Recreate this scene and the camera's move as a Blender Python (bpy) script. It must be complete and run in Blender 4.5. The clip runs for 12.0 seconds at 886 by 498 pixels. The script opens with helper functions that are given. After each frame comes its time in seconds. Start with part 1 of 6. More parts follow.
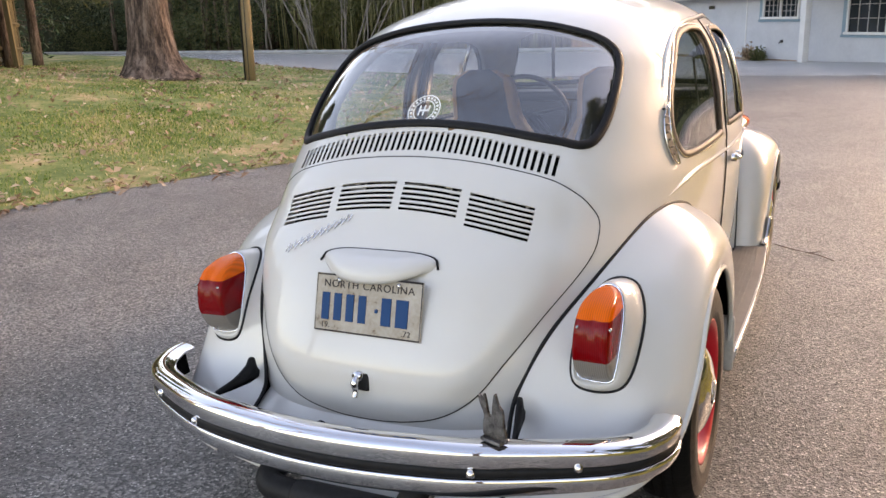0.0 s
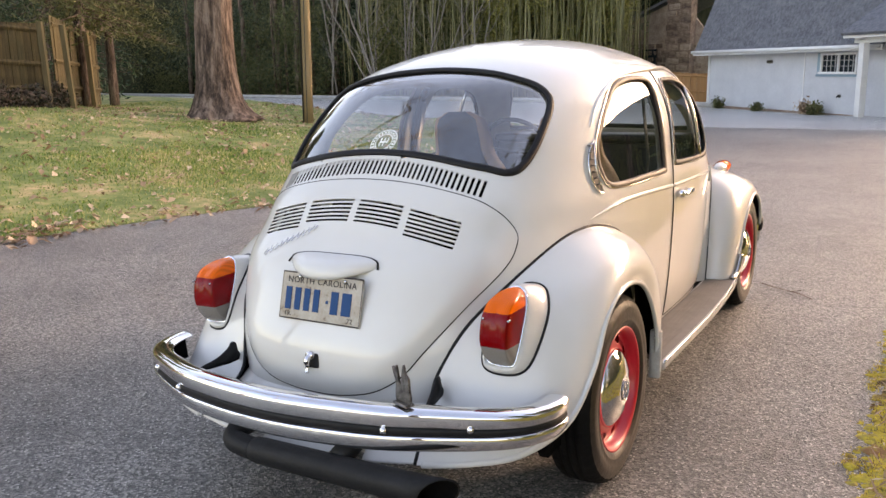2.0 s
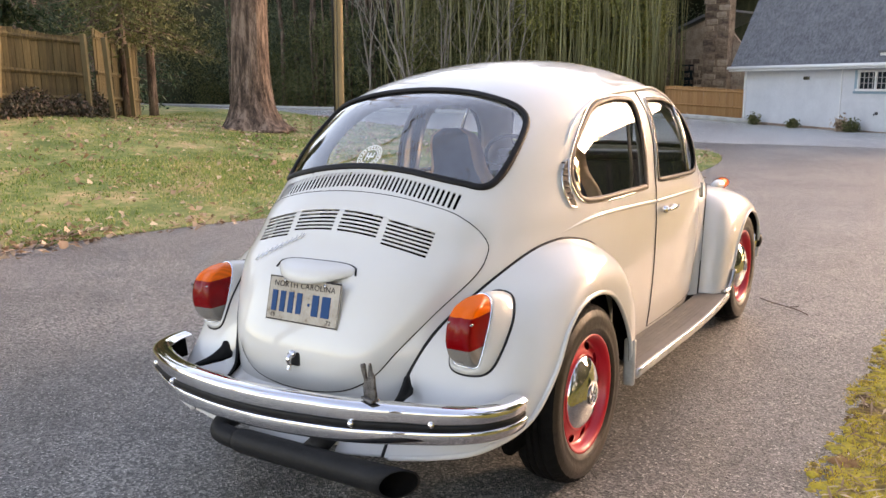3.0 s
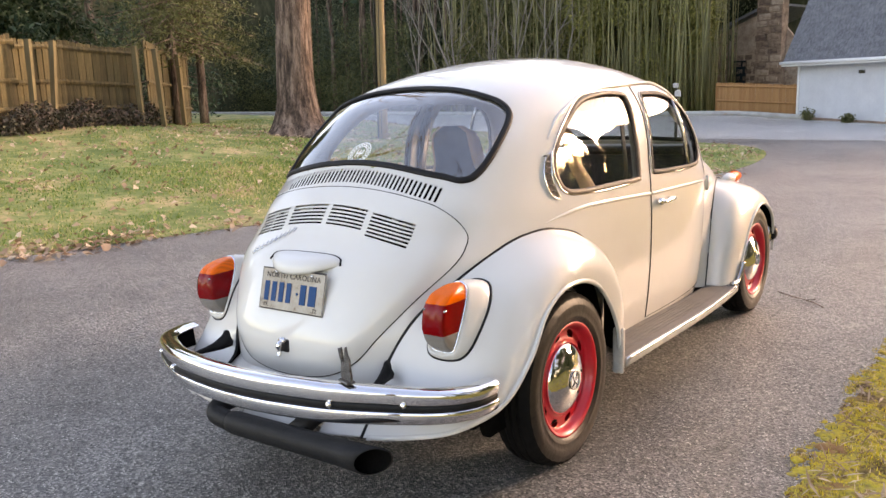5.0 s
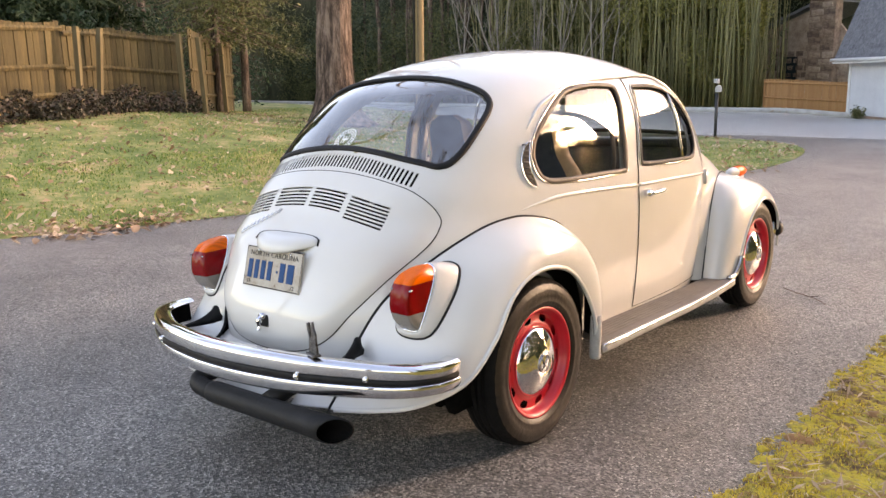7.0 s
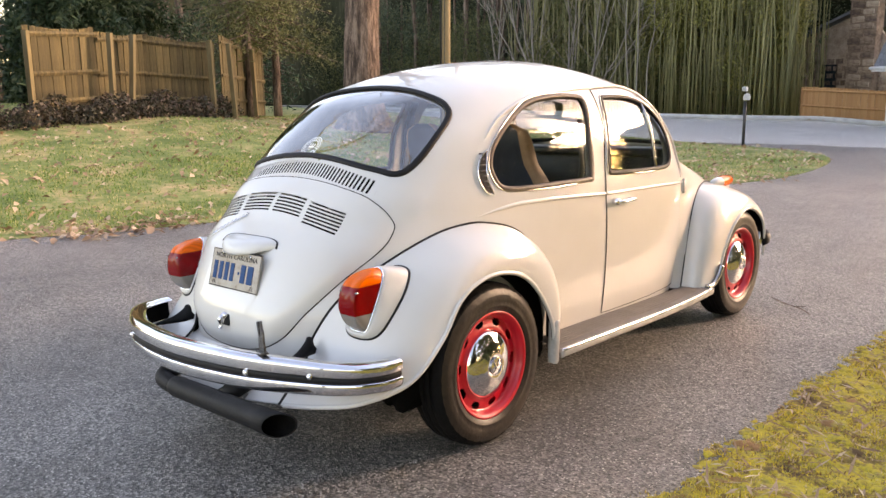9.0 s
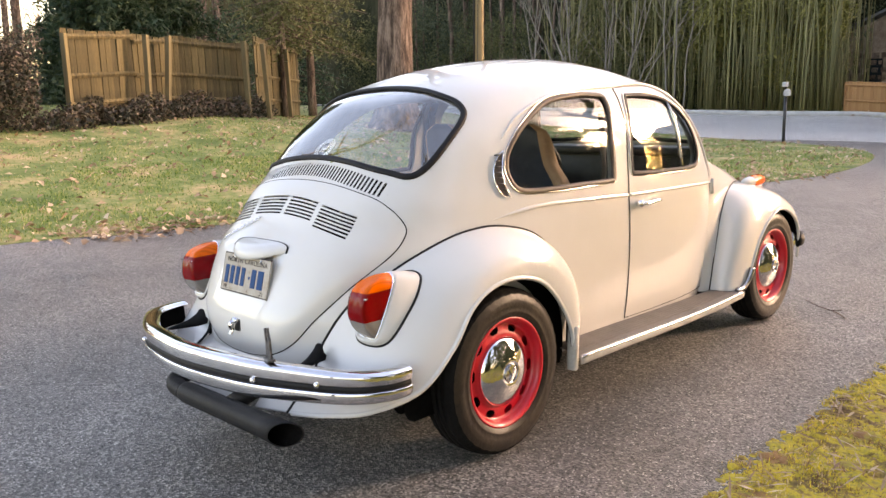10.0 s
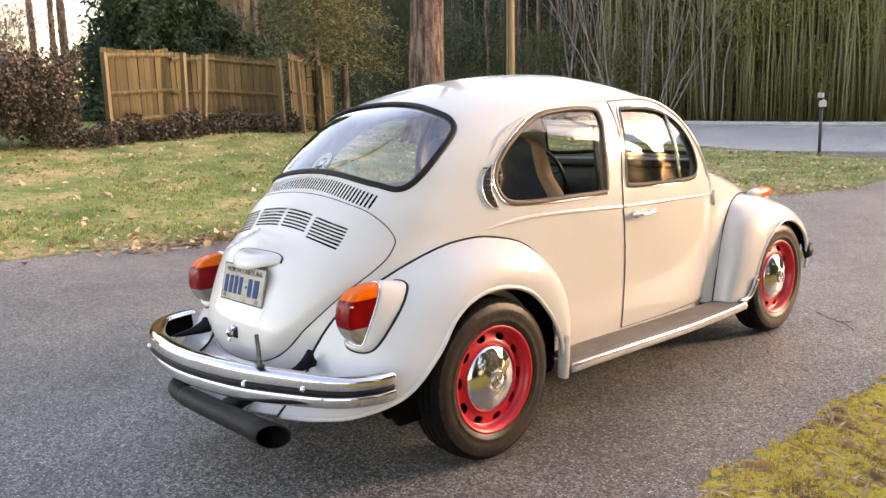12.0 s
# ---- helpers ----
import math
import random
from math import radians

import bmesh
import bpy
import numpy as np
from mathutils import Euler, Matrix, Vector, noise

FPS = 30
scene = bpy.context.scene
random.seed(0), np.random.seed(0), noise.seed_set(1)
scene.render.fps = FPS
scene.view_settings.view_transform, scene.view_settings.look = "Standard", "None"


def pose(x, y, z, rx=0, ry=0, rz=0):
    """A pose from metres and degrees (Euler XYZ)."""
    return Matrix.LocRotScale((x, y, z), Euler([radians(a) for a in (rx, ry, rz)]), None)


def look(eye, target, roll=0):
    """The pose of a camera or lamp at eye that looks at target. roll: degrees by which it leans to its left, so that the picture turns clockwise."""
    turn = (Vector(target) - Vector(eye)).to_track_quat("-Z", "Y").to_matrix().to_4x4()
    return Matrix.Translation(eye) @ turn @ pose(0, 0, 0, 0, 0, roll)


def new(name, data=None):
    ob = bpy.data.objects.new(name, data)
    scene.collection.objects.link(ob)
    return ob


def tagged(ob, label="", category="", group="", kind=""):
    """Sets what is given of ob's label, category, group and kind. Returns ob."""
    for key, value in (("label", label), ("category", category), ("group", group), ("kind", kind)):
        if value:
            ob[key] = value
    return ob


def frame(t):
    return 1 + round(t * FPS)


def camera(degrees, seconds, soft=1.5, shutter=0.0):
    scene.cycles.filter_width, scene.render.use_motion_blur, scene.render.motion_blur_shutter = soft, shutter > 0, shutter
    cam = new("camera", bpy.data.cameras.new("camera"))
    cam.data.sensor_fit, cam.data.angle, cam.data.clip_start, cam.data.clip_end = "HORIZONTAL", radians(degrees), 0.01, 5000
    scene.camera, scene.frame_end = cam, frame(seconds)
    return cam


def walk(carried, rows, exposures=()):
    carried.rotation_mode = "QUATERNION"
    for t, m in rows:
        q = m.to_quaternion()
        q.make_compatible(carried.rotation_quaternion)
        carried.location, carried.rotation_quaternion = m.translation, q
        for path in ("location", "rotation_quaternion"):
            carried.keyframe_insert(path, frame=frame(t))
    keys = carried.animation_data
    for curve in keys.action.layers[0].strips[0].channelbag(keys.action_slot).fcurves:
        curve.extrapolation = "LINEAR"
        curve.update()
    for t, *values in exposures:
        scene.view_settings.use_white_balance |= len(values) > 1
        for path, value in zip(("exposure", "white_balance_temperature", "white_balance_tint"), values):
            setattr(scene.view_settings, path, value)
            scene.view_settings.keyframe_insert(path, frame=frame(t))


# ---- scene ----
cam = camera(55.5, 12.0)
PATH = [
    (0, (1.068, -2.382, 1.379), (0.226, -0.643, 0.862), -2.9),
    (0.5, (1.168, -2.468, 1.403), (0.302, -0.733, 0.913), -2.7),
    (1, (1.349, -2.506, 1.377), (0.447, -0.781, 0.916), -2.4),
    (1.5, (1.508, -2.566, 1.374), (0.566, -0.856, 0.941), -2.2),
    (2, (1.598, -2.636, 1.36), (0.618, -0.94, 0.956), -1.9),
    (2.5, (1.726, -2.695, 1.37), (0.708, -1.018, 0.982), -1.7),
    (3, (1.864, -2.687, 1.379), (0.807, -1.03, 1.006), -1.4),
    (3.2, (1.907, -2.693, 1.358), (0.845, -1.036, 1.001), -1.1),
    (4.8, (2.149, -2.671, 1.372), (0.984, -1.086, 1.008), -2.7),
    (5, (2.144, -2.653, 1.351), (0.979, -1.068, 0.99), -2.7),
    (5.5, (2.143, -2.686, 1.355), (0.975, -1.103, 0.996), -2.6),
    (6, (2.188, -2.702, 1.353), (1.015, -1.122, 0.997), -2.5),
    (6.5, (2.326, -2.598, 1.339), (1.106, -1.056, 0.973), -2.1),
    (6.7, (2.366, -2.584, 1.328), (1.131, -1.055, 0.956), -2.0),
    (8.3, (2.6, -2.632, 1.347), (1.319, -1.141, 0.979), -1.4),
    (8.5, (2.639, -2.571, 1.345), (1.349, -1.087, 0.981), -1.4),
    (9, (2.727, -2.468, 1.339), (1.409, -1.008, 0.98), -1.5),
    (9.5, (2.722, -2.402, 1.342), (1.373, -0.97, 0.981), -1.7),
    (10, (2.737, -2.345, 1.345), (1.354, -0.946, 0.984), -2.0),
    (10.5, (2.854, -2.286, 1.336), (1.442, -0.916, 0.977), -2.2),
    (11, (2.921, -2.286, 1.345), (1.485, -0.938, 0.992), -2.3),
    (11.5, (2.939, -2.276, 1.34), (1.489, -0.941, 1.0), -2.4),
    (12, (2.947, -2.274, 1.343), (1.494, -0.939, 1.017), -2.5),
]
# the car leans a little to its left on its springs; the path is told in the car's frame
CAR_LEAN = pose(0.7, 0, 0, 0, -1.0, 0) @ pose(-0.7, 0, 0.02)
walk(cam, [(t, CAR_LEAN @ look(eye, target, roll)) for t, eye, target, roll in PATH], exposures=[(0.0, 2.46, 8100, 28), (3.0, 2.63, 8100, 28), (8.5, 2.76, 8100, 28), (12.0, 2.82, 8100, 28)])

# ---------------------------------------------------------------- light
SUN_AZ, SUN_EL = 31.0, 13.0          # degrees right of +y, above the horizon
world = bpy.data.worlds.new("sky")
scene.world = world
world.use_nodes = True
wn = world.node_tree.nodes
sky = wn.new("ShaderNodeTexSky")
sky.sky_type = "NISHITA"
sky.sun_disc = False
sky.sun_elevation, sky.sun_rotation = radians(SUN_EL), radians(SUN_AZ)
sky.dust_density, sky.air_density, sky.ozone_density = 1.6, 1.0, 0.6
wn["Background"].inputs["Strength"].default_value = 0.15
world.node_tree.links.new(sky.outputs[0], wn["Background"].inputs["Color"])
sun = new("sun", bpy.data.lights.new("sun", "SUN"))
sun.data.energy, sun.data.angle, sun.data.color = 1.0, radians(11.0), (1.0, 0.84, 0.65)
sun_from = Vector((math.sin(radians(SUN_AZ)) * math.cos(radians(SUN_EL)), math.cos(radians(SUN_AZ)) * math.cos(radians(SUN_EL)), math.sin(radians(SUN_EL))))
sun.matrix_world = look((0, 0, 20), Vector((0, 0, 20)) - sun_from)


# ---------------------------------------------------------------- materials
def material(name, color, rough=0.5, metal=0.0, coat=0.0, spec=0.5):
    m = bpy.data.materials.new(name)
    m.use_nodes = True
    b = m.node_tree.nodes["Principled BSDF"]
    b.inputs["Base Color"].default_value = (*color, 1)
    b.inputs["Roughness"].default_value = rough
    b.inputs["Metallic"].default_value = metal
    b.inputs["Coat Weight"].default_value = coat
    b.inputs["Coat Roughness"].default_value = 0.04
    b.inputs["Specular IOR Level"].default_value = spec
    return m


def node(m, kind, **sets):
    n = m.node_tree.nodes.new(kind)
    for key, value in sets.items():
        n.inputs[key.replace("_", " ")].default_value = value
    return n


def link(m, a, b):
    m.node_tree.links.new(a, b)


def coords(m, stretch=(1, 1, 1)):
    t = m.node_tree.nodes.new("ShaderNodeTexCoord")
    p = m.node_tree.nodes.new("ShaderNodeMapping")
    p.inputs["Scale"].default_value = stretch
    link(m, t.outputs["Object"], p.inputs["Vector"])
    return p.outputs["Vector"]


def ramp(m, fac, stops):
    r = m.node_tree.nodes.new("ShaderNodeValToRGB")
    while len(r.color_ramp.elements) < len(stops):
        r.color_ramp.elements.new(0.5)
    for e, (at, c) in zip(r.color_ramp.elements, stops):
        e.position, e.color = at, (*c, 1)
    link(m, fac, r.inputs["Fac"])
    return r.outputs["Color"]


def noise_fac(m, vec, scale, detail=4.0, rough=0.6):
    n = node(m, "ShaderNodeTexNoise", Scale=scale, Detail=detail, Roughness=rough)
    link(m, vec, n.inputs["Vector"])
    return n.outputs["Fac"]


def mix_color(m, fac, a, b, blend="MIX"):
    x = m.node_tree.nodes.new("ShaderNodeMix")
    x.data_type, x.blend_type = "RGBA", blend
    for socket, value in ((x.inputs[0], fac), (x.inputs[6], a), (x.inputs[7], b)):
        if isinstance(value, (float, int)):
            socket.default_value = value
        elif isinstance(value, tuple):
            socket.default_value = (*value, 1)
        else:
            link(m, value, socket)
    return x.outputs[2]


def bump(m, fac, strength=0.3, distance=0.01):
    b = m.node_tree.nodes["Principled BSDF"]
    n = node(m, "ShaderNodeBump", Strength=strength, Distance=distance)
    link(m, fac, n.inputs["Height"])
    link(m, n.outputs["Normal"], b.inputs["Normal"])


def colored(m, socket):
    link(m, socket, m.node_tree.nodes["Principled BSDF"].inputs["Base Color"])
    return m


def speckled(name, stops, scale, rough=0.8, bump_by=0.0, stretch=(1, 1, 1), detail=5.0, spec=0.3, fine=0.0, island=False):
    """A surface whose colour runs over stops by two noises, with relief."""
    m = material(name, (0.5, 0.5, 0.5), rough, spec=spec)
    v = coords(m, stretch)
    big, small = noise_fac(m, v, scale, detail), noise_fac(m, v, scale * 7.3, 3.0)
    mid = m.node_tree.nodes.new("ShaderNodeMath")
    mid.operation = "MULTIPLY_ADD"
    link(m, small, mid.inputs[0])
    mid.inputs[1].default_value = 0.45
    link(m, big, mid.inputs[2])
    shift = node(m, "ShaderNodeMath")
    shift.operation = "SUBTRACT"
    link(m, mid.outputs[0], shift.inputs[0])
    shift.inputs[1].default_value = 0.225
    fac = shift.outputs[0]
    if island:
        g = m.node_tree.nodes.new("ShaderNodeNewGeometry")
        o = m.node_tree.nodes.new("ShaderNodeObjectInfo")
        a = m.node_tree.nodes.new("ShaderNodeMath")
        a.operation = "ADD"
        link(m, g.outputs["Random Per Island"], a.inputs[0])
        link(m, o.outputs["Random"], a.inputs[1])
        f = m.node_tree.nodes.new("ShaderNodeMath")
        f.operation = "FRACT"
        link(m, a.outputs[0], f.inputs[0])
        c = m.node_tree.nodes.new("ShaderNodeMath")
        c.operation = "MULTIPLY_ADD"
        link(m, f.outputs[0], c.inputs[0])
        c.inputs[1].default_value = island
        link(m, fac, c.inputs[2])
        s2 = m.node_tree.nodes.new("ShaderNodeMath")
        s2.operation = "SUBTRACT"
        link(m, c.outputs[0], s2.inputs[0])
        s2.inputs[1].default_value = island / 2
        fac = s2.outputs[0]
    colored(m, ramp(m, fac, stops))
    if bump_by:
        bump(m, small, bump_by, 0.01)
    return m


def leaf_material(name, stops, glow_through=0.35, scale=0.8, island=0.7):
    """Thin leaves: each its own tint, and some light comes through."""
    m = speckled(name, stops, scale, 0.6, island=island)
    b = m.node_tree.nodes["Principled BSDF"]
    t = m.node_tree.nodes.new("ShaderNodeBsdfTranslucent")
    link(m, b.inputs["Base Color"].links[0].from_socket, t.inputs["Color"])
    x = m.node_tree.nodes.new("ShaderNodeMixShader")
    x.inputs[0].default_value = glow_through
    link(m, b.outputs[0], x.inputs[1])
    link(m, t.outputs[0], x.inputs[2])
    link(m, x.outputs[0], m.node_tree.nodes["Material Output"].inputs["Surface"])
    return m


def glass_material(name, tint, gloss=1.0):
    m = bpy.data.materials.new(name)
    m.use_nodes = True
    n = m.node_tree.nodes
    n.remove(n["Principled BSDF"])
    clear, shine, mix = n.new("ShaderNodeBsdfTransparent"), n.new("ShaderNodeBsdfGlossy"), n.new("ShaderNodeMixShader")
    clear.inputs["Color"].default_value = (*tint, 1)
    shine.inputs["Roughness"].default_value = 0.0
    # thin pane: the same gloss from inside and outside, steep towards grazing
    f, rise, g = n.new("ShaderNodeLayerWeight"), n.new("ShaderNodeMath"), n.new("ShaderNodeMath")
    f.inputs["Blend"].default_value = 0.5
    rise.operation, rise.inputs[1].default_value = "POWER", 5.0
    g.operation, g.use_clamp = "MULTIPLY_ADD", True
    g.inputs[1].default_value, g.inputs[2].default_value = 0.93 * min(gloss, 2.5), 0.045 * gloss
    link(m, f.outputs["Facing"], rise.inputs[0])
    link(m, rise.outputs[0], g.inputs[0])
    link(m, g.outputs[0], mix.inputs[0])
    link(m, clear.outputs[0], mix.inputs[1])
    link(m, shine.outputs[0], mix.inputs[2])
    link(m, mix.outputs[0], n["Material Output"].inputs["Surface"])
    return m


def painted_white():
    m = material("white_paint", (0.64, 0.62, 0.58), 0.4, coat=0.9, spec=0.15)
    m.node_tree.nodes["Principled BSDF"].inputs["Coat Roughness"].default_value = 0.015
    v = coords(m)
    colored(m, ramp(m, noise_fac(m, v, 2.2), [(0.3, (0.545, 0.532, 0.498)), (0.7, (0.58, 0.57, 0.54))]))
    bump(m, noise_fac(m, v, 5.0, 3.0), 0.02, 0.006)
    return m


def maths(m, kind, a, b=0.5, c=0.0):
    n = m.node_tree.nodes.new("ShaderNodeMath")
    n.operation = kind
    for k, q in enumerate((a, b, c)):
        if isinstance(q, (float, int)):
            n.inputs[k].default_value = q
        else:
            link(m, q, n.inputs[k])
    return n.outputs[0]


def asphalt(name, light, dark, speck=0.7):
    """Old tarmac: coarse aggregate, pale chips, pits, worn patches and a few dark stains."""
    m = material(name, light, 0.46, coat=0.35, spec=0.7)
    v = coords(m)
    shader = m.node_tree.nodes["Principled BSDF"]
    cells = node(m, "ShaderNodeTexVoronoi", Scale=115.0)
    chips = node(m, "ShaderNodeTexVoronoi", Scale=85.0)
    link(m, v, cells.inputs["Vector"])
    link(m, v, chips.inputs["Vector"])
    patch = noise_fac(m, v, 0.45, 6.0, 0.6)
    mottle = noise_fac(m, v, 3.2, 5.0, 0.65)
    tone = ramp(m, maths(m, "MULTIPLY_ADD", mottle, 0.45, maths(m, "MULTIPLY_ADD", patch, 0.9, -0.17)), [(0.39, dark), (0.63, light)])
    grey = m.node_tree.nodes.new("ShaderNodeSeparateColor")
    link(m, cells.outputs["Color"], grey.inputs[0])
    stone = ramp(m, grey.outputs[0], [(0.0, (0.06, 0.06, 0.06)), (0.5, (0.75, 0.75, 0.75)), (1.0, (3.5, 3.42, 3.33))])
    base = mix_color(m, 1.0, tone, stone, "MULTIPLY")
    pick = m.node_tree.nodes.new("ShaderNodeSeparateColor")
    link(m, chips.outputs["Color"], pick.inputs[0])
    some = maths(m, "MULTIPLY", maths(m, "GREATER_THAN", pick.outputs[1], 0.83), maths(m, "LESS_THAN", chips.outputs["Distance"], 0.34))
    base = mix_color(m, maths(m, "MULTIPLY", some, speck), base, tuple(min(c * 6.5, 0.85) for c in light))
    spots = noise_fac(m, v, 1.7, 7.0, 0.75)
    stain = ramp(m, spots, [(0.27, (0.4, 0.4, 0.4)), (0.36, (1, 1, 1))])
    colored(m, mix_color(m, 0.7, base, stain, "MULTIPLY"))
    bump(m, maths(m, "ADD", cells.outputs["Distance"], noise_fac(m, v, 420.0, 2.0)), 0.9, 0.009)
    # the worn tops of the stones are smoother, and some stones gleam more than others
    shader.inputs["Coat Roughness"].default_value = 0.3
    soft = node(m, "ShaderNodeBump", Strength=0.6, Distance=0.004)
    link(m, cells.outputs["Distance"], soft.inputs["Height"])
    link(m, soft.outputs["Normal"], shader.inputs["Coat Normal"])
    link(m, maths(m, "MULTIPLY_ADD", grey.outputs[1], 0.9, -0.05), shader.inputs["Coat Weight"])
    return m


PAINT = painted_white()
CHROME = material("chrome", (0.74, 0.74, 0.75), 0.05, 1.0)
CHROME_WORN = material("worn_chrome", (0.42, 0.41, 0.40), 0.25, 1.0)
PEWTER = speckled("scuffed_dark_metal", [(0.35, (0.04, 0.037, 0.035)), (0.65, (0.20, 0.19, 0.185))], 40, 0.35, 0.3)
PEWTER.node_tree.nodes["Principled BSDF"].inputs["Metallic"].default_value = 0.9
RUBBER = speckled("black_rubber", [(0.3, (0.005, 0.005, 0.0055)), (0.7, (0.013, 0.013, 0.014))], 18, 0.55, 0.1, spec=0.2)
# browner than the tread: the warm sunlight is painted into the sidewall
SIDEWALL = speckled("tyre_sidewall", [(0.3, (0.010, 0.008, 0.0065)), (0.7, (0.036, 0.027, 0.019))], 7, 0.42, 0.15, spec=0.25)
BROWN_SEAL = speckled("brown_rubber", [(0.3, (0.05, 0.035, 0.025)), (0.7, (0.09, 0.065, 0.05))], 15, 0.5, 0.1)
TYRE = speckled("tyre_rubber", [(0.3, (0.0028, 0.0028, 0.0028)), (0.7, (0.0075, 0.007, 0.0066))], 9, 0.7, 0.25, spec=0.1)
# near black: real underseal, and also the shade painted into openings and arches
UNDERSEAL_AND_SHADE = speckled("underseal_and_shade", [(0.3, (0.002, 0.002, 0.002)), (0.7, (0.006, 0.0055, 0.005))], 12, 0.95, 0.2, spec=0.05)
RED_RIM = material("red_wheel_paint", (0.50, 0.004, 0.016), 0.4, coat=0.25)
GLASS = glass_material("window_glass", (0.90, 0.93, 0.92), 1.5)
BACK_GLASS = glass_material("back_window_glass", (0.95, 0.97, 0.97), 5.4)
SOOT = speckled("matt_black_exhaust", [(0.3, (0.006, 0.006, 0.0064)), (0.7, (0.013, 0.013, 0.0138))], 14, 0.55, 0.15, spec=0.2)
VINYL = speckled("dark_vinyl", [(0.3, (0.018, 0.02, 0.028)), (0.7, (0.035, 0.038, 0.05))], 20, 0.5, 0.2)
TAN = speckled("tan_vinyl", [(0.3, (0.30, 0.16, 0.08)), (0.7, (0.42, 0.24, 0.13))], 12, 0.5, 0.2)
LINING = speckled("headliner", [(0.3, (0.35, 0.34, 0.31)), (0.7, (0.45, 0.44, 0.40))], 16, 0.8, 0.1)
DASH = speckled("dash_black", [(0.3, (0.01, 0.01, 0.01)), (0.7, (0.02, 0.02, 0.022))], 20, 0.45, 0.1)
MAT_GREY = speckled("running_board_rubber", [(0.3, (0.12, 0.105, 0.092)), (0.7, (0.165, 0.148, 0.13))], 3, 0.6, 0.05)
FLAP = speckled("grey_stone_guard", [(0.3, (0.30, 0.29, 0.27)), (0.7, (0.45, 0.43, 0.40))], 9, 0.6, 0.15)
DRIVE = asphalt("driveway_tarmac", (0.128, 0.122, 0.117), (0.052, 0.049, 0.047))
STREET = asphalt("street_tarmac", (0.40, 0.395, 0.385), (0.31, 0.305, 0.30), 0.2)
SOIL = speckled("lawn_soil", [(0.32, (0.06, 0.105, 0.026)), (0.5, (0.15, 0.185, 0.06)), (0.68, (0.36, 0.27, 0.15))], 1.3, 0.95, 0.6)
GRASS = leaf_material("grass_blades", [(0.15, (0.06, 0.13, 0.025)), (0.45, (0.155, 0.25, 0.052)), (0.72, (0.34, 0.34, 0.115)), (0.92, (0.58, 0.47, 0.27))])
MOSS = leaf_material("mossy_grass", [(0.30, (0.20, 0.10, 0.045)), (0.38, (0.34, 0.22, 0.10)), (0.44, (0.16, 0.19, 0.06)), (0.50, (0.62, 0.50, 0.05)), (0.57, (0.82, 0.62, 0.06)), (0.63, (0.34, 0.31, 0.09)), (0.70, (0.72, 0.56, 0.34))], 0.35, 5.0, 0.36)
DEAD_LEAF = leaf_material("dead_leaves", [(0.1, (0.20, 0.115, 0.07)), (0.5, (0.38, 0.26, 0.17)), (0.9, (0.60, 0.48, 0.36))], 0.2)
BARK = speckled("bark", [(0.36, (0.035, 0.024, 0.018)), (0.5, (0.115, 0.078, 0.058)), (0.64, (0.24, 0.175, 0.135))], 9, 0.95, 1.0, (1, 1, 0.16))
PALE_BARK = speckled("pale_bark", [(0.25, (0.13, 0.11, 0.088)), (0.75, (0.32, 0.28, 0.235))], 5, 0.95, 0.6, (1, 1, 0.3))
POLE_WOOD = speckled("pole_wood", [(0.25, (0.16, 0.115, 0.06)), (0.75, (0.30, 0.22, 0.12))], 5, 0.9, 0.5, (1, 1, 0.06))
FENCE_WOOD = speckled("weathered_fence_wood", [(0.25, (0.026, 0.022, 0.012)), (0.5, (0.072, 0.056, 0.026)), (0.75, (0.155, 0.118, 0.056))], 5, 0.9, 0.6, (3, 3, 0.25), island=0.22)
POST_WOOD = speckled("weathered_post_wood", [(0.25, (0.085, 0.065, 0.032)), (0.75, (0.20, 0.155, 0.08))], 5, 0.9, 0.5, (1, 1, 0.08))
CEDAR = speckled("new_fence_wood", [(0.2, (0.24, 0.115, 0.045)), (0.8, (0.36, 0.19, 0.08))], 4, 0.85, 0.4, (3, 3, 0.3), island=0.35)
CULM = leaf_material("bamboo_culms", [(0.1, (0.11, 0.105, 0.045)), (0.5, (0.19, 0.178, 0.075)), (0.9, (0.32, 0.29, 0.145))], 0.1)
PINE = leaf_material("evergreen_leaves", [(0.1, (0.018, 0.04, 0.02)), (0.5, (0.042, 0.075, 0.036)), (0.9, (0.10, 0.13, 0.06))], 0.2)
OLIVE = leaf_material("olive_foliage", [(0.1, (0.05, 0.062, 0.022)), (0.5, (0.11, 0.12, 0.045)), (0.9, (0.20, 0.19, 0.085))], 0.3)
# one bamboo leaf in two copies: sunlit tone here, shaded tone below
SUNLIT_BAMBOO_LEAF = leaf_material("bamboo_leaves", [(0.1, (0.12, 0.125, 0.035)), (0.5, (0.25, 0.245, 0.07)), (0.9, (0.42, 0.38, 0.13))], 0.45)
SHADED_BAMBOO_LEAF = leaf_material("shaded_bamboo_leaves", [(0.1, (0.075, 0.082, 0.03)), (0.5, (0.16, 0.165, 0.06)), (0.9, (0.30, 0.28, 0.11))], 0.45)
DUSK_LEAF = leaf_material("dull_evergreen_leaves", [(0.1, (0.035, 0.052, 0.028)), (0.5, (0.075, 0.098, 0.052)), (0.9, (0.15, 0.16, 0.09))], 0.25)
IVY = leaf_material("ivy_leaves", [(0.1, (0.02, 0.025, 0.015)), (0.5, (0.05, 0.045, 0.03)), (0.9, (0.13, 0.09, 0.07))], 0.15)
TWIGS = leaf_material("dry_twigs", [(0.1, (0.075, 0.045, 0.035)), (0.5, (0.16, 0.105, 0.08)), (0.9, (0.27, 0.19, 0.15))], 0.1)
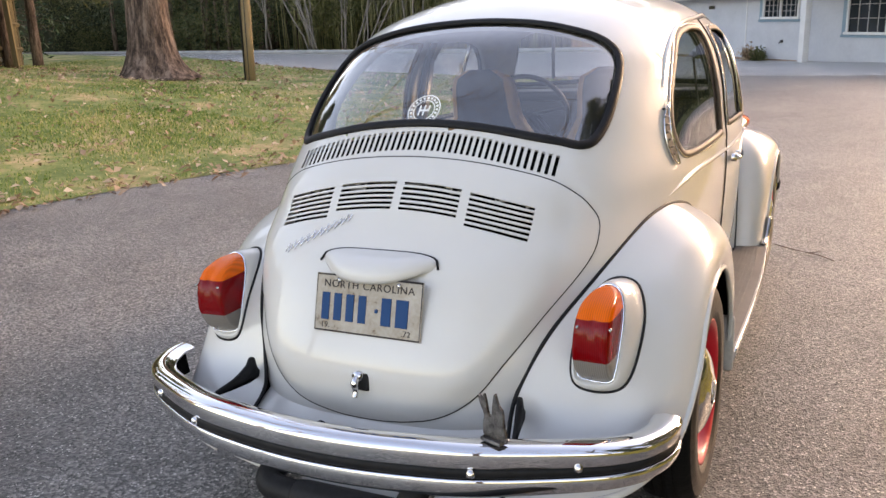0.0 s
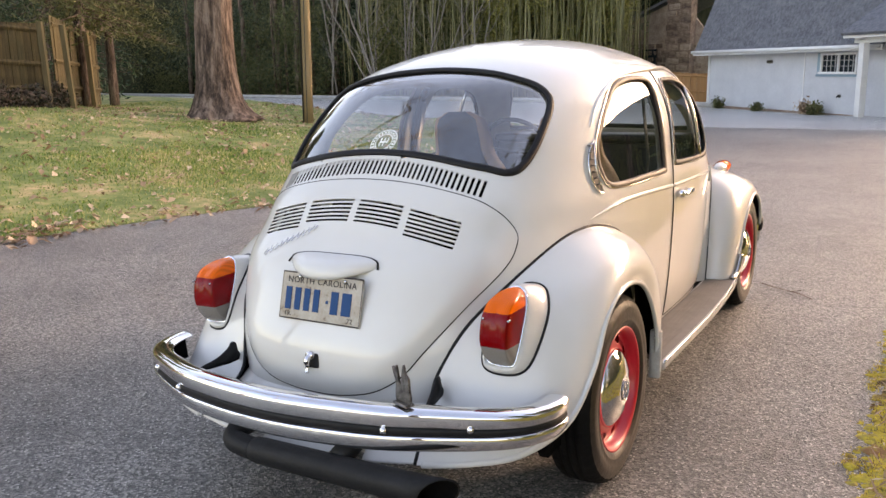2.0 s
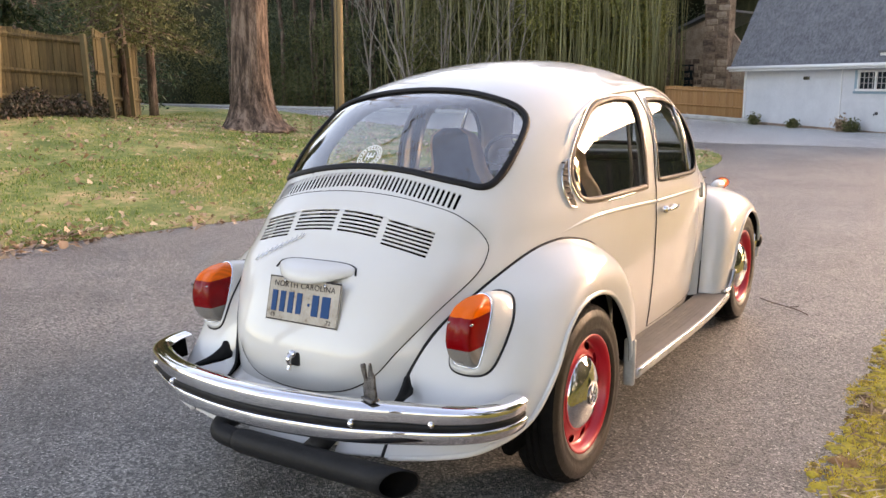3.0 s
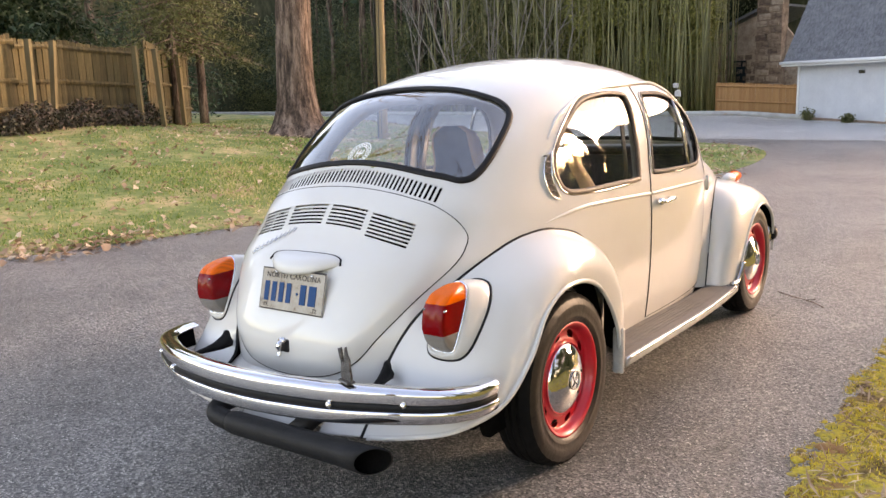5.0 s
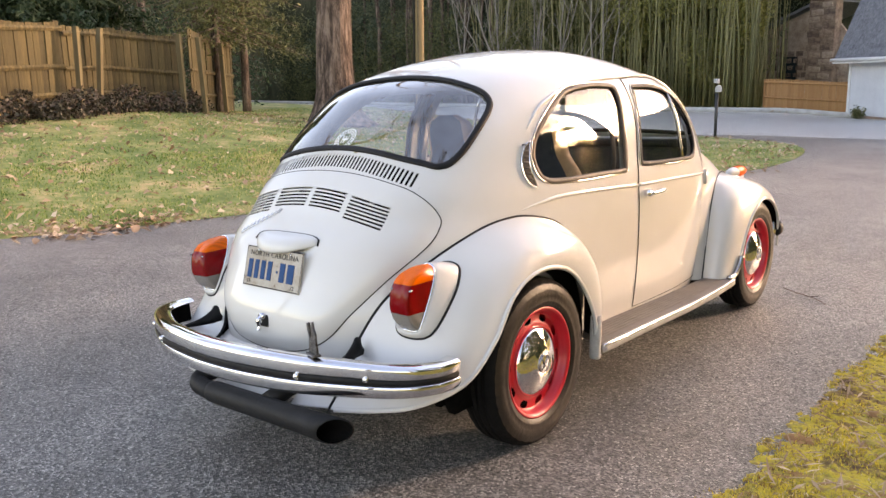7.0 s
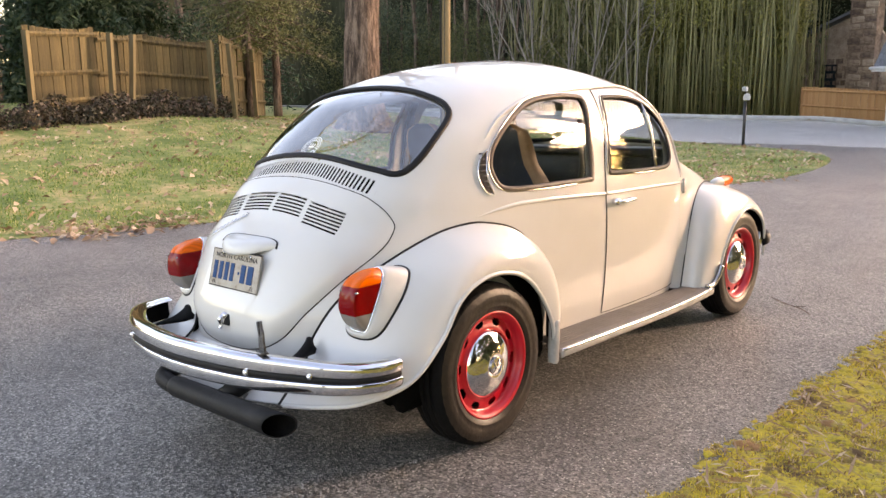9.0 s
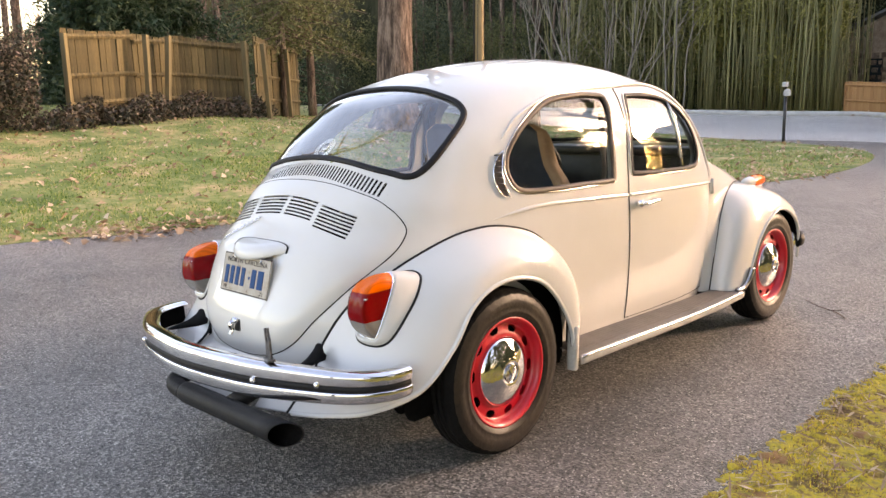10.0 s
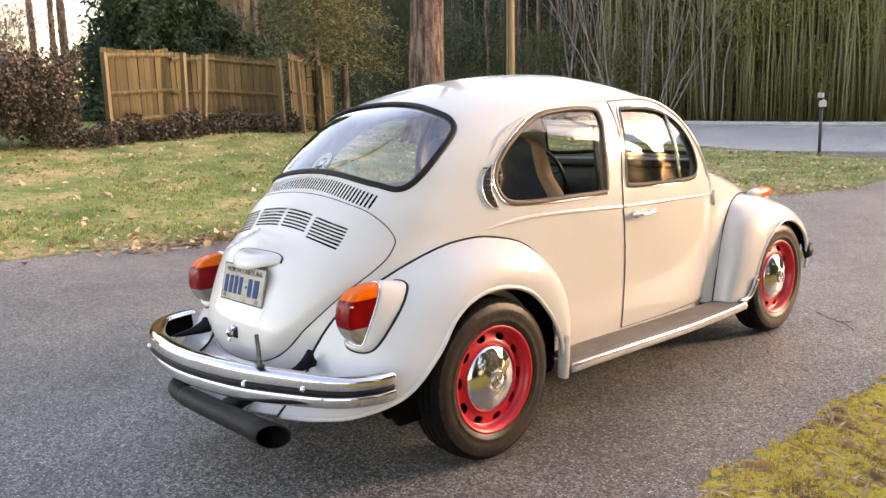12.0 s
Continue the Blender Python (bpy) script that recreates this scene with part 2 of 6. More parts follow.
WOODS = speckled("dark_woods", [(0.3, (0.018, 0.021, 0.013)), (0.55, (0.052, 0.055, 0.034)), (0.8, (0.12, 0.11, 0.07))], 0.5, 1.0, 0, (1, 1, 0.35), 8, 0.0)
SIDING = speckled("white_siding", [(0.3, (0.46, 0.475, 0.50)), (0.7, (0.53, 0.545, 0.565))], 1.5, 0.7, 0.05)
TRIM = speckled("white_trim", [(0.3, (0.62, 0.62, 0.61)), (0.7, (0.70, 0.70, 0.685))], 3, 0.5, 0.05)
SHUTTER = material("blue_grey_shutter", (0.20, 0.30, 0.36), 0.6)
SHINGLE = speckled("grey_shingles", [(0.25, (0.075, 0.08, 0.09)), (0.5, (0.13, 0.135, 0.15)), (0.8, (0.20, 0.205, 0.22))], 9, 0.95, 0.4, island=0.12)
STONE = speckled("brown_stone", [(0.25, (0.13, 0.09, 0.07)), (0.5, (0.28, 0.20, 0.15)), (0.8, (0.46, 0.36, 0.28))], 2.2, 0.95, 0.8, island=0.5)
PANE = material("dark_pane", (0.02, 0.025, 0.03), 0.05)
CONCRETE = speckled("kerb_concrete", [(0.3, (0.30, 0.29, 0.27)), (0.7, (0.44, 0.43, 0.40))], 3, 0.9, 0.3)
BLACK_METAL = material("black_metal", (0.02, 0.02, 0.02), 0.5)
MAIL_METAL = speckled("mailbox_metal", [(0.3, (0.30, 0.30, 0.31)), (0.7, (0.55, 0.55, 0.56))], 8, 0.4, 0.05)


# ---------------------------------------------------------------- shape helpers
def mesh(name, verts, faces, smooth=True, normals=None):
    me = bpy.data.meshes.new(name)
    me.from_pydata([tuple(v) for v in verts], [], faces)
    me.polygons.foreach_set("use_smooth", [smooth] * len(me.polygons))
    if normals is not None:
        me.normals_split_custom_set_from_vertices([tuple(n) for n in normals])
    return me


def thing(name, label, category, at=(0, 0, 0), group="", kind=""):
    """The empty at a thing's base that parents its parts."""
    ob = new(name)
    ob.matrix_world = at if isinstance(at, Matrix) else pose(*at)
    return tagged(ob, label, category, group, kind)


def put(name, me, mat, parent=None, label="", m=None):
    """A mesh as one part under its thing."""
    if mat and not me.materials:
        me.materials.append(mat)
    ob = new(name, me)
    if m is not None:
        ob.matrix_basis = m
    ob.parent = parent
    return tagged(ob, label)


def joined(*bits):
    """Several (verts, faces) as one."""
    verts, faces = [], []
    for v, f in bits:
        n = len(verts)
        verts += [tuple(p) for p in v]
        faces += [tuple(i + n for i in q) for q in f]
    return verts, faces


def moved(bit, m):
    return [tuple(m @ Vector(v)) for v in bit[0]], bit[1]


def mirrored(bit):
    return [(-x, y, z) for x, y, z in bit[0]], [tuple(reversed(f)) for f in bit[1]]


def box(sx, sy, sz, bevel=0.0, at=(0, 0, 0)):
    bm = bmesh.new()
    bmesh.ops.create_cube(bm, size=1.0)
    bmesh.ops.scale(bm, vec=(sx, sy, sz), verts=bm.verts)
    if bevel:
        bmesh.ops.bevel(bm, geom=bm.edges[:], offset=bevel, segments=2, affect="EDGES", profile=0.6)
    bmesh.ops.translate(bm, vec=at, verts=bm.verts)
    bm.verts.index_update()
    out = [tuple(v.co) for v in bm.verts], [tuple(v.index for v in f.verts) for f in bm.faces]
    bm.free()
    return out


def tube(points, radius, sides=8, closed=False, flat=1.0, up=None):
    """A tube along points; radius a number or one for each point. flat squeezes it along up."""
    p = [Vector(q) for q in points]
    n = len(p)
    r = list(radius) if hasattr(radius, "__len__") else [radius] * n
    verts, faces, side = [], [], None
    for i in range(n):
        a, b = (p[i - 1], p[(i + 1) % n]) if closed or 0 < i < n - 1 else (p[max(i - 1, 0)], p[min(i + 1, n - 1)])
        way = (b - a).normalized()
        if up is not None:
            side = Vector(up[i] if hasattr(up[0], "__len__") else up).cross(way).normalized()
        elif side is None:
            side = way.orthogonal().normalized()
        else:
            side = (side - side.dot(way) * way).normalized()
        high = way.cross(side)
        for k in range(sides):
            t = 2 * math.pi * k / sides
            verts.append(p[i] + side * (r[i] * math.cos(t)) + high * (r[i] * flat * math.sin(t)))
    for i in range(n if closed else n - 1):
        j = (i + 1) % n
        for k in range(sides):
            l = (k + 1) % sides
            faces.append((i * sides + k, i * sides + l, j * sides + l, j * sides + k))
    if not closed:
        faces += [tuple(reversed(range(sides))), tuple((n - 1) * sides + k for k in range(sides))]
    return verts, faces


def lathe(profile, steps=48, skip=None):
    """Turns (distance, radius) pairs about the x axis. skip(i, k) leaves out a face."""
    verts, faces = [], []
    for d, r in profile:
        for k in range(steps):
            t = 2 * math.pi * k / steps
            verts.append((d, r * math.cos(t), r * math.sin(t)))
    for i in range(len(profile) - 1):
        for k in range(steps):
            if skip and skip(i, k):
                continue
            l = (k + 1) % steps
            faces.append((i * steps + k, i * steps + l, (i + 1) * steps + l, (i + 1) * steps + k))
    return verts, faces


def spline(xs, ys):
    """A smooth curve through the pairs that never overshoots."""
    xs, ys = np.array(xs, float), np.array(ys, float)
    d = np.diff(ys) / np.diff(xs)
    m = np.zeros(len(xs))
    m[0], m[-1] = d[0], d[-1]
    for i in range(1, len(xs) - 1):
        if d[i - 1] * d[i] > 0:
            h0, h1 = xs[i] - xs[i - 1], xs[i + 1] - xs[i]
            w0, w1 = 2 * h1 + h0, h1 + 2 * h0
            m[i] = (w0 + w1) / (w0 / d[i - 1] + w1 / d[i])

    xs, ys, m = [float(q) for q in xs], [float(q) for q in ys], [float(q) for q in m]

    def f(x):
        x = min(max(x, xs[0]), xs[-1])
        i = 0
        while i < len(xs) - 2 and x > xs[i + 1]:
            i += 1
        h = xs[i + 1] - xs[i]
        t = (x - xs[i]) / h
        return ((2 * t**3 - 3 * t * t + 1) * ys[i] + (t**3 - 2 * t * t + t) * h * m[i] + (3 * t * t - 2 * t**3) * ys[i + 1] + (t**3 - t * t) * h * m[i + 1])

    return f


def rounded(points, per=8, closed=True):
    """A smooth line through the points (Catmull-Rom)."""
    p = [np.array(q, float) for q in points]
    n, out = len(p), []
    for i in range(n if closed else n - 1):
        a, b, c, d = (p[(i + k) % n] for k in (-1, 0, 1, 2)) if closed else (p[max(i - 1, 0)], p[i], p[i + 1], p[min(i + 2, n - 1)])
        for k in range(per):
            t = k / per
            out.append(0.5 * (2 * b + (c - a) * t + (2 * a - 5 * b + 4 * c - d) * t * t + (3 * b - a - 3 * c + d) * t**3))
    if not closed:
        out.append(p[-1])
    return out


def within(poly, x, y):
    """Whether (x, y) lies in the polygon (n x 2 array)."""
    (x0, y0), (x1, y1) = poly.min(0), poly.max(0)
    if not (x0 <= x <= x1 and y0 <= y <= y1):
        return False
    px, py = poly[:, 0], poly[:, 1]
    qx, qy = np.concatenate([px[-1:], px[:-1]]), np.concatenate([py[-1:], py[:-1]])
    cross = (py > y) != (qy > y)
    with np.errstate(divide="ignore", invalid="ignore"):
        return bool(np.count_nonzero(cross & (x < (qx - px) * (y - py) / (qy - py) + px)) % 2)


def trimmed(verts, faces, gone, line, near=1e9):
    """Leaves out the faces for which gone(centre) holds, and draws the rim that this opens onto the line of 3D points."""
    v = np.array(verts, float)
    kept = [f for f in faces if not gone(v[f[0]] * 0.5 + v[f[2]] * 0.5)]
    dropped = set(faces) - set(kept)
    rim = {i for f in dropped for i in f} & {i for f in kept for i in f}
    line = np.array(line, float)
    for i in rim:
        d = ((line - v[i]) ** 2).sum(1)
        if d.min() < near * near:
            v[i] = line[d.argmin()]
    return v, kept


# ---------------------------------------------------------------- the setting
def ease(t):
    t = min(max(t, 0.0), 1.0)
    return t * t * (3 - 2 * t)


def street_line(x):
    """Where the street's near edge runs: it crosses the lawn's end obliquely."""
    return 13.9 - 0.375 * min(x, -3.5)


def far_kerb(x):
    return 30.3 + 0.18 * max(-12.0 - x, 0.0)


def land(x, y):
    """Height of the ground: level by the car, rising over the lawn towards the fence, low again along the street."""
    rise = min(max((-x - 5.0) / 8.4, 0.0), 1.25)
    rise = rise * 0.9 + 0.1 * ease(rise)
    hill = 0.90 * rise * (1 - 0.45 * ease((y - 6.0) / 6.0)) * (1 - 0.95 * ease((y - street_line(x) + 4.5) / 5.0))
    dip = 0.10 * ease((y - 20) / 12) * ease((x + 14) / 8) + 0.2 * ease((y - 18) / 9) * ease((x + 9) / 4)
    return hill - max(dip, 0.12 * ease((y - street_line(x) + 1) / 6.0))


def sheet_mesh(name, outline, step, lift, mat, stops=()):
    """A level-hugging sheet inside an outline of (x, y)."""
    o = np.array(outline, float)
    (x0, y0), (x1, y1) = o.min(0), o.max(0)
    xs, ys = np.arange(x0 - step, x1 + 2 * step, step), np.arange(y0 - step, y1 + 2 * step, step)
    n = len(xs)
    verts = [(x, y, land(x, y) + lift) for y in ys for x in xs]
    faces = [(j * n + i, j * n + i + 1, (j + 1) * n + i + 1, (j + 1) * n + i) for j in range(len(ys) - 1) for i in range(n - 1)]
    line = []
    for a, b in zip(o, np.roll(o, -1, 0)):
        k = max(2, int(np.linalg.norm(b - a) / (step * 0.25)))
        line += [a + (b - a) * t / k for t in range(k)]
    v, f = trimmed(verts, faces, lambda c: not within(o, c[0], c[1]), [(x, y, land(x, y) + lift) for x, y in line])
    used = sorted({i for q in f for i in q})
    place = {i: k for k, i in enumerate(used)}
    return put(name, mesh(name, [v[i] for i in used], [tuple(place[i] for i in q) for q in f]), mat)


def far_lines(near, far, step, count):
    inner = list(np.arange(-near, near + 1e-6, step))
    outer = list(near * (far / near) ** (np.arange(1, count + 1) / count))
    return [-q for q in reversed(outer)] + inner + outer


LAWN_EDGE = [(-5.9, -9.0), (-5.6, -3.0), (-5.45, 0.3), (-5.16, 1.35), (-5.0, 2.4), (-4.6, 3.6), (-4.1, 4.7), (-3.3, 6.4), (-2.35, 8.2), (-1.95, 9.2), (-1.78, 10.2), (-1.85, 11.8), (-2.2, 13.4), (-3.0, 14.8), (-4.4, 15.7), (-6.2, 16.3)]
LAWN_EDGE = [tuple(p) for p in rounded(LAWN_EDGE, 6, False)]
MOSS_EDGE = [tuple(p) for p in rounded([(6.0, 14.5), (2.6, 11.5), (1.75, 8.0), (1.60, 4.5), (1.545, 2.0), (1.50, 1.0), (1.505, 0.3), (1.47, -0.8), (1.55, -2.0), (1.75, -4.0), (1.9, -9.0)], 6, False)]
STREET_NEAR, STREET_FAR = 17.5, 30.3


def build_ground():
    xs, ys = far_lines(24, 900, 1.0, 14), far_lines(34, 900, 1.0, 14)
    n = len(xs)

    def low(x, y):
        on_drive = within(np.array(LAWN_EDGE + [(-6.2, 17), (8, 18)] + MOSS_EDGE), x, y)
        return land(x, y) - (0.05 if on_drive or street_line(x) - 1 < y < far_kerb(x) + 1 else 0.012)

    verts = [(x, y, low(x, y)) for y in ys for x in xs]
    faces = [(j * n + i, j * n + i + 1, (j + 1) * n + i + 1, (j + 1) * n + i) for j in range(len(ys) - 1) for i in range(n - 1)]
    tagged(put("ground", mesh("ground", verts, faces), SOIL), "bare soil and thin grass under everything", "ground", kind="structure")
    drive = LAWN_EDGE + [(-6.2, STREET_NEAR), (9.0, STREET_NEAR)] + MOSS_EDGE
    tagged(sheet_mesh("driveway", drive, 0.25, 0.0, DRIVE), "worn grey tarmac driveway", "driveway", kind="structure")
    street = [(-70, street_line(-70)), (-6.2, street_line(-6.2)), (-4.6, STREET_NEAR), (70, STREET_NEAR), (70, STREET_FAR + 2), (6, STREET_FAR + 2), (-4.5, STREET_FAR + 0.5), (-12, STREET_FAR), (-70, far_kerb(-70))]
    tagged(sheet_mesh("road", street, 1.0, 0.004, STREET), "pale grey tarmac street", "road", kind="structure")
    lawn = LAWN_EDGE + [(-30, street_line(-30)), (-30, -9)]
    tagged(sheet_mesh("lawn", lawn, 0.5, 0.005, SOIL), "thin winter lawn with fallen leaves", "lawn", kind="structure")
    verge = MOSS_EDGE + [(12, -9), (12, 14.5)]
    tagged(sheet_mesh("verge", verge, 0.25, 0.005, MOSS_SOIL), "mossy yellow-green verge", "verge", kind="structure")
    kerb = [(x, far_kerb(x) + 0.2 + 0.5 * ease((x + 12) / 6), land(x, far_kerb(x)) + 0.05) for x in np.linspace(-60, -4.5, 60)]
    tagged(put("kerb", mesh("kerb", *tube(kerb, 0.13, 6, False, 0.5, (0, 1, 0))), CONCRETE), "pale concrete kerb along the street", "kerb", kind="structure")


MOSS_SOIL = speckled("mossy_soil", [(0.32, (0.10, 0.06, 0.03)), (0.42, (0.24, 0.17, 0.05)), (0.50, (0.48, 0.38, 0.04)), (0.58, (0.30, 0.25, 0.06)), (0.68, (0.26, 0.14, 0.065))], 5.5, 0.95, 1.0)
build_ground()


def sheet_from_arrays(name, v, loops, mat, sides):
    """A mesh of many small faces with the same number of corners, from arrays."""
    me = bpy.data.meshes.new(name)
    count = len(loops) // sides
    me.vertices.add(len(v))
    me.vertices.foreach_set("co", np.asarray(v, np.float32).ravel())
    me.loops.add(len(loops))
    me.loops.foreach_set("vertex_index", np.asarray(loops, np.int32))
    me.polygons.add(count)
    me.polygons.foreach_set("loop_start", np.arange(0, len(loops), sides, dtype=np.int32))
    me.update(calc_edges=True)
    me.validate()
    if mat:
        me.materials.append(mat)
    return me


def leaf_cloud(name, centres, length, width, mat, rng, hang=0.0):
    """One leaf-shaped face of four corners at each centre, turned at random."""
    c = np.asarray(centres, float)
    n = len(c)
    way = rng.normal(size=(n, 3))
    way[:, 2] -= hang
    way /= np.linalg.norm(way, axis=1)[:, None]
    other = rng.normal(size=(n, 3))
    side = np.cross(way, other)
    side /= np.linalg.norm(side, axis=1)[:, None]
    size = rng.uniform(0.6, 1.3, n)[:, None]
    l, w = way * length * size / 2, side * width * size / 2
    v = np.stack([c - l, c + w - 0.1 * l, c + l, c - w - 0.1 * l], 1).reshape(-1, 3)
    return sheet_from_arrays(name, v, np.arange(4 * n), mat, 4)


def blades(name, at, heights, width, mat, rng, lean=0.5):
    """Grass: one three-cornered blade at each place."""
    n = len(at)
    a = rng.uniform(0, 2 * math.pi, n)
    side = np.stack([np.cos(a), np.sin(a), 0 * a], 1) * (width * rng.uniform(0.6, 1.4, n))[:, None]
    b = rng.uniform(0, 2 * math.pi, n)
    k = np.abs(rng.normal(0, lean, n))
    tip = np.stack([np.cos(b) * k, np.sin(b) * k, np.ones(n)], 1)
    tip = tip / np.linalg.norm(tip, axis=1)[:, None] * heights[:, None]
    v = np.stack([at - side / 2, at + side / 2, at + tip], 1).reshape(-1, 3)
    return sheet_from_arrays(name, v, np.arange(3 * n), mat, 3)


def scatter(rng, count, x0, x1, y0, y1, inside, lift=0.0):
    xy = np.stack([rng.uniform(x0, x1, count), rng.uniform(y0, y1, count)], 1)
    px, py = inside[:, 0], inside[:, 1]
    odd = np.zeros(count, bool)
    for ax, ay, bx, by in zip(px, py, np.roll(px, 1), np.roll(py, 1)):
        if ay != by:
            odd ^= ((ay > xy[:, 1]) != (by > xy[:, 1])) & (xy[:, 0] < (bx - ax) * (xy[:, 1] - ay) / (by - ay) + ax)
    xy = xy[odd]
    return np.array([(x, y, land(x, y) + lift) for x, y in xy])


LAWN_POLY = np.array(LAWN_EDGE + [(-30, street_line(-30)), (-30, -9)])
VERGE_POLY = np.array(MOSS_EDGE + [(12, -9), (12, 14.5)])


def flat_leaves(name, centres, length, width, mat, rng, tilt=0.25, fold=0.25):
    """Fallen leaves lying almost flat, each folded a little along its rib."""
    c = np.asarray(centres, float)
    n = len(c)
    a = rng.uniform(0, 2 * math.pi, n)
    size = rng.uniform(0.5, 1.3, n)[:, None]
    way = np.stack([np.cos(a), np.sin(a), rng.normal(0, tilt, n)], 1) * length * size / 2
    side = np.stack([-np.sin(a), np.cos(a), rng.normal(0, tilt, n)], 1) * width * size / 2
    up = np.array([0, 0, 1.0]) * width * size * fold
    v = np.stack([c - way, c + side - 0.1 * way + up, c + way, c + 0.05 * way, c - side - 0.1 * way + up], 1).reshape(-1, 3)
    loops = (np.arange(n)[:, None] * 5 + np.array([0, 3, 1, 1, 3, 2, 0, 4, 3, 3, 4, 2])).ravel()
    return sheet_from_arrays(name, v, loops, mat, 3)


def moss_clumps(name, at, sizes, mat, rng):
    """Low uneven cushions of moss."""
    ring, rows = 8, 3
    verts, faces = [], []
    for (x, y, z), r in zip(at, sizes):
        n = len(verts)
        wob = rng.uniform(0.6, 1.35, ring)
        h = r * rng.uniform(0.2, 0.5)
        for j in range(rows):
            t = j / rows
            for k in range(ring):
                a = 2 * math.pi * k / ring
                q = r * math.cos(t * math.pi / 2) * (wob[k] * (1 - t) + t)
                verts.append((x + q * math.cos(a), y + q * math.sin(a), z - 0.004 + h * math.sin(t * math.pi / 2) * rng.uniform(0.85, 1.15)))
        verts.append((x, y, z + h))
        for j in range(rows - 1):
            faces += [(n + j * ring + k, n + j * ring + (k + 1) % ring, n + (j + 1) * ring + (k + 1) % ring, n + (j + 1) * ring + k) for k in range(ring)]
        faces += [(n + (rows - 1) * ring + k, n + (rows - 1) * ring + (k + 1) % ring, n + rows * ring) for k in range(ring)]
    return mesh(name, verts, faces)


rng = np.random.default_rng(7)
on_lawn, on_verge = LAWN_POLY, VERGE_POLY
places = np.concatenate([scatter(rng, 60000, -8.5, -1.7, 0, 7, on_lawn), scatter(rng, 55000, -10.5, -1.7, 5, 18, on_lawn), scatter(rng, 55000, -17, -8, 0, 20, on_lawn)])
dense_at = np.array([noise.noise(Vector((p[0] * 0.5, p[1] * 0.5, 0))) + 0.5 * noise.noise(Vector((p[0] * 2.5, p[1] * 2.5, 5))) for p in places])
keep = dense_at + rng.normal(0, 0.3, len(places)) > -0.2
places, dense_at = places[keep], dense_at[keep]
tagged(put("grass", blades("grass", places, rng.uniform(0.02, 0.05, len(places)) * (1 + 0.5 * np.clip(dense_at, -0.6, 0.8)), 0.014, GRASS, rng, 0.8), None), "short winter grass on the lawn", "grass", kind="stuff")
# the mossy verge: cushions, short blades and a ragged rim
edge = [p for p in MOSS_EDGE if -1.5 < p[1] < 6]
rim = []
for a, b in zip(edge, edge[1:]):
    for _ in range(int(60 * math.dist(a, b))):
        t = rng.random()
        x, y = a[0] + (b[0] - a[0]) * t + abs(rng.normal(0, 0.04)) - 0.045, a[1] + (b[1] - a[1]) * t
        rim.append((x + 0.05 * noise.noise(Vector((y * 3.1, 0, 0))), y, land(x, y)))
rim = np.array(rim)
near = np.concatenate([scatter(rng, 5200, 1.45, 3.4, -1.2, 4.5, on_verge), scatter(rng, 3000, 1.45, 6.5, -4.5, 8.0, on_verge)])
cushions = np.concatenate([rim, near])
tagged(put("moss", moss_clumps("moss", cushions, np.concatenate([rng.uniform(0.012, 0.035, len(rim)), rng.uniform(0.012, 0.05, len(near))]), MOSS_SOIL, rng), MOSS_SOIL), "yellow-green moss cushions along the tarmac", "moss", kind="stuff")
places = np.concatenate([scatter(rng, 130000, 1.45, 3.4, -0.6, 3.6, on_verge, 0.006), scatter(rng, 70000, 1.45, 6.5, -4.5, 8.0, on_verge, 0.006), rim[rng.integers(0, len(rim), 9000)] + rng.normal(0, 0.018, (9000, 3)) * [1, 1, 0]])
dense_at = np.array([noise.noise(Vector((p[0] * 4.5, p[1] * 4.5, 3))) for p in places])
places = places[dense_at + rng.normal(0, 0.25, len(places)) > -0.02]
tagged(put("moss_grass", blades("moss_grass", places, rng.uniform(0.006, 0.022, len(places)), 0.0048, MOSS, rng, 1.1), None), "yellow-green moss and short grass", "grass", kind="stuff")
places = scatter(rng, 3600, -14, -2, 0, 16, on_lawn, 0.034)
edge = np.array([(x + rng.normal(-0.12, 0.2), y + rng.normal(0, 0.3)) for x, y in LAWN_EDGE[10:60] for _ in range(9)])
heap = np.stack([rng.normal(-5.2, 0.16, 130), rng.normal(1.55, 0.42, 130)], 1)
edge = np.concatenate([edge, heap])
places = np.concatenate([places, [(x, y, land(x, y) + 0.018) for x, y in edge]])
tagged(put("fallen_leaves", flat_leaves("fallen_leaves", places, 0.085, 0.055, DEAD_LEAF, rng, 0.4), None), "pale brown fallen leaves on the lawn", "leaves", kind="stuff")
places = scatter(rng, 3400, 1.5, 3.4, -0.8, 4.0, on_verge, 0.034)
tagged(put("dry_leaves", flat_leaves("dry_leaves", places, 0.07, 0.009, DEAD_LEAF, rng, 0.35), None), "dry pale leaf scraps on the mossy verge", "leaves", kind="stuff")
for x, y, turn in ((2.16, 0.42, 20), (1.98, 0.95, 130)):
    leaf = np.array([[0.0, 0.0, 0.03]])
    tagged(put("dead_leaf", flat_leaves("dead_leaf", leaf, 0.14, 0.05, DEAD_LEAF, rng, 0.1), None, m=pose(x, y, land(x, y), 0, 0, turn)), "curled grey-brown dead leaf on the moss", "leaf")


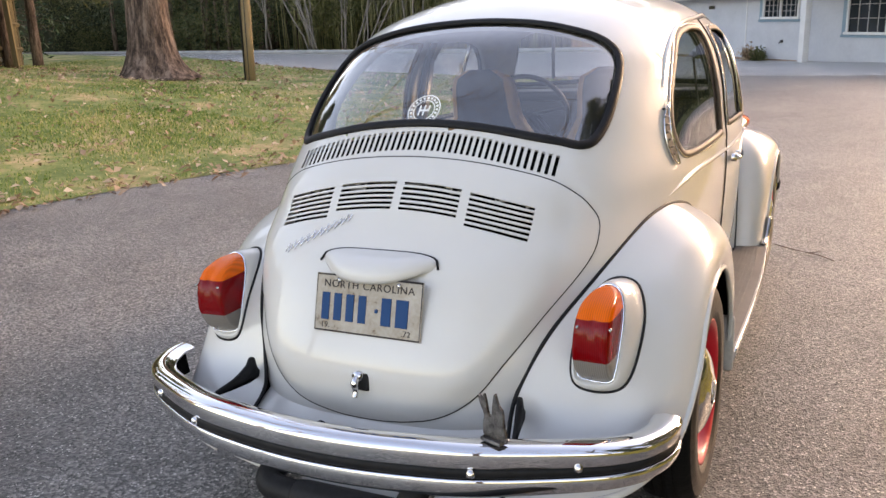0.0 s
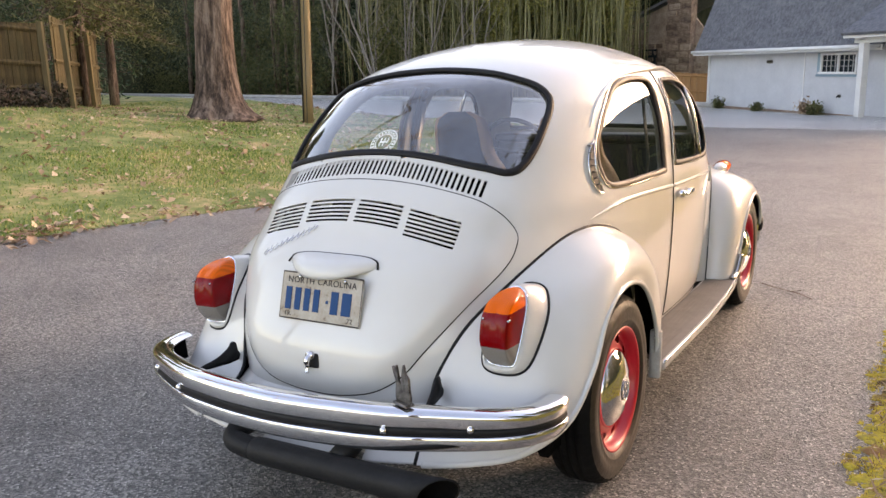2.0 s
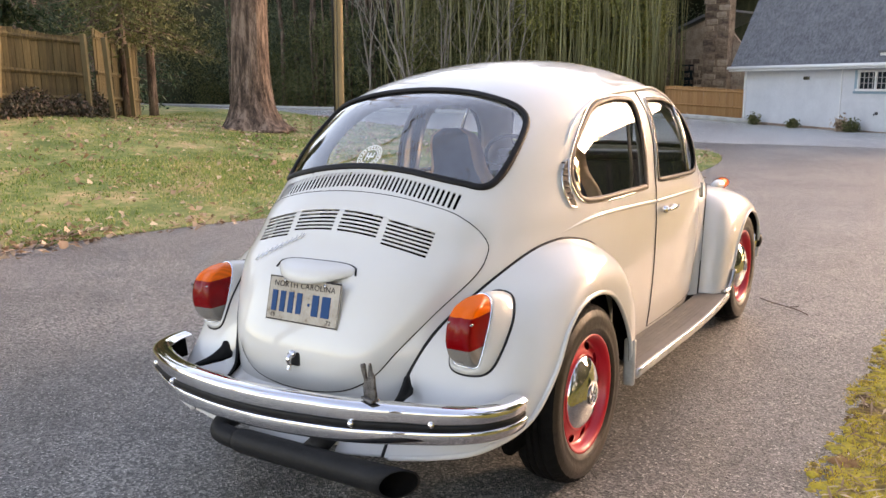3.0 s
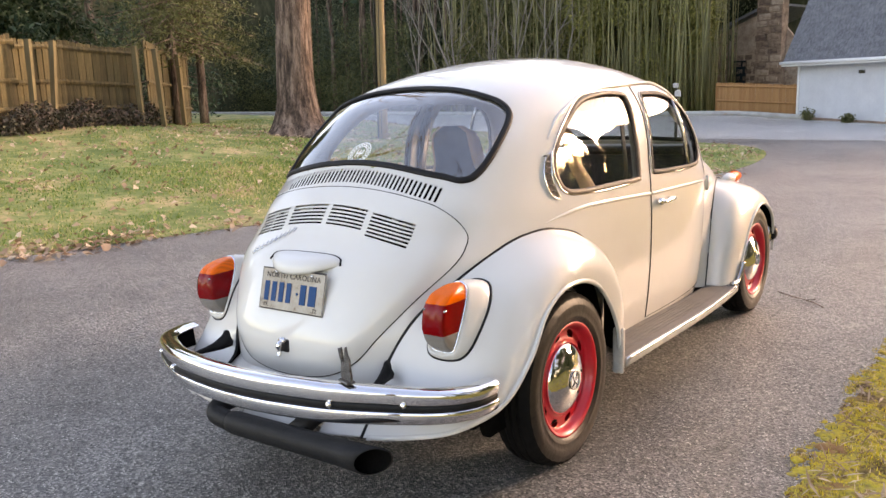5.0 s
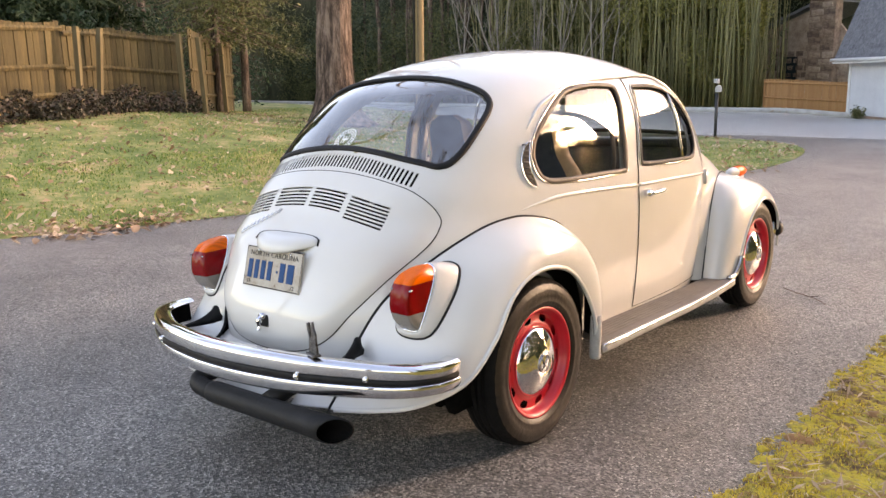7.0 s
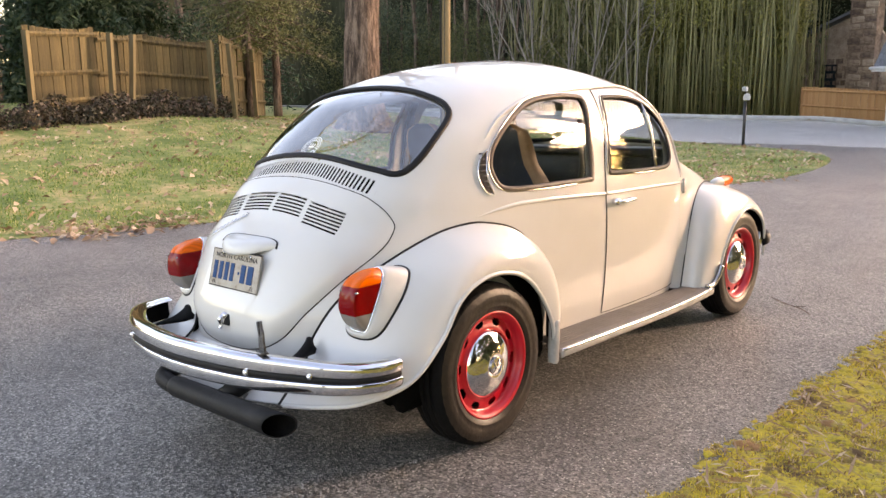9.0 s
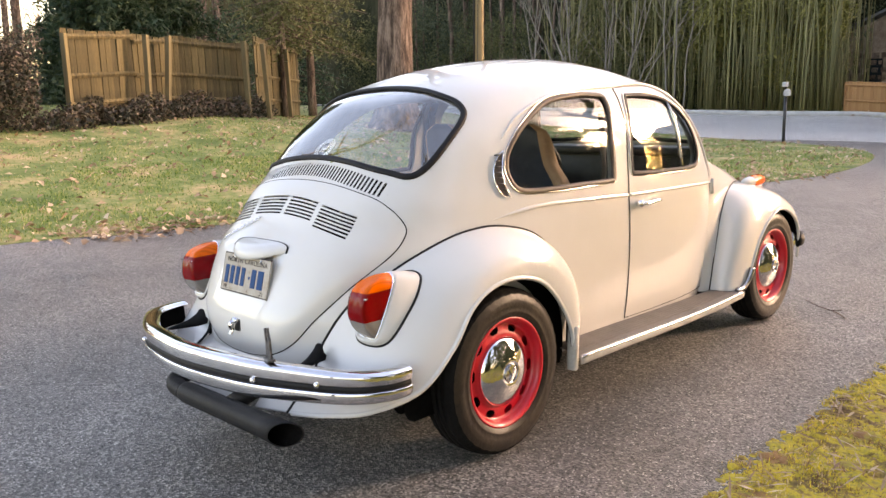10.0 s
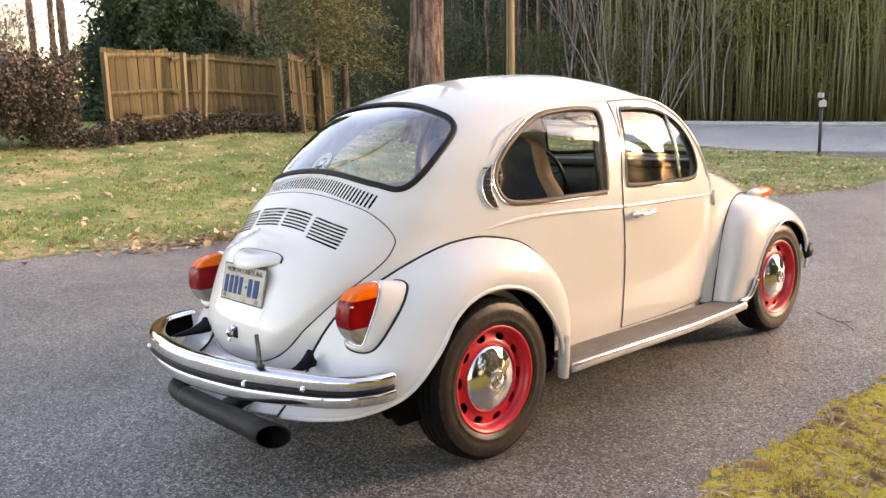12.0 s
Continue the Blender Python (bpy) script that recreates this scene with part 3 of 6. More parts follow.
# ---------------------------------------------------------------- trees, woods, bamboo
def grow(rng, base, way, length, radius, depth, out, leaves=None, sides=7, spread=0.6):
    """A bending branch and those that leave it; bits of tube are gathered in out."""
    p, pts, radii = Vector(base), [Vector(base)], [radius]
    way = Vector(way).normalized()
    steps = 5
    for k in range(steps):
        way = (way + Vector(rng.normal(0, 0.13, 3)) + Vector((0, 0, 0.05))).normalized()
        p = p + way * (length / steps)
        pts.append(p.copy())
        radii.append(radius * (1 - 0.45 * (k + 1) / steps))
    out.append(tube(pts, radii, max(4, sides)))
    if depth == 0:
        if leaves is not None:
            leaves.append(p)
        return
    for k in range(2 + (rng.random() < 0.6)):
        turn = (way + Vector(rng.normal(0, spread, 3))).normalized()
        grow(rng, pts[-1 - int(rng.integers(0, 2))], turn, length * rng.uniform(0.62, 0.85), radii[-1] * 0.8, depth - 1, out, leaves, sides - 1, spread)


def bare_tree(name, at, height, radius, depth, seed, mat, label, flare=False):
    rng = np.random.default_rng(seed)
    tree = thing(name, label, "tree", (*at, land(*at) - 0.05), "" if flare else "bare winter trees")
    bits = []
    trunk = height * 0.42
    zs = np.linspace(0, trunk, 70 if flare else 14)
    r = [radius * (1 + (1.1 * math.exp(-z / 0.32) if flare else 0.3 * math.exp(-z / 0.2))) * (1 - 0.25 * z / trunk) for z in zs]
    verts, faces = tube([(0.06 * math.sin(z * 0.8 + seed), 0.05 * math.cos(z + seed) - 0.05, z) for z in zs], r, 96 if flare else 14)
    if flare:
        ridged = []
        for x, y, z in verts:
            a = math.atan2(y, x)
            k = 1 + 0.10 * abs(noise.noise(Vector((6 * math.cos(a), 6 * math.sin(a), z * 0.7)))) + 0.05 * noise.noise(Vector((15 * math.cos(a), 15 * math.sin(a), z * 1.8)))
            ridged.append((x * k, y * k, z))
        verts = ridged
        verts = [(x * (1 + 0.16 * math.exp(-z / 0.3) * math.sin(5 * math.atan2(y, x) + seed)), y * (1 + 0.16 * math.exp(-z / 0.3) * math.sin(5 * math.atan2(y, x) + seed)), z) for x, y, z in verts]
    put("trunk", mesh("trunk", verts, faces), mat, tree)
    top = Vector((0.06 * math.sin(trunk * 0.8 + seed), 0.05 * math.cos(trunk + seed) - 0.05, trunk))
    for k in range(4):
        grow(rng, top - Vector((0, 0, 0.25 * k)), (rng.normal(0, 0.5), rng.normal(0, 0.5), 1), height * 0.24, radius * 0.5, depth, bits)
    put("limbs", mesh("limbs", *joined(*bits)), mat, tree)
    return tree


def conifer(at, height, spread, seed, mat, label, count=9000, taper=0.85, leaf=(0.20, 0.045), low=0.06):
    rng = np.random.default_rng(seed)
    tree = thing("evergreen_tree", label, "tree", (*at, land(*at)), "evergreen trees")
    c, bits = [], [tube([(0, 0, z) for z in np.linspace(-0.1, height, 8)], [0.016 * height * (1 - 0.9 * z / height) + 0.01 for z in np.linspace(0, height, 8)], 8)]
    for k in range(130):
        z = height * (low + (1 - low) * rng.random() ** 1.1)
        a, reach = rng.uniform(0, 2 * math.pi), spread * (1 - taper * z / height) * rng.uniform(0.55, 1.15)
        tip = np.array([math.cos(a) * reach, math.sin(a) * reach, z - 0.25 * reach])
        bits.append(tube([(0, 0, z), tuple(tip)], [0.025, 0.006], 4))
        m = count // 130
        t = rng.uniform(0.2, 1.05, m)[:, None]
        c.append(np.array([0, 0, z]) * (1 - t) + tip * t + rng.normal(0, 0.15, (m, 3)))
    put("trunk", mesh("trunk", *joined(*bits)), BARK, tree)
    put("crown", leaf_cloud("crown", np.concatenate(c), *leaf, mat, rng, 0.3), None, tree)


def bushes(name, blobs, count, length, width, mat, label, category, seed, hang=0.0):
    """Foliage that nobody could count: leaves about many uneven clumps."""
    rng = np.random.default_rng(seed)
    weights = np.array([b[3] * b[4] * b[5] for b in blobs]) ** 0.67
    c = []
    for (x, y, z, rx, ry, rz), k in zip(blobs, (weights / weights.sum() * count).astype(int)):
        d = rng.normal(size=(k, 3))
        d /= np.linalg.norm(d, axis=1)[:, None]
        d *= (rng.uniform(0.25, 1.0, k) ** 0.5)[:, None]
        c.append(np.array([x, y, z + land(x, y)]) + d * [rx, ry, rz])
    tagged(put(name, leaf_cloud(name, np.concatenate(c), length, width, mat, rng, hang), None), label, category, kind="stuff")


bare_tree("large_tree", (-11.23, 10.57), 14, 0.40, 3, 3, BARK, "large bare tree with flared grey-brown trunk on the lawn", True)
for k, (x, y, h) in enumerate(((5.2, 8.6, 14), (5.2, -3.4, 15), (2.8, -7.0, 14), (-4.6, -5.2, 15), (-6.5, -1.0, 12), (-9.0, -2.5, 13), (7.5, -4.0, 12), (9.0, 21.0, 9), (11.6, 23.0, 10), (13.4, 21.5, 9))):
    bare_tree("bare_tree", (x, y), h, 0.16 + 0.02 * (k % 3), 5 if k < 7 else 4, 20 + k, BARK, "bare winter tree beside the driveway")
for k, (x, y, h, w) in enumerate(((10.6, 11.6, 10, 1.9), (12.6, 14.8, 11, 1.7), (7.4, 8.2, 11, 1.9), (7.4, 5.2, 11, 2.6), (7.6, 1.8, 11, 2.8), (8.0, -1.8, 10, 2.7), (13.0, 9.0, 12, 2.8), (13.5, 5.5, 12, 2.8), (10.5, -2.2, 9, 2.7))):
    conifer((x, y), h, w, 70 + k, OLIVE, "tall olive evergreen beyond the verge", 22000 if y < 9 else 10500, 0.45, (0.22, 0.085))
bushes("far_hedge", [(7 + 2.2 * k, 31 + 1.5 * math.sin(k), 3.0, 1.9, 1.4, 3.2 + 1.1 * math.cos(k * 1.7)) for k in range(15)], 30000, 0.3, 0.14, OLIVE, "dark hedge line across the street", "hedge", 77)
conifer((-19.9, 8.4), 10, 3.3, 31, PINE, "dark dense evergreen behind the fence", 90000, 0.6, (0.19, 0.06))
conifer((-17.6, 7.0), 7, 1.9, 32, PINE, "dark evergreen behind the fence", 40000, 0.6, (0.19, 0.06))
conifer((-15.8, 11.6), 7, 2.3, 33, OLIVE, "loose olive-green evergreen by the fence end", 12000, 0.6, (0.17, 0.03), 0.26)
conifer((-14.4, 9.75), 6, 1.7, 34, OLIVE, "thin olive-green evergreen by the fence end", 9000, 0.5, (0.15, 0.03), 0.30)
conifer((-20.5, 13.5), 9, 3.0, 35, PINE, "dark evergreen near the street", 9000)

pole = thing("utility_pole", "weathered wooden utility pole on the lawn edge", "pole", (-9.85, 11.65, land(-9.85, 11.65) - 0.1))
put("pole", mesh("pole", *tube([(0.02 * z, 0, z) for z in np.linspace(0, 9, 10)], [0.098 - 0.003 * z for z in np.linspace(0, 9, 10)], 14)), POLE_WOOD, pole)
put("ground_wire", mesh("ground_wire", *tube([(0.02 * z + 0.03, -0.095 + 0.003 * z, z) for z in np.linspace(0, 8, 9)], 0.008, 5)), BLACK_METAL, pole)
put("conduit", mesh("conduit", *tube([(-0.095, -0.05, 0), (-0.06, -0.05, 3.2), (-0.03, -0.05, 6)], 0.02, 8)), BLACK_METAL, pole)

# far woods: a plain dark backdrop, trunks, bamboo and undergrowth before it
def build_backdrop():
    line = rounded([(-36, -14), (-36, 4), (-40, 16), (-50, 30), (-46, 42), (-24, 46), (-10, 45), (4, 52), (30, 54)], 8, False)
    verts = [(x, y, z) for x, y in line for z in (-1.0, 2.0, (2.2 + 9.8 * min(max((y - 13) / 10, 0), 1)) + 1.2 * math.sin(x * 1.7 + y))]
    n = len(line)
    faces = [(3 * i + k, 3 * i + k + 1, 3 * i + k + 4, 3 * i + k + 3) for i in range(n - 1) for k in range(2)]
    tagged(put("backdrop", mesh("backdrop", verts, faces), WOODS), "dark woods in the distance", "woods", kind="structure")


build_backdrop()
rng = np.random.default_rng(11)
bits = []
for k in range(480):
    x = -9.9 - 15.8 * rng.random() ** 1.35
    y = far_kerb(x) + 1.4 + abs(rng.normal(0, 2.6)) + (0.12 * (x + 25) if x > -14 else 0) * 0.3
    h, a, lean = rng.uniform(8, 14), rng.uniform(0, 2 * math.pi), abs(rng.normal(0, 0.075)) + 0.015
    r = rng.uniform(0.016, 0.042)
    pts = [(x + math.cos(a) * lean * h * t**1.6, y + math.sin(a) * lean * h * t**1.6, land(x, y) + h * t) for t in np.linspace(0, 1, 6)]
    bits.append(tube(pts, [r * (1 - 0.6 * t) for t in np.linspace(0, 1, 6)], 5))
tagged(put("bamboo_culms", mesh("bamboo_culms", *joined(*bits)), CULM), "dense stand of tall bamboo along the street", "bamboo", kind="stuff")


def stem_clump(at, stems, seed, label):
    """A bare shrub-like tree of several pale leaning stems from one root."""
    rng = np.random.default_rng(seed)
    tree = thing("multi_stem_tree", label, "tree", (*at, land(*at) - 0.05), "pale multi-stemmed trees")
    for lean, height in stems:
        x0, y0, bow = rng.normal(0, 0.22), rng.normal(0, 0.15), rng.normal(0, 0.22)
        line = [(x0 + lean * height * t ** 1.15 + bow * math.sin(3.1 * t) + rng.normal(0, 0.03), y0 + rng.normal(0, 0.05) + 0.2 * t, height * t) for t in np.linspace(0, 1, 10)]
        bits = [tube(line, [0.040 * (1 - 0.7 * t) for t in np.linspace(0, 1, 10)], 6)]
        for k in range(6):
            q = Vector(line[int(rng.integers(2, 9))])
            way = Vector((lean + rng.normal(0, 0.7), rng.normal(0, 0.3), 1.0)).normalized()
            far = rng.uniform(0.9, 2.2)
            bits.append(tube([q, q + way * far * 0.5 + Vector((0.05, 0, 0)), q + way * far + Vector((0, 0, 0.15))], [0.018, 0.013, 0.006], 5))
        put("stem", mesh("stem", *joined(*bits)), PALE_BARK, tree)


stem_clump((-22.6, far_kerb(-22.6) + 1.0), [(-0.62, 7.5), (-0.48, 8.0), (-0.40, 8.2), (-0.31, 8.5), (-0.22, 8.0), (-0.12, 8.5), (-0.04, 8.0), (0.06, 7.5)], 41, "fan of pale bare stems leaning over the roadside")
stem_clump((-21.0, far_kerb(-21.0) + 1.4), [(-0.05, 8.5), (0.02, 9.0), (0.05, 8.0), (0.12, 7.0)], 42, "pale bare stems growing nearly upright")
stem_clump((-19.3, far_kerb(-19.3) + 0.9), [(0.10, 8.0), (0.20, 7.8), (0.30, 7.5), (0.52, 6.0), (0.66, 5.0)], 43, "pale bare stems leaning towards the bamboo")
stem_clump((-26.0, far_kerb(-26.0) + 1.1), [(-0.2, 8.0), (0.05, 8.5), (0.15, 8.0)], 44, "pale bare stems at the woods' edge")
stem_clump((-16.6, far_kerb(-16.6) + 1.3), [(0.0, 8.5), (-0.05, 8.0), (0.06, 8.5)], 45, "slim pale stems before the bamboo")
# leaves in shade and in sun differ by their painted tones
bushes("bamboo_leaves", [(rng.uniform(-24, -10.6), rng.uniform(33.5, 37.5), rng.uniform(1.2, 9.5), rng.uniform(0.4, 1.3), 0.8, rng.uniform(0.6, 1.7)) for _ in range(190)], 56000, 0.24, 0.055, SHADED_BAMBOO_LEAF, "feathery yellow-green bamboo leaves in a shaded tone", "bamboo", 12, 0.5)
bushes("bright_bamboo", [(-10.4 - 6.5 * rng.random() ** 1.6, rng.uniform(32.8, 35), rng.uniform(1.8, 7.5), 0.9, 0.7, 1.2) for _ in range(44)], 22000, 0.24, 0.055, SUNLIT_BAMBOO_LEAF, "yellow-green bamboo by the stone house, sunlight put into its colour", "bamboo", 13, 0.5)
bushes("woodland_leaves", [(rng.uniform(-42, -12), rng.uniform(36.5, 43), rng.uniform(0.5, 6.5), rng.uniform(1.0, 2.4), 1.4, rng.uniform(0.8, 2.0)) for _ in range(120)], 52000, 0.20, 0.07, DUSK_LEAF, "dark evergreen undergrowth of the woods", "undergrowth", 14)
# crowns above the view, added to hold back sky light and fill reflections
bushes("treetops", [(rng.uniform(-38, 2), rng.uniform(36, 48), rng.uniform(7.5, 17), rng.uniform(1.2, 3.0), 2.0, rng.uniform(1.2, 2.6)) for _ in range(110)], 26000, 0.55, 0.22, PINE, "unseen dark crowns over the woods, added to dim the sky", "treetops", 21)
bushes("roadside_bushes", [(*(lambda x: (x, far_kerb(x) + rng.uniform(1.6, 5)))(rng.uniform(-46, -19)), rng.uniform(0.3, 5.5), rng.uniform(1.0, 2.2), 1.3, rng.uniform(0.8, 1.8)) for _ in range(80)], 44000, 0.16, 0.045, OLIVE, "olive undergrowth beside the street", "undergrowth", 15)
bushes("leaf_litter", [(*(lambda x: (x, far_kerb(x) + 1.0))(rng.uniform(-34, -8)), 0.02, 1.2, 0.6, 0.12) for _ in range(70)], 11000, 0.14, 0.08, DEAD_LEAF, "brown leaf litter along the kerb", "leaves", 16)
bits = []
for k in range(70):
    x, y = (rng.uniform(-40, -14), rng.uniform(36.5, 43)) if k < 52 else (rng.uniform(-31, -25), rng.uniform(6, 20))
    r, h = rng.uniform(0.07, 0.2), 9
    bits.append(tube([(x + rng.normal(0, 0.15) * t, y, land(x, y) - 0.1 + h * t) for t in np.linspace(0, 1, 5)], [r * (1 - 0.3 * t) for t in np.linspace(0, 1, 5)], 7))
tagged(put("woodland_trunks", mesh("woodland_trunks", *joined(*bits)), BARK), "bare trunks in the woods", "trunks", kind="stuff")
# ivy at the fence's foot and the overgrown hedge beside it
bushes("ivy", [(-12.2 - 0.35 * k / 3 + rng.normal(0, 0.12), 3.4 + 0.42 * k, 0.12, 0.45, 0.4, 0.22 + 0.1 * (k % 3)) for k in range(13)], 9500, 0.075, 0.05, IVY, "low dark ivy along the foot of the fence", "ivy", 17)
bushes("ivy_hedge", [(-12.45 + rng.normal(0, 0.25), 2.78 - 0.42 * k, 0.7 + 0.25 * math.sin(k), 0.75, 0.5, 0.85 + 0.15 * math.cos(k * 2)) for k in range(11)], 42000, 0.068, 0.045, IVY, "tall ivy-covered hedge beside the fence", "hedge", 18)
bushes("brush", [(rng.uniform(-21.5, -16), rng.uniform(-4.5, 5.4), rng.uniform(0.8, 3.0), 1.1, 1.0, rng.uniform(0.8, 1.4)) for _ in range(46)], 78000, 0.24, 0.013, TWIGS, "reddish-brown winter brush behind the hedge", "brush", 19, -0.8)
for k, (x, y, h) in enumerate(((-24.5, 3.4, 11), (-26.0, 5.0, 12), (-23.0, 4.5, 10), (-25.5, 1.6, 11))):
    bare_tree("bare_tree", (x, y), h, 0.17, 4, 50 + k, BARK, "bare winter tree behind the hedge")


# ---------------------------------------------------------------- fences
def fence_run(fence, a, b, height, seed, mat, width=0.14, posts=True):
    """Upright boards with uneven tops on rails between two posts."""
    rng = np.random.default_rng(seed)
    a, b = np.array(a, float), np.array(b, float)
    far = np.linalg.norm(b - a)
    way = (b - a) / far
    turn = math.degrees(math.atan2(way[1], way[0]))
    n = round(far / width)
    shared = mesh("board", *box(far / n - 0.004, 0.02, 1.0, 0.003, (0, 0, 0.5)), False)
    for k in range(n):
        p = a + way * (k + 0.5) * far / n
        sag = 0.06 * math.sin(math.pi * k / n)
        ob = put("board", shared, mat, fence)
        ob.matrix_basis = pose(p[0], p[1], land(*p) + 0.03, rng.normal(0, 0.5), rng.normal(0, 0.3), turn) @ Matrix.Diagonal((1, 1, height - sag + rng.normal(0, 0.006), 1))
    out = np.array([way[1], -way[0]])
    if out @ np.array([1.0, -0.3]) < 0:
        out = -out
    for z in (0.22, 0.52, 0.93):
        p, q = a + out * 0.035, b + out * 0.035
        put("rail", mesh("rail", *tube([(p[0], p[1], land(*p) + z * height), (q[0], q[1], land(*q) + z * height)], 0.045, 4, False, 0.55, (out[0], out[1], 0)), False), mat, fence)
    return out


def post(fence, at, height, mat, lean=0.0, size=0.1):
    put("post", mesh("post", *box(size, size, height, 0.008, (0, 0, height / 2)), False), mat, fence, m=pose(at[0], at[1], land(*at), lean, 0, 30))


back_fence = thing("wooden_fence", "weathered leaning board fence at the lawn's end", "fence")
corners = [(-12.55, 3.82), (-13.09, 5.36), (-13.46, 6.51), (-13.29, 8.06)]
for k, (a, b) in enumerate(zip(corners, corners[1:])):
    fence_run(back_fence, a, b, (1.66, 1.57, 1.55)[k], 40 + k, FENCE_WOOD)
fence_run(back_fence, (-13.44, 8.31), (-15.44, 10.91), 1.72, 45, FENCE_WOOD)
for (x, y), lean in ((corners[0], 0), ((-12.89, 5.46), -2), ((-13.04, 5.91), -8), ((-13.16, 7.86), 3), ((-13.14, 8.36), 6), ((-14.24, 9.71), 4)):
    post(back_fence, (x + 0.1, y), 1.60, POST_WOOD, lean, 0.095)
yard_fence = thing("yard_fence", "new orange-brown board fence beside the house", "fence", (0, 0, -0.22))
fence_run(yard_fence, (-9.4, 32.6), (-6.0, 32.0), 1.45, 47, CEDAR, 0.14)
post(yard_fence, (-9.4, 32.6), 1.45, CEDAR)

# mailbox on its post
mailbox = thing("mailbox", "small grey mailbox on a black post", "mailbox", (-4.9, 16.05, land(-4.9, 16.05)))
put("post", mesh("post", *tube([(0, 0, -0.2), (0, 0, 0.98)], 0.035, 10)), BLACK_METAL, mailbox)
arch = [(-0.085, 0.0), (-0.085, 0.10), (-0.06, 0.155), (0.0, 0.18), (0.06, 0.155), (0.085, 0.10), (0.085, 0.0)]
v = [(x, y, 0.98 + z) for y in (-0.24, 0.24) for x, z in arch]
n = len(arch)
put("box", mesh("box", v, [tuple(range(n)), tuple(reversed(range(n, 2 * n)))] + [(k, n + k, n + (k + 1) % n, (k + 1) % n) for k in range(n)], False), MAIL_METAL, mailbox, m=pose(0.03, 0, 0.22, 0, 0, 20) @ Matrix.Diagonal((0.8, 0.8, 0.8, 1)))
put("upper_box", mesh("upper_box", *box(0.10, 0.13, 0.10, 0.02, (-0.02, 0, 1.24)), False), MAIL_METAL, mailbox)
put("bracket", mesh("bracket", *tube([(0, 0, 1.1), (-0.02, 0, 1.25)], 0.015, 6)), BLACK_METAL, mailbox)


# ---------------------------------------------------------------- houses
def build_house():
    ground_z = -0.32
    a, b = np.array([-6.0, 31.7]), np.array([0.1, 24.95])
    way = (b - a) / np.linalg.norm(b - a)
    back = np.array([-way[1], way[0]])          # away from the street
    turn = math.degrees(math.atan2(way[1], way[0]))
    house = thing("house", "white sided house with steep grey shingle roof and porch", "house", (a[0], a[1], ground_z, 0, 0, turn))
    # along the house: x along the front, y to the back
    long, eave, board = 15.0, 2.07, 0.19
    openings = ((6.80, 8.40, 1.38, 1.90), (10.40, 13.20, 0.95, 2.05))
    for k in range(12):
        z, top = k * board, (k + 1) * board
        marks = [0.0]
        for x0, x1, z0, z1 in openings:
            if z < z1 and top > z0:
                marks += [x0, x1]
        marks.append(long)
        for x0, x1 in zip(marks[::2], marks[1::2]):
            put("siding_board", mesh("siding_board", *moved(box(x1 - x0, 0.022, board + 0.012), Matrix.Translation(((x0 + x1) / 2, 0.0, (z + top) / 2)) @ pose(0, 0, 0, -4)), False), SIDING, house)
    put("foundation", mesh("foundation", *box(long, 0.06, 0.16, 0, (long / 2, -0.03, 0.04)), False), STONE, house)
    put("side_wall", mesh("side_wall", *box(0.15, 7.0, 2.1, 0, (0.075, 3.55, 1.05)), False), SIDING, house)
    put("inner_wall", mesh("inner_wall", *box(long - 0.3, 0.1, 2.1, 0, (long / 2, 0.9, 1.05)), False), PANE, house)
    put("corner_board", mesh("corner_board", *box(0.12, 0.05, eave, 0.006, (0.05, -0.035, eave / 2)), False), TRIM, house)
    put("joint_board", mesh("joint_board", *box(0.05, 0.02, eave, 0.004, (5.95, -0.025, eave / 2)), False), TRIM, house)
    for x0, x1, z0, z1 in openings:
        mid, wide, high = (x0 + x1) / 2, x1 - x0, z1 - z0
        window = put("window", mesh("window", *joined(box(wide + 0.1, 0.06, 0.07, 0.01, (mid, -0.03, z1 + 0.02)), box(wide + 0.14, 0.10, 0.07, 0.01, (mid, -0.05, z0 - 0.03)), *[box(0.07, 0.06, high, 0.01, (x, -0.03, (z0 + z1) / 2)) for x in (x0, mid, x1)]), False), TRIM, house, "white double window with small panes")
        put("pane", mesh("pane", *box(wide, 0.01, high, 0, (mid, 0.03, (z0 + z1) / 2)), False), PANE, window)
        bars = [box(0.016, 0.02, high, 0, (x0 + wide * k / 8, 0.012, (z0 + z1) / 2)) for k in (1, 2, 3, 5, 6, 7)] + [box(wide, 0.02, 0.016, 0, (mid, 0.010, z0 + high * k / 3)) for k in (1, 2)]
        put("muntins", mesh("muntins", *joined(*bars), False), material("dull_white_bar", (0.40, 0.40, 0.40), 0.6), window)
        put("shutter", mesh("shutter", *box(0.13, 0.045, high + 0.16, 0.008, (x0 - 0.11, -0.03, (z0 + z1) / 2 - 0.02)), False), SHUTTER, house)
        put("sill_board", mesh("sill_board", *box(wide + 0.34, 0.05, 0.07, 0.008, (mid - 0.05, -0.03, z0 - 0.105)), False), SHUTTER, house)
    # steep lower roof slope of shingle courses over the front
    slope, run = math.radians(68), 4.6
    roof = put("roof", mesh("roof", *moved(box(10.3, run, 0.05), Matrix.Translation((4.75, -0.42 + run / 2 * math.cos(slope), eave + run / 2 * math.sin(slope))) @ pose(0, 0, 0, math.degrees(slope))), False), SHINGLE, house, "steep dark grey shingle roof")
    rng = np.random.default_rng(8)
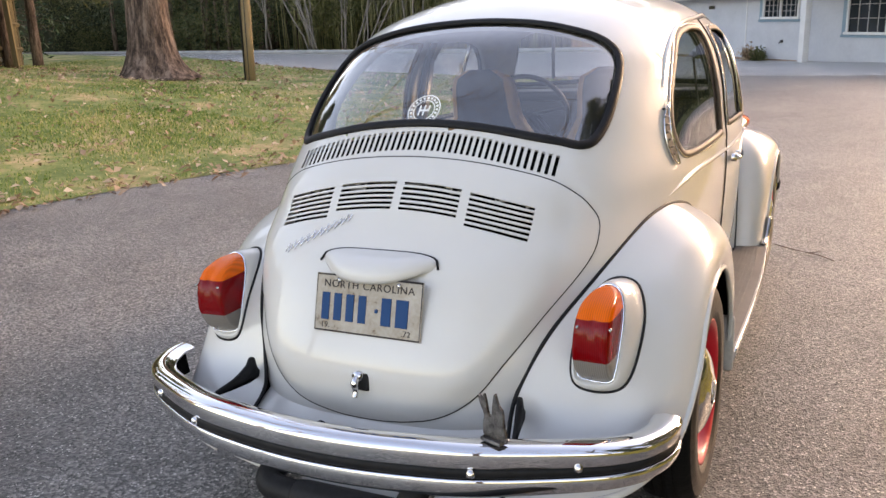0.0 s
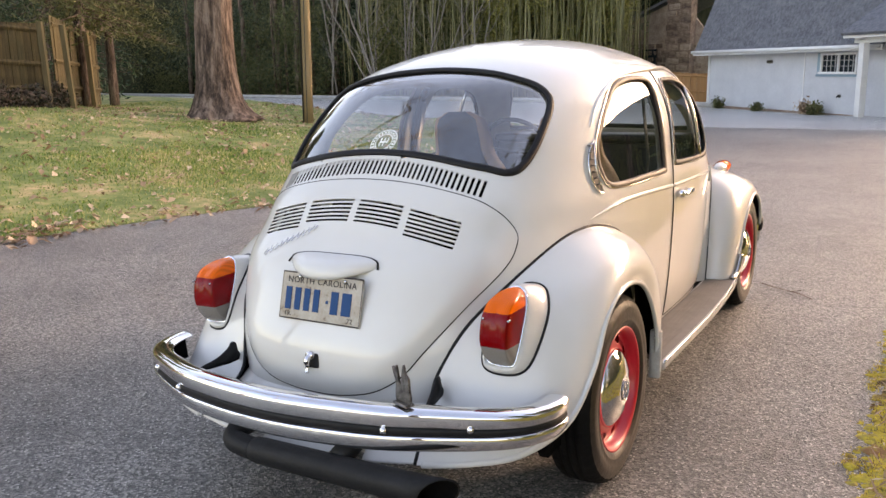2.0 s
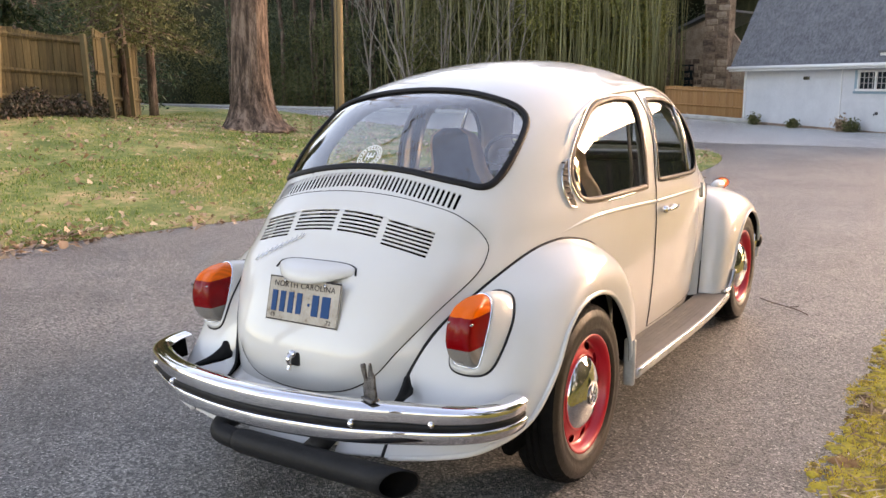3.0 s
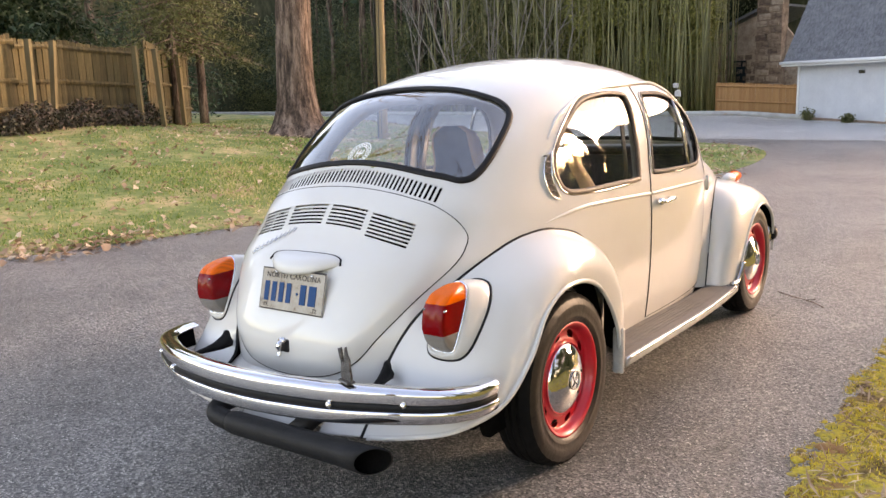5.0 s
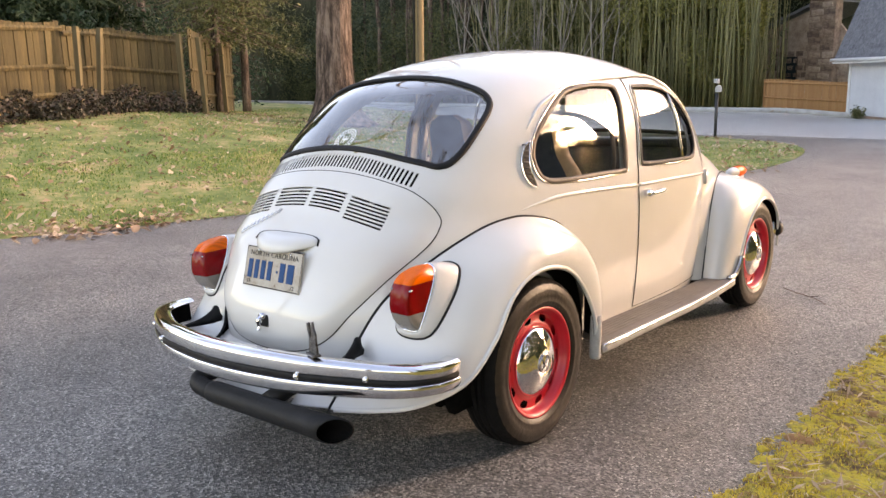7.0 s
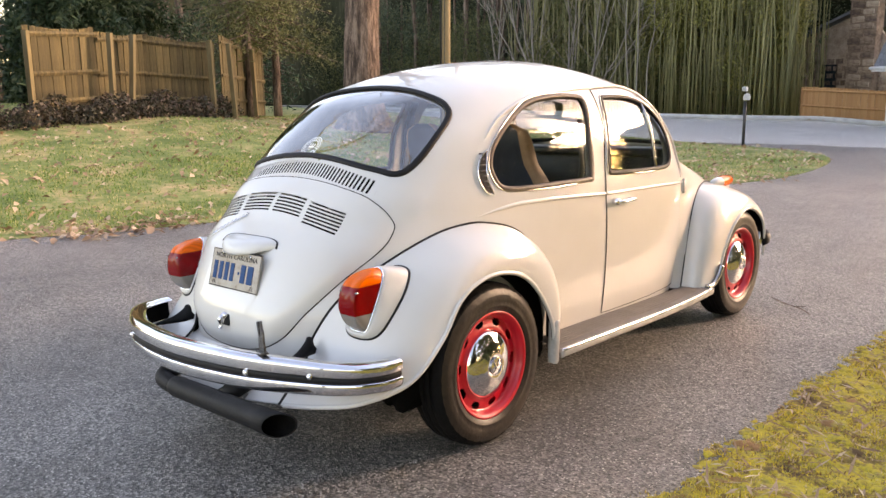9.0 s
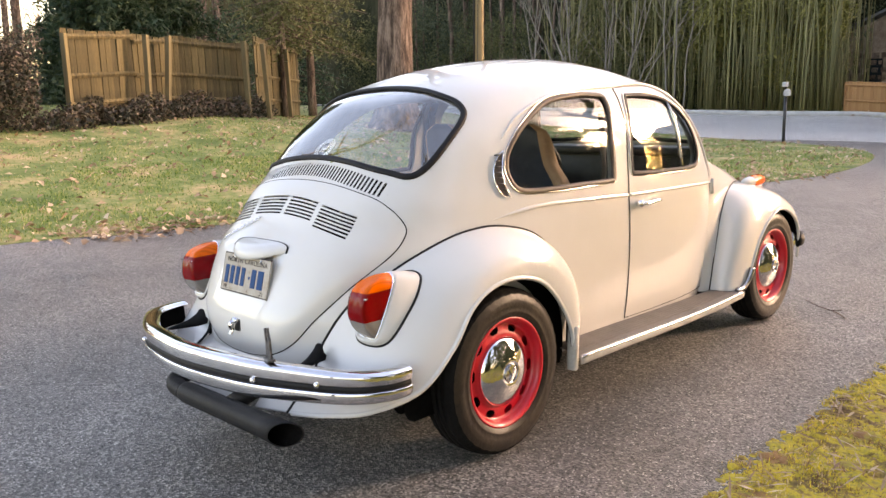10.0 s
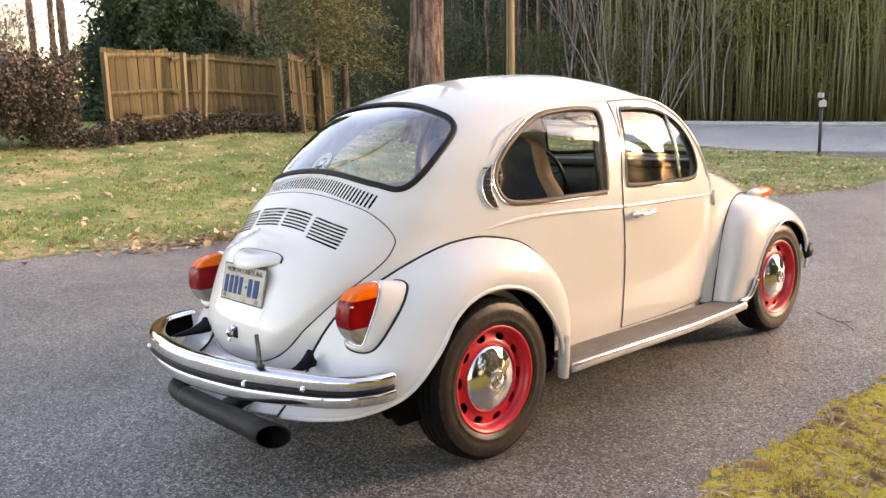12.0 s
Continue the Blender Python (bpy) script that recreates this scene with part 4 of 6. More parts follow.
    for k in range(24):
        d = run * (k + 0.5) / 24
        y, z = -0.44 + d * math.cos(slope), eave + 0.02 + d * math.sin(slope)
        tabs, x = [], -0.42
        while x < 9.75:
            w = rng.uniform(0.24, 0.36)
            tabs.append(moved(box(w - 0.012, run / 24 + 0.03, 0.016 + rng.uniform(0, 0.008)), Matrix.Translation((x + w / 2, y - 0.02, z)) @ pose(0, 0, 0, math.degrees(slope) + 3)))
            x += w
        put("shingle_course", mesh("shingle_course", *joined(*tabs), False), SHINGLE, roof)
    put("upper_roof", mesh("upper_roof", *moved(box(10.3, 3.6, 0.08), Matrix.Translation((4.75, 2.8, eave + 4.85)) @ pose(0, 0, 0, 24)), False), SHINGLE, house)
    put("eave_board", mesh("eave_board", *box(10.4, 0.05, 0.15, 0.01, (4.75, -0.47, eave + 0.0)), False), TRIM, house)
    put("gutter", mesh("gutter", *tube([(-0.45, -0.53, eave + 0.05), (9.9, -0.53, eave + 0.02)], 0.06, 8)), TRIM, house)
    put("soffit", mesh("soffit", *box(10.3, 0.45, 0.03, 0, (4.75, -0.24, eave - 0.06)), False), TRIM, house)
    put("gable_wall", mesh("gable_wall", [(0.02, 0, eave), (0.02, 7.0, eave), (0.02, 5.6, eave + 4.0), (0.02, 1.4, eave + 4.0), (0.12, 0, eave), (0.12, 7.0, eave), (0.12, 5.6, eave + 4.0), (0.12, 1.4, eave + 4.0)], [(0, 3, 2, 1), (4, 5, 6, 7), (0, 1, 5, 4), (1, 2, 6, 5), (2, 3, 7, 6), (3, 0, 4, 7)], False), SIDING, house)
    put("wall_vent", mesh("wall_vent", *joined(box(0.34, 0.03, 0.12, 0.01, (4.05, -0.03, 1.72)), *[box(0.30, 0.03, 0.012, 0, (4.05, -0.045, 1.685 + 0.022 * k)) for k in range(4)]), False), CHROME_WORN, house)
    put("hose_tap", mesh("hose_tap", *joined(box(0.10, 0.05, 0.09, 0.02, (7.75, -0.04, 0.66)), tube([(7.75, -0.05, 0.66), (7.75, -0.12, 0.64), (7.75, -0.13, 0.60)], 0.018, 6)), False), BLACK_METAL, house)
    # porch: post on its foot, eave and roof
    put("porch_post", mesh("porch_post", *box(0.20, 0.20, 2.3, 0.015, (9.9, -1.0, 1.15)), False), TRIM, house, "white porch post")
    put("post_base", mesh("post_base", *box(0.32, 0.32, 0.10, 0.015, (9.9, -1.0, 0.05)), False), TRIM, house)
    put("porch_beam", mesh("porch_beam", *box(5.4, 0.2, 0.2, 0.01, (12.3, -1.0, 2.28)), False), TRIM, house)
    put("porch_fascia", mesh("porch_fascia", *box(5.8, 0.06, 0.17, 0.01, (12.35, -1.32, 2.40)), False), TRIM, house)
    put("porch_ceiling", mesh("porch_ceiling", *box(5.6, 1.3, 0.04, 0, (12.35, -0.66, 2.40)), False), TRIM, house)
    put("porch_roof", mesh("porch_roof", *moved(box(5.8, 3.4, 0.08), Matrix.Translation((12.35, 0.0, 3.35)) @ pose(0, 0, 0, 33)), False), SHINGLE, house, "grey porch roof")
    return a, way, back, ground_z


HOUSE_AT, HOUSE_WAY, HOUSE_BACK, HOUSE_Z = build_house()


def shrub(at, size, seed, mat, label):
    rng = np.random.default_rng(seed)
    ob = thing("shrub", label, "shrub", (*at, HOUSE_Z), "shrubs by the house")
    put("stems", mesh("stems", *joined(*[tube([(0, 0, 0), (rng.normal(0, size * 0.4), rng.normal(0, size * 0.4), size)], [0.02, 0.006], 4) for _ in range(9)])), BARK, ob)
    d = rng.normal(size=(500, 3)) * [size * 0.3, size * 0.3, size * 0.3] + [0, 0, size * 0.6]
    put("leaves", leaf_cloud("leaves", d, 0.11, 0.045, mat, rng), None, ob)


for k, (d, size, mat) in enumerate(((1.55, 0.34, OLIVE), (4.1, 0.28, OLIVE), (6.75, 0.42, DEAD_LEAF), (7.25, 0.36, OLIVE))):
    p = HOUSE_AT + HOUSE_WAY * d - HOUSE_BACK * 0.45
    shrub(p, size, 60 + k, mat, "small dry shrub against the house wall")


def build_stone_house():
    """A stone building with a chimney, half hidden behind the fence."""
    house = thing("stone_house", "brown stone house with tall chimney behind the fence", "house", (-10.9, 39.2, -0.2, 0, 0, -12))
    rng = np.random.default_rng(5)
    def stones(name, x0, x1, z0, z1, y, depth=0.22):
        shared = [mesh("stone", *box(1, 1, 1, 0.08), False) for _ in range(1)]
        part = put(name, mesh(name, *box(x1 - x0, depth, z1 - z0, 0, ((x0 + x1) / 2, y + depth / 2, (z0 + z1) / 2)), False), STONE, house)
        rows = int((z1 - z0) / 0.3)
        for r in range(rows):
            n = max(2, int((x1 - x0) / 0.42))
            for k in range(n):
                w = (x1 - x0) / n
                ob = put("stone", shared[0], STONE, part)
                ob.matrix_basis = pose(x0 + (k + 0.5 + 0.25 * (r % 2 - 0.5)) * w, y - 0.01, z0 + (r + 0.5) * (z1 - z0) / rows, 0, rng.normal(0, 3), 0) @ Matrix.Diagonal((w * rng.uniform(0.75, 0.95), 0.09, 0.26 * rng.uniform(0.8, 1.0), 1))
    stones("wall", -3.2, 3.6, 0.0, 2.6, 0.0)
    stones("chimney", 1.5, 2.7, 0.0, 5.6, -0.5, 0.6)
    put("chimney_cap", mesh("chimney_cap", *box(1.5, 0.85, 0.14, 0.02, (2.1, -0.2, 5.66)), False), CONCRETE, house)
    put("gable", mesh("gable", [(-3.2, 0.02, 2.6), (3.6, 0.02, 2.6), (1.9, 0.02, 4.6), (-3.2, 0.2, 2.6), (3.6, 0.2, 2.6), (1.9, 0.2, 4.6)], [(0, 1, 2), (5, 4, 3), (0, 2, 5, 3), (1, 4, 5, 2), (0, 3, 4, 1)], False), STONE, house)
    put("roof", mesh("roof", *moved(box(5.9, 5.0, 0.12), Matrix.Translation((-0.75, 2.2, 3.72)) @ pose(0, 0, 0, 0, -21.5, 0)), False), SHINGLE, house)
    put("window", mesh("window", *box(0.8, 0.05, 1.1, 0.01, (0.4, -0.03, 1.75)), False), PANE, house)
    put("window_frame", mesh("window_frame", *tube([(0.0, -0.05, 1.2), (0.8, -0.05, 1.2), (0.8, -0.05, 2.3), (0.0, -0.05, 2.3)], 0.04, 4, True), False), BARK, house)


build_stone_house()

# twig and stain lying on the tarmac
twig = thing("twig", "thin dry twig lying on the tarmac", "twig", (0.93, 2.77, 0.004))
put("stem", mesh("stem", *tube(rounded([(-0.20, 0.16, 0.004), (-0.08, 0.05, 0.008), (0.05, -0.02, 0.006), (0.14, -0.12, 0.004)], 4, False), 0.0026, 5)), BARK, twig)
put("stem", mesh("stem", *tube([(0.0, 0.0, 0.006), (0.06, 0.04, 0.010)], 0.0025, 5)), BARK, twig)


# ---------------------------------------------------------------- the car
# Its axes: rear axle on y = 0, nose towards +y, x to its right, tyres on z = 0.
MID = 0.95
CROWN = [1.375, 1.425, 1.455, 1.475, 1.493, 1.505]
half_width = spline([0.2, 0.28, 0.5, 0.7, 0.82, 0.9, 1.0, 1.1, 1.2, 1.3] + CROWN, [0.60, 0.622, 0.648, 0.662, 0.667, 0.666, 0.654, 0.642, 0.618, 0.572, 0.51, 0.43, 0.355, 0.285, 0.185, 0.03])
rear_line = spline([0.2, 0.28, 0.43, 0.525, 0.63, 0.768, 0.87, 0.95, 1.05, 1.15, 1.25, 1.32] + CROWN, [-0.66, -0.67, -0.685, -0.68, -0.645, -0.585, -0.482, -0.422, -0.322, -0.225, -0.10, 0.0, 0.125, 0.28, 0.41, 0.53, 0.68, 0.92])
front_line = spline([0.2, 0.85, 0.95, 1.0, 1.2, 1.3] + CROWN, [2.1, 2.05, 2.0, 1.98, 1.83, 1.71, 1.545, 1.41, 1.30, 1.22, 1.11, 0.98])
rear_round = spline([0.2, 0.85, 1.0, 1.25, 1.36, 1.44, 1.505], [3.2, 3.2, 3.2, 3.2, 3.1, 2.6, 2.0])
front_round = spline([0.2, 1.0, 1.3, 1.42, 1.505], [4.8, 4.9, 4.5, 3.0, 2.0])


def rear_y(x, z):
    """Where the shell's back stands at a place across and a height."""
    n = rear_round(z)
    return MID - (MID - rear_line(z)) * (1 - min(abs(x) / half_width(z), 0.9999) ** n) ** (1 / n)


def front_y(x, z):
    n = front_round(z)
    return MID + (front_line(z) - MID) * (1 - min(abs(x) / half_width(z), 0.9999) ** n) ** (1 / n)


def side_x(y, z):
    length, n = (MID - rear_line(z), rear_round(z)) if y < MID else (front_line(z) - MID, front_round(z))
    return half_width(z) * (1 - min(abs(y - MID) / length, 0.9999) ** n) ** (1 / n)


def shell_fn(x, y, z):
    length, n = (MID - rear_line(z), rear_round(z)) if y < MID else (front_line(z) - MID, front_round(z))
    return (abs(x) / half_width(z)) ** n + (abs(y - MID) / length) ** n


def shell_normal(p):
    x, y, z = p
    e = 0.002
    g = Vector((shell_fn(x + e, y, z) - shell_fn(x - e, y, z), shell_fn(x, y + e, z) - shell_fn(x, y - e, z), shell_fn(x, y, z + e) - shell_fn(x, y, z - e)))
    return g.normalized() if g.length > 1e-9 else Vector((0, 0, 1))


def pushed(p, d):
    return Vector(p) + shell_normal(p) * d


def on_back(x, z, d=0.0):
    return pushed((x, rear_y(x, z), z), d)


def on_side(y, z, d=0.0):
    return pushed((side_x(y, z), y, z), d)


DROOP = 0.42                      # the lid's lines sink outwards: height = v - DROOP * x * x


def both_halves(right):
    """A closed outline from its right half, which runs from the centre line to the centre line."""
    return right + [(-x, z) for x, z in reversed(right[1:-1])]


BACK_WINDOW = rounded(both_halves([(0.0, 1.379), (0.21, 1.366), (0.365, 1.331), (0.44, 1.291), (0.474, 1.236), (0.483, 1.14), (0.470, 1.07), (0.44, 1.047), (0.365, 1.066), (0.187, 1.10), (0.0, 1.112)]), 8)
LID = rounded(both_halves([(0.0, 1.029), (0.2, 1.017), (0.365, 0.981), (0.446, 0.937), (0.492, 0.884), (0.508, 0.835), (0.497, 0.77), (0.423, 0.664), (0.352, 0.565), (0.288, 0.484), (0.206, 0.434), (0.1, 0.411), (0.0, 0.405)]), 8)
QUARTER = rounded([(0.186, 1.077), (0.184, 1.021), (0.222, 0.966), (0.33, 0.95), (0.6, 0.947), (0.81, 0.945), (0.852, 0.965), (0.868, 1.14), (0.905, 1.27), (0.892, 1.312), (0.82, 1.322), (0.70, 1.324), (0.5, 1.30), (0.338, 1.225), (0.228, 1.141)], 6)
DOOR_WINDOW = rounded([(1.0, 0.985), (1.03, 0.958), (1.25, 0.948), (1.5, 0.943), (1.60, 0.95), (1.645, 0.985), (1.65, 1.04), (1.615, 1.14), (1.55, 1.215), (1.46, 1.268), (1.31, 1.303), (1.12, 1.31), (1.058, 1.29), (1.02, 1.15)], 6)
DOOR = rounded([(1.0, 0.275), (0.995, 0.44), (0.988, 0.6), (0.975, 0.75), (0.962, 0.88), (0.978, 1.05), (1.0, 1.2), (1.02, 1.345)], 6, False) + rounded([(1.02, 1.345), (1.2, 1.35), (1.36, 1.342), (1.5, 1.302), (1.62, 1.222), (1.72, 1.09), (1.79, 0.95), (1.835, 0.84), (1.842, 0.6), (1.842, 0.272)], 6, False)[1:] + rounded([(1.842, 0.272), (1.5, 0.268), (1.2, 0.270), (1.0, 0.275)], 6, False)[1:-1]
WINDSCREEN = rounded(both_halves([(0.0, 1.365), (0.25, 1.352), (0.41, 1.305), (0.475, 1.2), (0.525, 1.08), (0.49, 1.045), (0.25, 1.05), (0.0, 1.055)]), 6)
BACK_WINDOW, LID, QUARTER, DOOR_WINDOW, DOOR, WINDSCREEN = (np.array(q) for q in (BACK_WINDOW, LID, QUARTER, DOOR_WINDOW, DOOR, WINDSCREEN))
SLOTS_X, SLOTS_LOW, SLOTS_HIGH = 0.418, 1.036, 1.098
LOUVRE_PANEL = 0.385, 0.875, 0.978
SLAT_PANEL = np.array([(x, v - DROOP * x * x) for x, v in [(-SLOTS_X + 2 * SLOTS_X * i / 40, SLOTS_LOW) for i in range(41)] + [(SLOTS_X - 2 * SLOTS_X * i / 40, SLOTS_HIGH) for i in range(41)]])


def shell_grid(d=0.0):
    """The whole shell as rings of even steps from the sills to the crown."""
    levels = [0.22 + 0.02 * i for i in range(55)] + [1.505 - 0.205 * (1 - i / 14) ** 2 for i in range(15)][1:]
    verts, faces, count = [], [], 300
    for z in levels:
        ring = []
        for t in np.linspace(-math.pi / 2, math.pi / 2, 700):
            c, s = abs(math.cos(t)), math.sin(t)
            n = rear_round(z) if s < 0 else front_round(z)
            length = MID - rear_line(z) if s < 0 else front_line(z) - MID
            ring.append((half_width(z) * c ** (2 / n), MID + math.copysign(length * abs(s) ** (2 / n), s)))
        ring = np.array(ring)
        far = np.r_[0, np.cumsum(np.hypot(*np.diff(ring, axis=0).T))]
        at = np.linspace(0, far[-1], count // 2 + 1)
        xs, ys = np.interp(at, far, ring[:, 0]), np.interp(at, far, ring[:, 1])
        row = [(x, y, z) for x, y in zip(xs, ys)] + [(-x, y, z) for x, y in zip(xs[-2:0:-1], ys[-2:0:-1])]
        verts += row
    for i in range(len(levels) - 1):
        for k in range(count):
            l = (k + 1) % count
            faces.append((i * count + k, i * count + l, (i + 1) * count + l, (i + 1) * count + k))
    faces.append(tuple((len(levels) - 1) * count + k for k in range(count)))
    return verts, faces


def dense(line, steps=4):
    line = np.array(line)
    out = []
    for a, b in zip(line, np.roll(line, -1, 0)):
        out += [a + (b - a) * k / steps for k in range(steps)]
    return out


def flip(points):
    return [Vector((-p[0], p[1], p[2])) for p in points]


def cut_shell(slats=True):
    v, f = shell_grid()
    v, f = trimmed(v, f, lambda c: c[1] < 0.6 and c[2] > 0.95 and within(BACK_WINDOW, c[0], c[2]), [on_back(x, z) for x, z in dense(BACK_WINDOW)], 0.05)
    if slats:
        v, f = trimmed(v, f, lambda c: c[1] < 0.3 and within(SLAT_PANEL, c[0], c[2]), [on_back(x, z) for x, z in dense(SLAT_PANEL, 2)], 0.05)
    x1, v0, v1 = LOUVRE_PANEL
    v, f = trimmed(v, f, lambda c: c[1] < 0.2 and abs(c[0]) < x1 and v0 < c[2] + DROOP * c[0] ** 2 < v1, [(9, 9, 9)], 0.01)
    v, f = trimmed(v, f, lambda c: c[1] > 1.2 and c[2] > 1.0 and within(WINDSCREEN, c[0], c[2]), [(x, front_y(x, z), z) for x, z in dense(WINDSCREEN)], 0.05)
    for hole in (QUARTER, DOOR_WINDOW):
        line = [on_side(y, z) for y, z in dense(hole)]
        v, f = trimmed(v, f, lambda c: abs(c[0]) > 0.3 and within(hole, c[1], c[2]), line + flip(line), 0.05)
    return v, f


def back_patch(xs, vs, d, holes=()):
    """A sheet of the back over lines across and lines of droop; holes: (x0, x1, v0, v1)."""
    verts = []
    for v in vs:
        for x in xs:
            z = v - DROOP * x * x
            verts.append(on_back(x, z, d(x, z) if callable(d) else d))
    n, faces = len(xs), []
    for j in range(len(vs) - 1):
        for i in range(n - 1):
            x, v = (xs[i] + xs[i + 1]) / 2, (vs[j] + vs[j + 1]) / 2
            if not any(a < x < b and c < v < e for a, b, c, e in holes):
                faces.append((j * n + i, j * n + i + 1, (j + 1) * n + i + 1, (j + 1) * n + i))
    return verts, faces


def lines(a, b, step, stops=()):
    """Grid lines from a to b about step apart that also pass through the stops."""
    marks = sorted({round(q, 5) for q in (a, b, *stops) if a <= q <= b})
    out = []
    for p, q in zip(marks, marks[1:]):
        n = max(1, math.ceil((q - p) / step - 1e-6))
        out += [p + (q - p) * k / n for k in range(n)]
    return out + [marks[-1]]


def side_patch(outline, d, step=0.025, hole=None):
    """A sheet of the right side inside an outline of (y, z), with an optional hole."""
    (y0, z0), (y1, z1) = outline.min(0), outline.max(0)
    ys, zs = np.arange(y0 - step, y1 + 2 * step, step), np.arange(z0 - step, z1 + 2 * step, step)
    verts = [on_side(y, z, d) for z in zs for y in ys]
    n = len(ys)
    faces = [(j * n + i, j * n + i + 1, (j + 1) * n + i + 1, (j + 1) * n + i) for j in range(len(zs) - 1) for i in range(n - 1)]
    v, f = trimmed(verts, faces, lambda c: not within(outline, c[1], c[2]), [on_side(y, z, d) for y, z in dense(outline)])
    if hole is not None:
        v, f = trimmed(v, f, lambda c: within(hole, c[1], c[2]), [on_side(y, z, d) for y, z in dense(hole)])
    return v, f


def shell_normals(v):
    return [shell_normal(p) for p in v]


def with_normals(name, bit, mat, parent, label="", side=1, flat=False):
    """A part on the shell that takes the shell's own normals, on the right (1) or the left (-1)."""
    v, f = bit
    used = sorted({i for q in f for i in q})
    place = {i: k for k, i in enumerate(used)}
    v = [Vector(v[i]) for i in used]
    f = [tuple(place[i] for i in q) for q in f]
    if side < 0:
        v, f = flip(v), [tuple(reversed(q)) for q in f]
    n = shell_normals(v)
    if flat:
        n = [Vector((q.x, 0.25 * q.y - 0.02, q.z)).normalized() for q in n]
    return put(name, mesh(name, v, f, True, n), mat, parent, label)


def plain(name, bit, mat, parent, label="", side=1, smooth=True):
    v, f = bit if side > 0 else mirrored(bit)
    used = sorted({i for q in f for i in q})
    place = {i: k for k, i in enumerate(used)}
    return put(name, mesh(name, [v[i] for i in used], [tuple(place[i] for i in q) for q in f], smooth), mat, parent, label)


def build_shell(car):
    bit = cut_shell()
    v, f = bit
    body = with_normals("body", bit, PAINT, car, "glossy white rounded steel body")
    inner = [pushed(p, -0.03) for p in v]
    plain("interior_lining", (inner, [tuple(reversed(q)) for q in f if v[list(q)].mean(0)[2] > 0.28]), LINING, car, "pale grey headliner and trim panels")
    # ridge under the windows, and the rain gutter over them
    ridge = rounded([(0.06, 0.859), (0.2, 0.880), (0.364, 0.891), (0.7, 0.880), (0.955, 0.866)], 8, False)
    gutter = rounded([(0.19, 1.165), (0.308, 1.249), (0.516, 1.319), (0.732, 1.344), (1.02, 1.354), (1.2, 1.360), (1.36, 1.354), (1.52, 1.315), (1.65, 1.235), (1.76, 1.10), (1.825, 0.95), (1.855, 0.87)], 8, False)
    for s in (1, -1):
        p = [on_side(y, z, -0.001) for y, z in ridge]
        plain("waist_crease", tube(p, [0.008 * min(1, i / 10) + 0.001 for i in range(len(p))], 8), PAINT, body, side=s)
        p = [on_side(y, z, 0.002) for y, z in gutter]
        plain("rain_gutter", tube(p, [0.0085 * min(1, (i + 2) / 12) for i in range(len(p))], 8), PAINT, body, side=s)
    # skirt under the lid, bulging back to the bumper, with an arch for each pipe
    apron, rows, cols = [], 26, 105
    for j in range(rows):
        t = min(j / (rows - 4), 1.0)
        for i in range(cols):
            u = -1 + 2 * i / (cols - 1)
            x = u * (0.372 + 0.038 * t)
            top, foot = on_back(u * 0.372, 0.40), Vector((x, -0.782 - 0.04 * (1 - u * u), 0.290 - 0.022 * (1 - u * u)))
            p = Vector((x, top.y + (foot.y - top.y) * t ** 1.2, top.z + (foot.z - top.z) * t))
            apron.append(p + Vector((0, 0.016, 0.002)) * max(j - (rows - 4), 0))
    quads = [(j * cols + i + 1, j * cols + i, (j + 1) * cols + i, (j + 1) * cols + i + 1) for j in range(rows - 1) for i in range(cols - 1)]
    def in_arch(c):
        return any(((c[0] - x) / 0.042) ** 2 + ((c[2] - 0.275) / 0.055) ** 2 < 1 for x in (-0.165, 0.205))
    quads = [q for q in quads if not in_arch((apron[q[0]] + apron[q[2]]) / 2)]
    plain("rear_apron", (apron, quads), PAINT, body)
    # slotted panel under the back window: 45 upright slots
    step, half = 0.0178, 0.0044
    centres = [(i - 22) * step for i in range(45)]
    stops = [c + e for c in centres for e in (-half, half)]
    holes = [(c - half, c + half, 1.046, 1.092) for c in centres]
    xs, vs = lines(-SLOTS_X, SLOTS_X, 0.02, stops), lines(SLOTS_LOW, SLOTS_HIGH, 0.012, (1.046, 1.092))
    slats = with_normals("slotted_panel", back_patch(xs, vs, 0.0, holes), PAINT, body, "white air intake panel with upright slots")
    # added sheet behind the slots, their inner shade put into its near-black colour
    plain("slot_shade_sheet", back_patch(lines(-0.43, 0.43, 0.03), lines(1.03, 1.10, 0.02), -0.026), UNDERSEAL_AND_SHADE, body)
    # windows
    def sheet(outline, place, name, label, glass):
        (x0, z0), (x1, z1) = outline.min(0), outline.max(0)
        xs, zs = np.arange(x0 - 0.03, x1 + 0.06, 0.03), np.arange(z0 - 0.02, z1 + 0.04, 0.02)
        n = len(xs)
        verts = [place(x, z) for z in zs for x in xs]
        faces = [(j * n + i, j * n + i + 1, (j + 1) * n + i + 1, (j + 1) * n + i) for j in range(len(zs) - 1) for i in range(n - 1)]
        v, f = trimmed(verts, faces, lambda c: not within(outline, c[0], c[2]), [place(x, z) for x, z in dense(outline)])
        return with_normals(name, (v, f), glass, car, label)

    back = sheet(BACK_WINDOW, lambda x, z: on_back(x, z, -0.004), "rear_window", "curved rear window glass in black rubber", BACK_GLASS)
    rim = [on_back(x, z, 0.001) for x, z in BACK_WINDOW]
    plain("window_seal", tube(rim, 0.0135, 10, True, 0.6, [shell_normal(p) for p in rim]), RUBBER, back, "thick black rubber seal")
    front = sheet(WINDSCREEN, lambda x, z: pushed((x, front_y(x, z), z), -0.004), "windscreen", "flat windscreen glass", GLASS)
    rim = [pushed((x, front_y(x, z), z), 0.001) for x, z in WINDSCREEN]
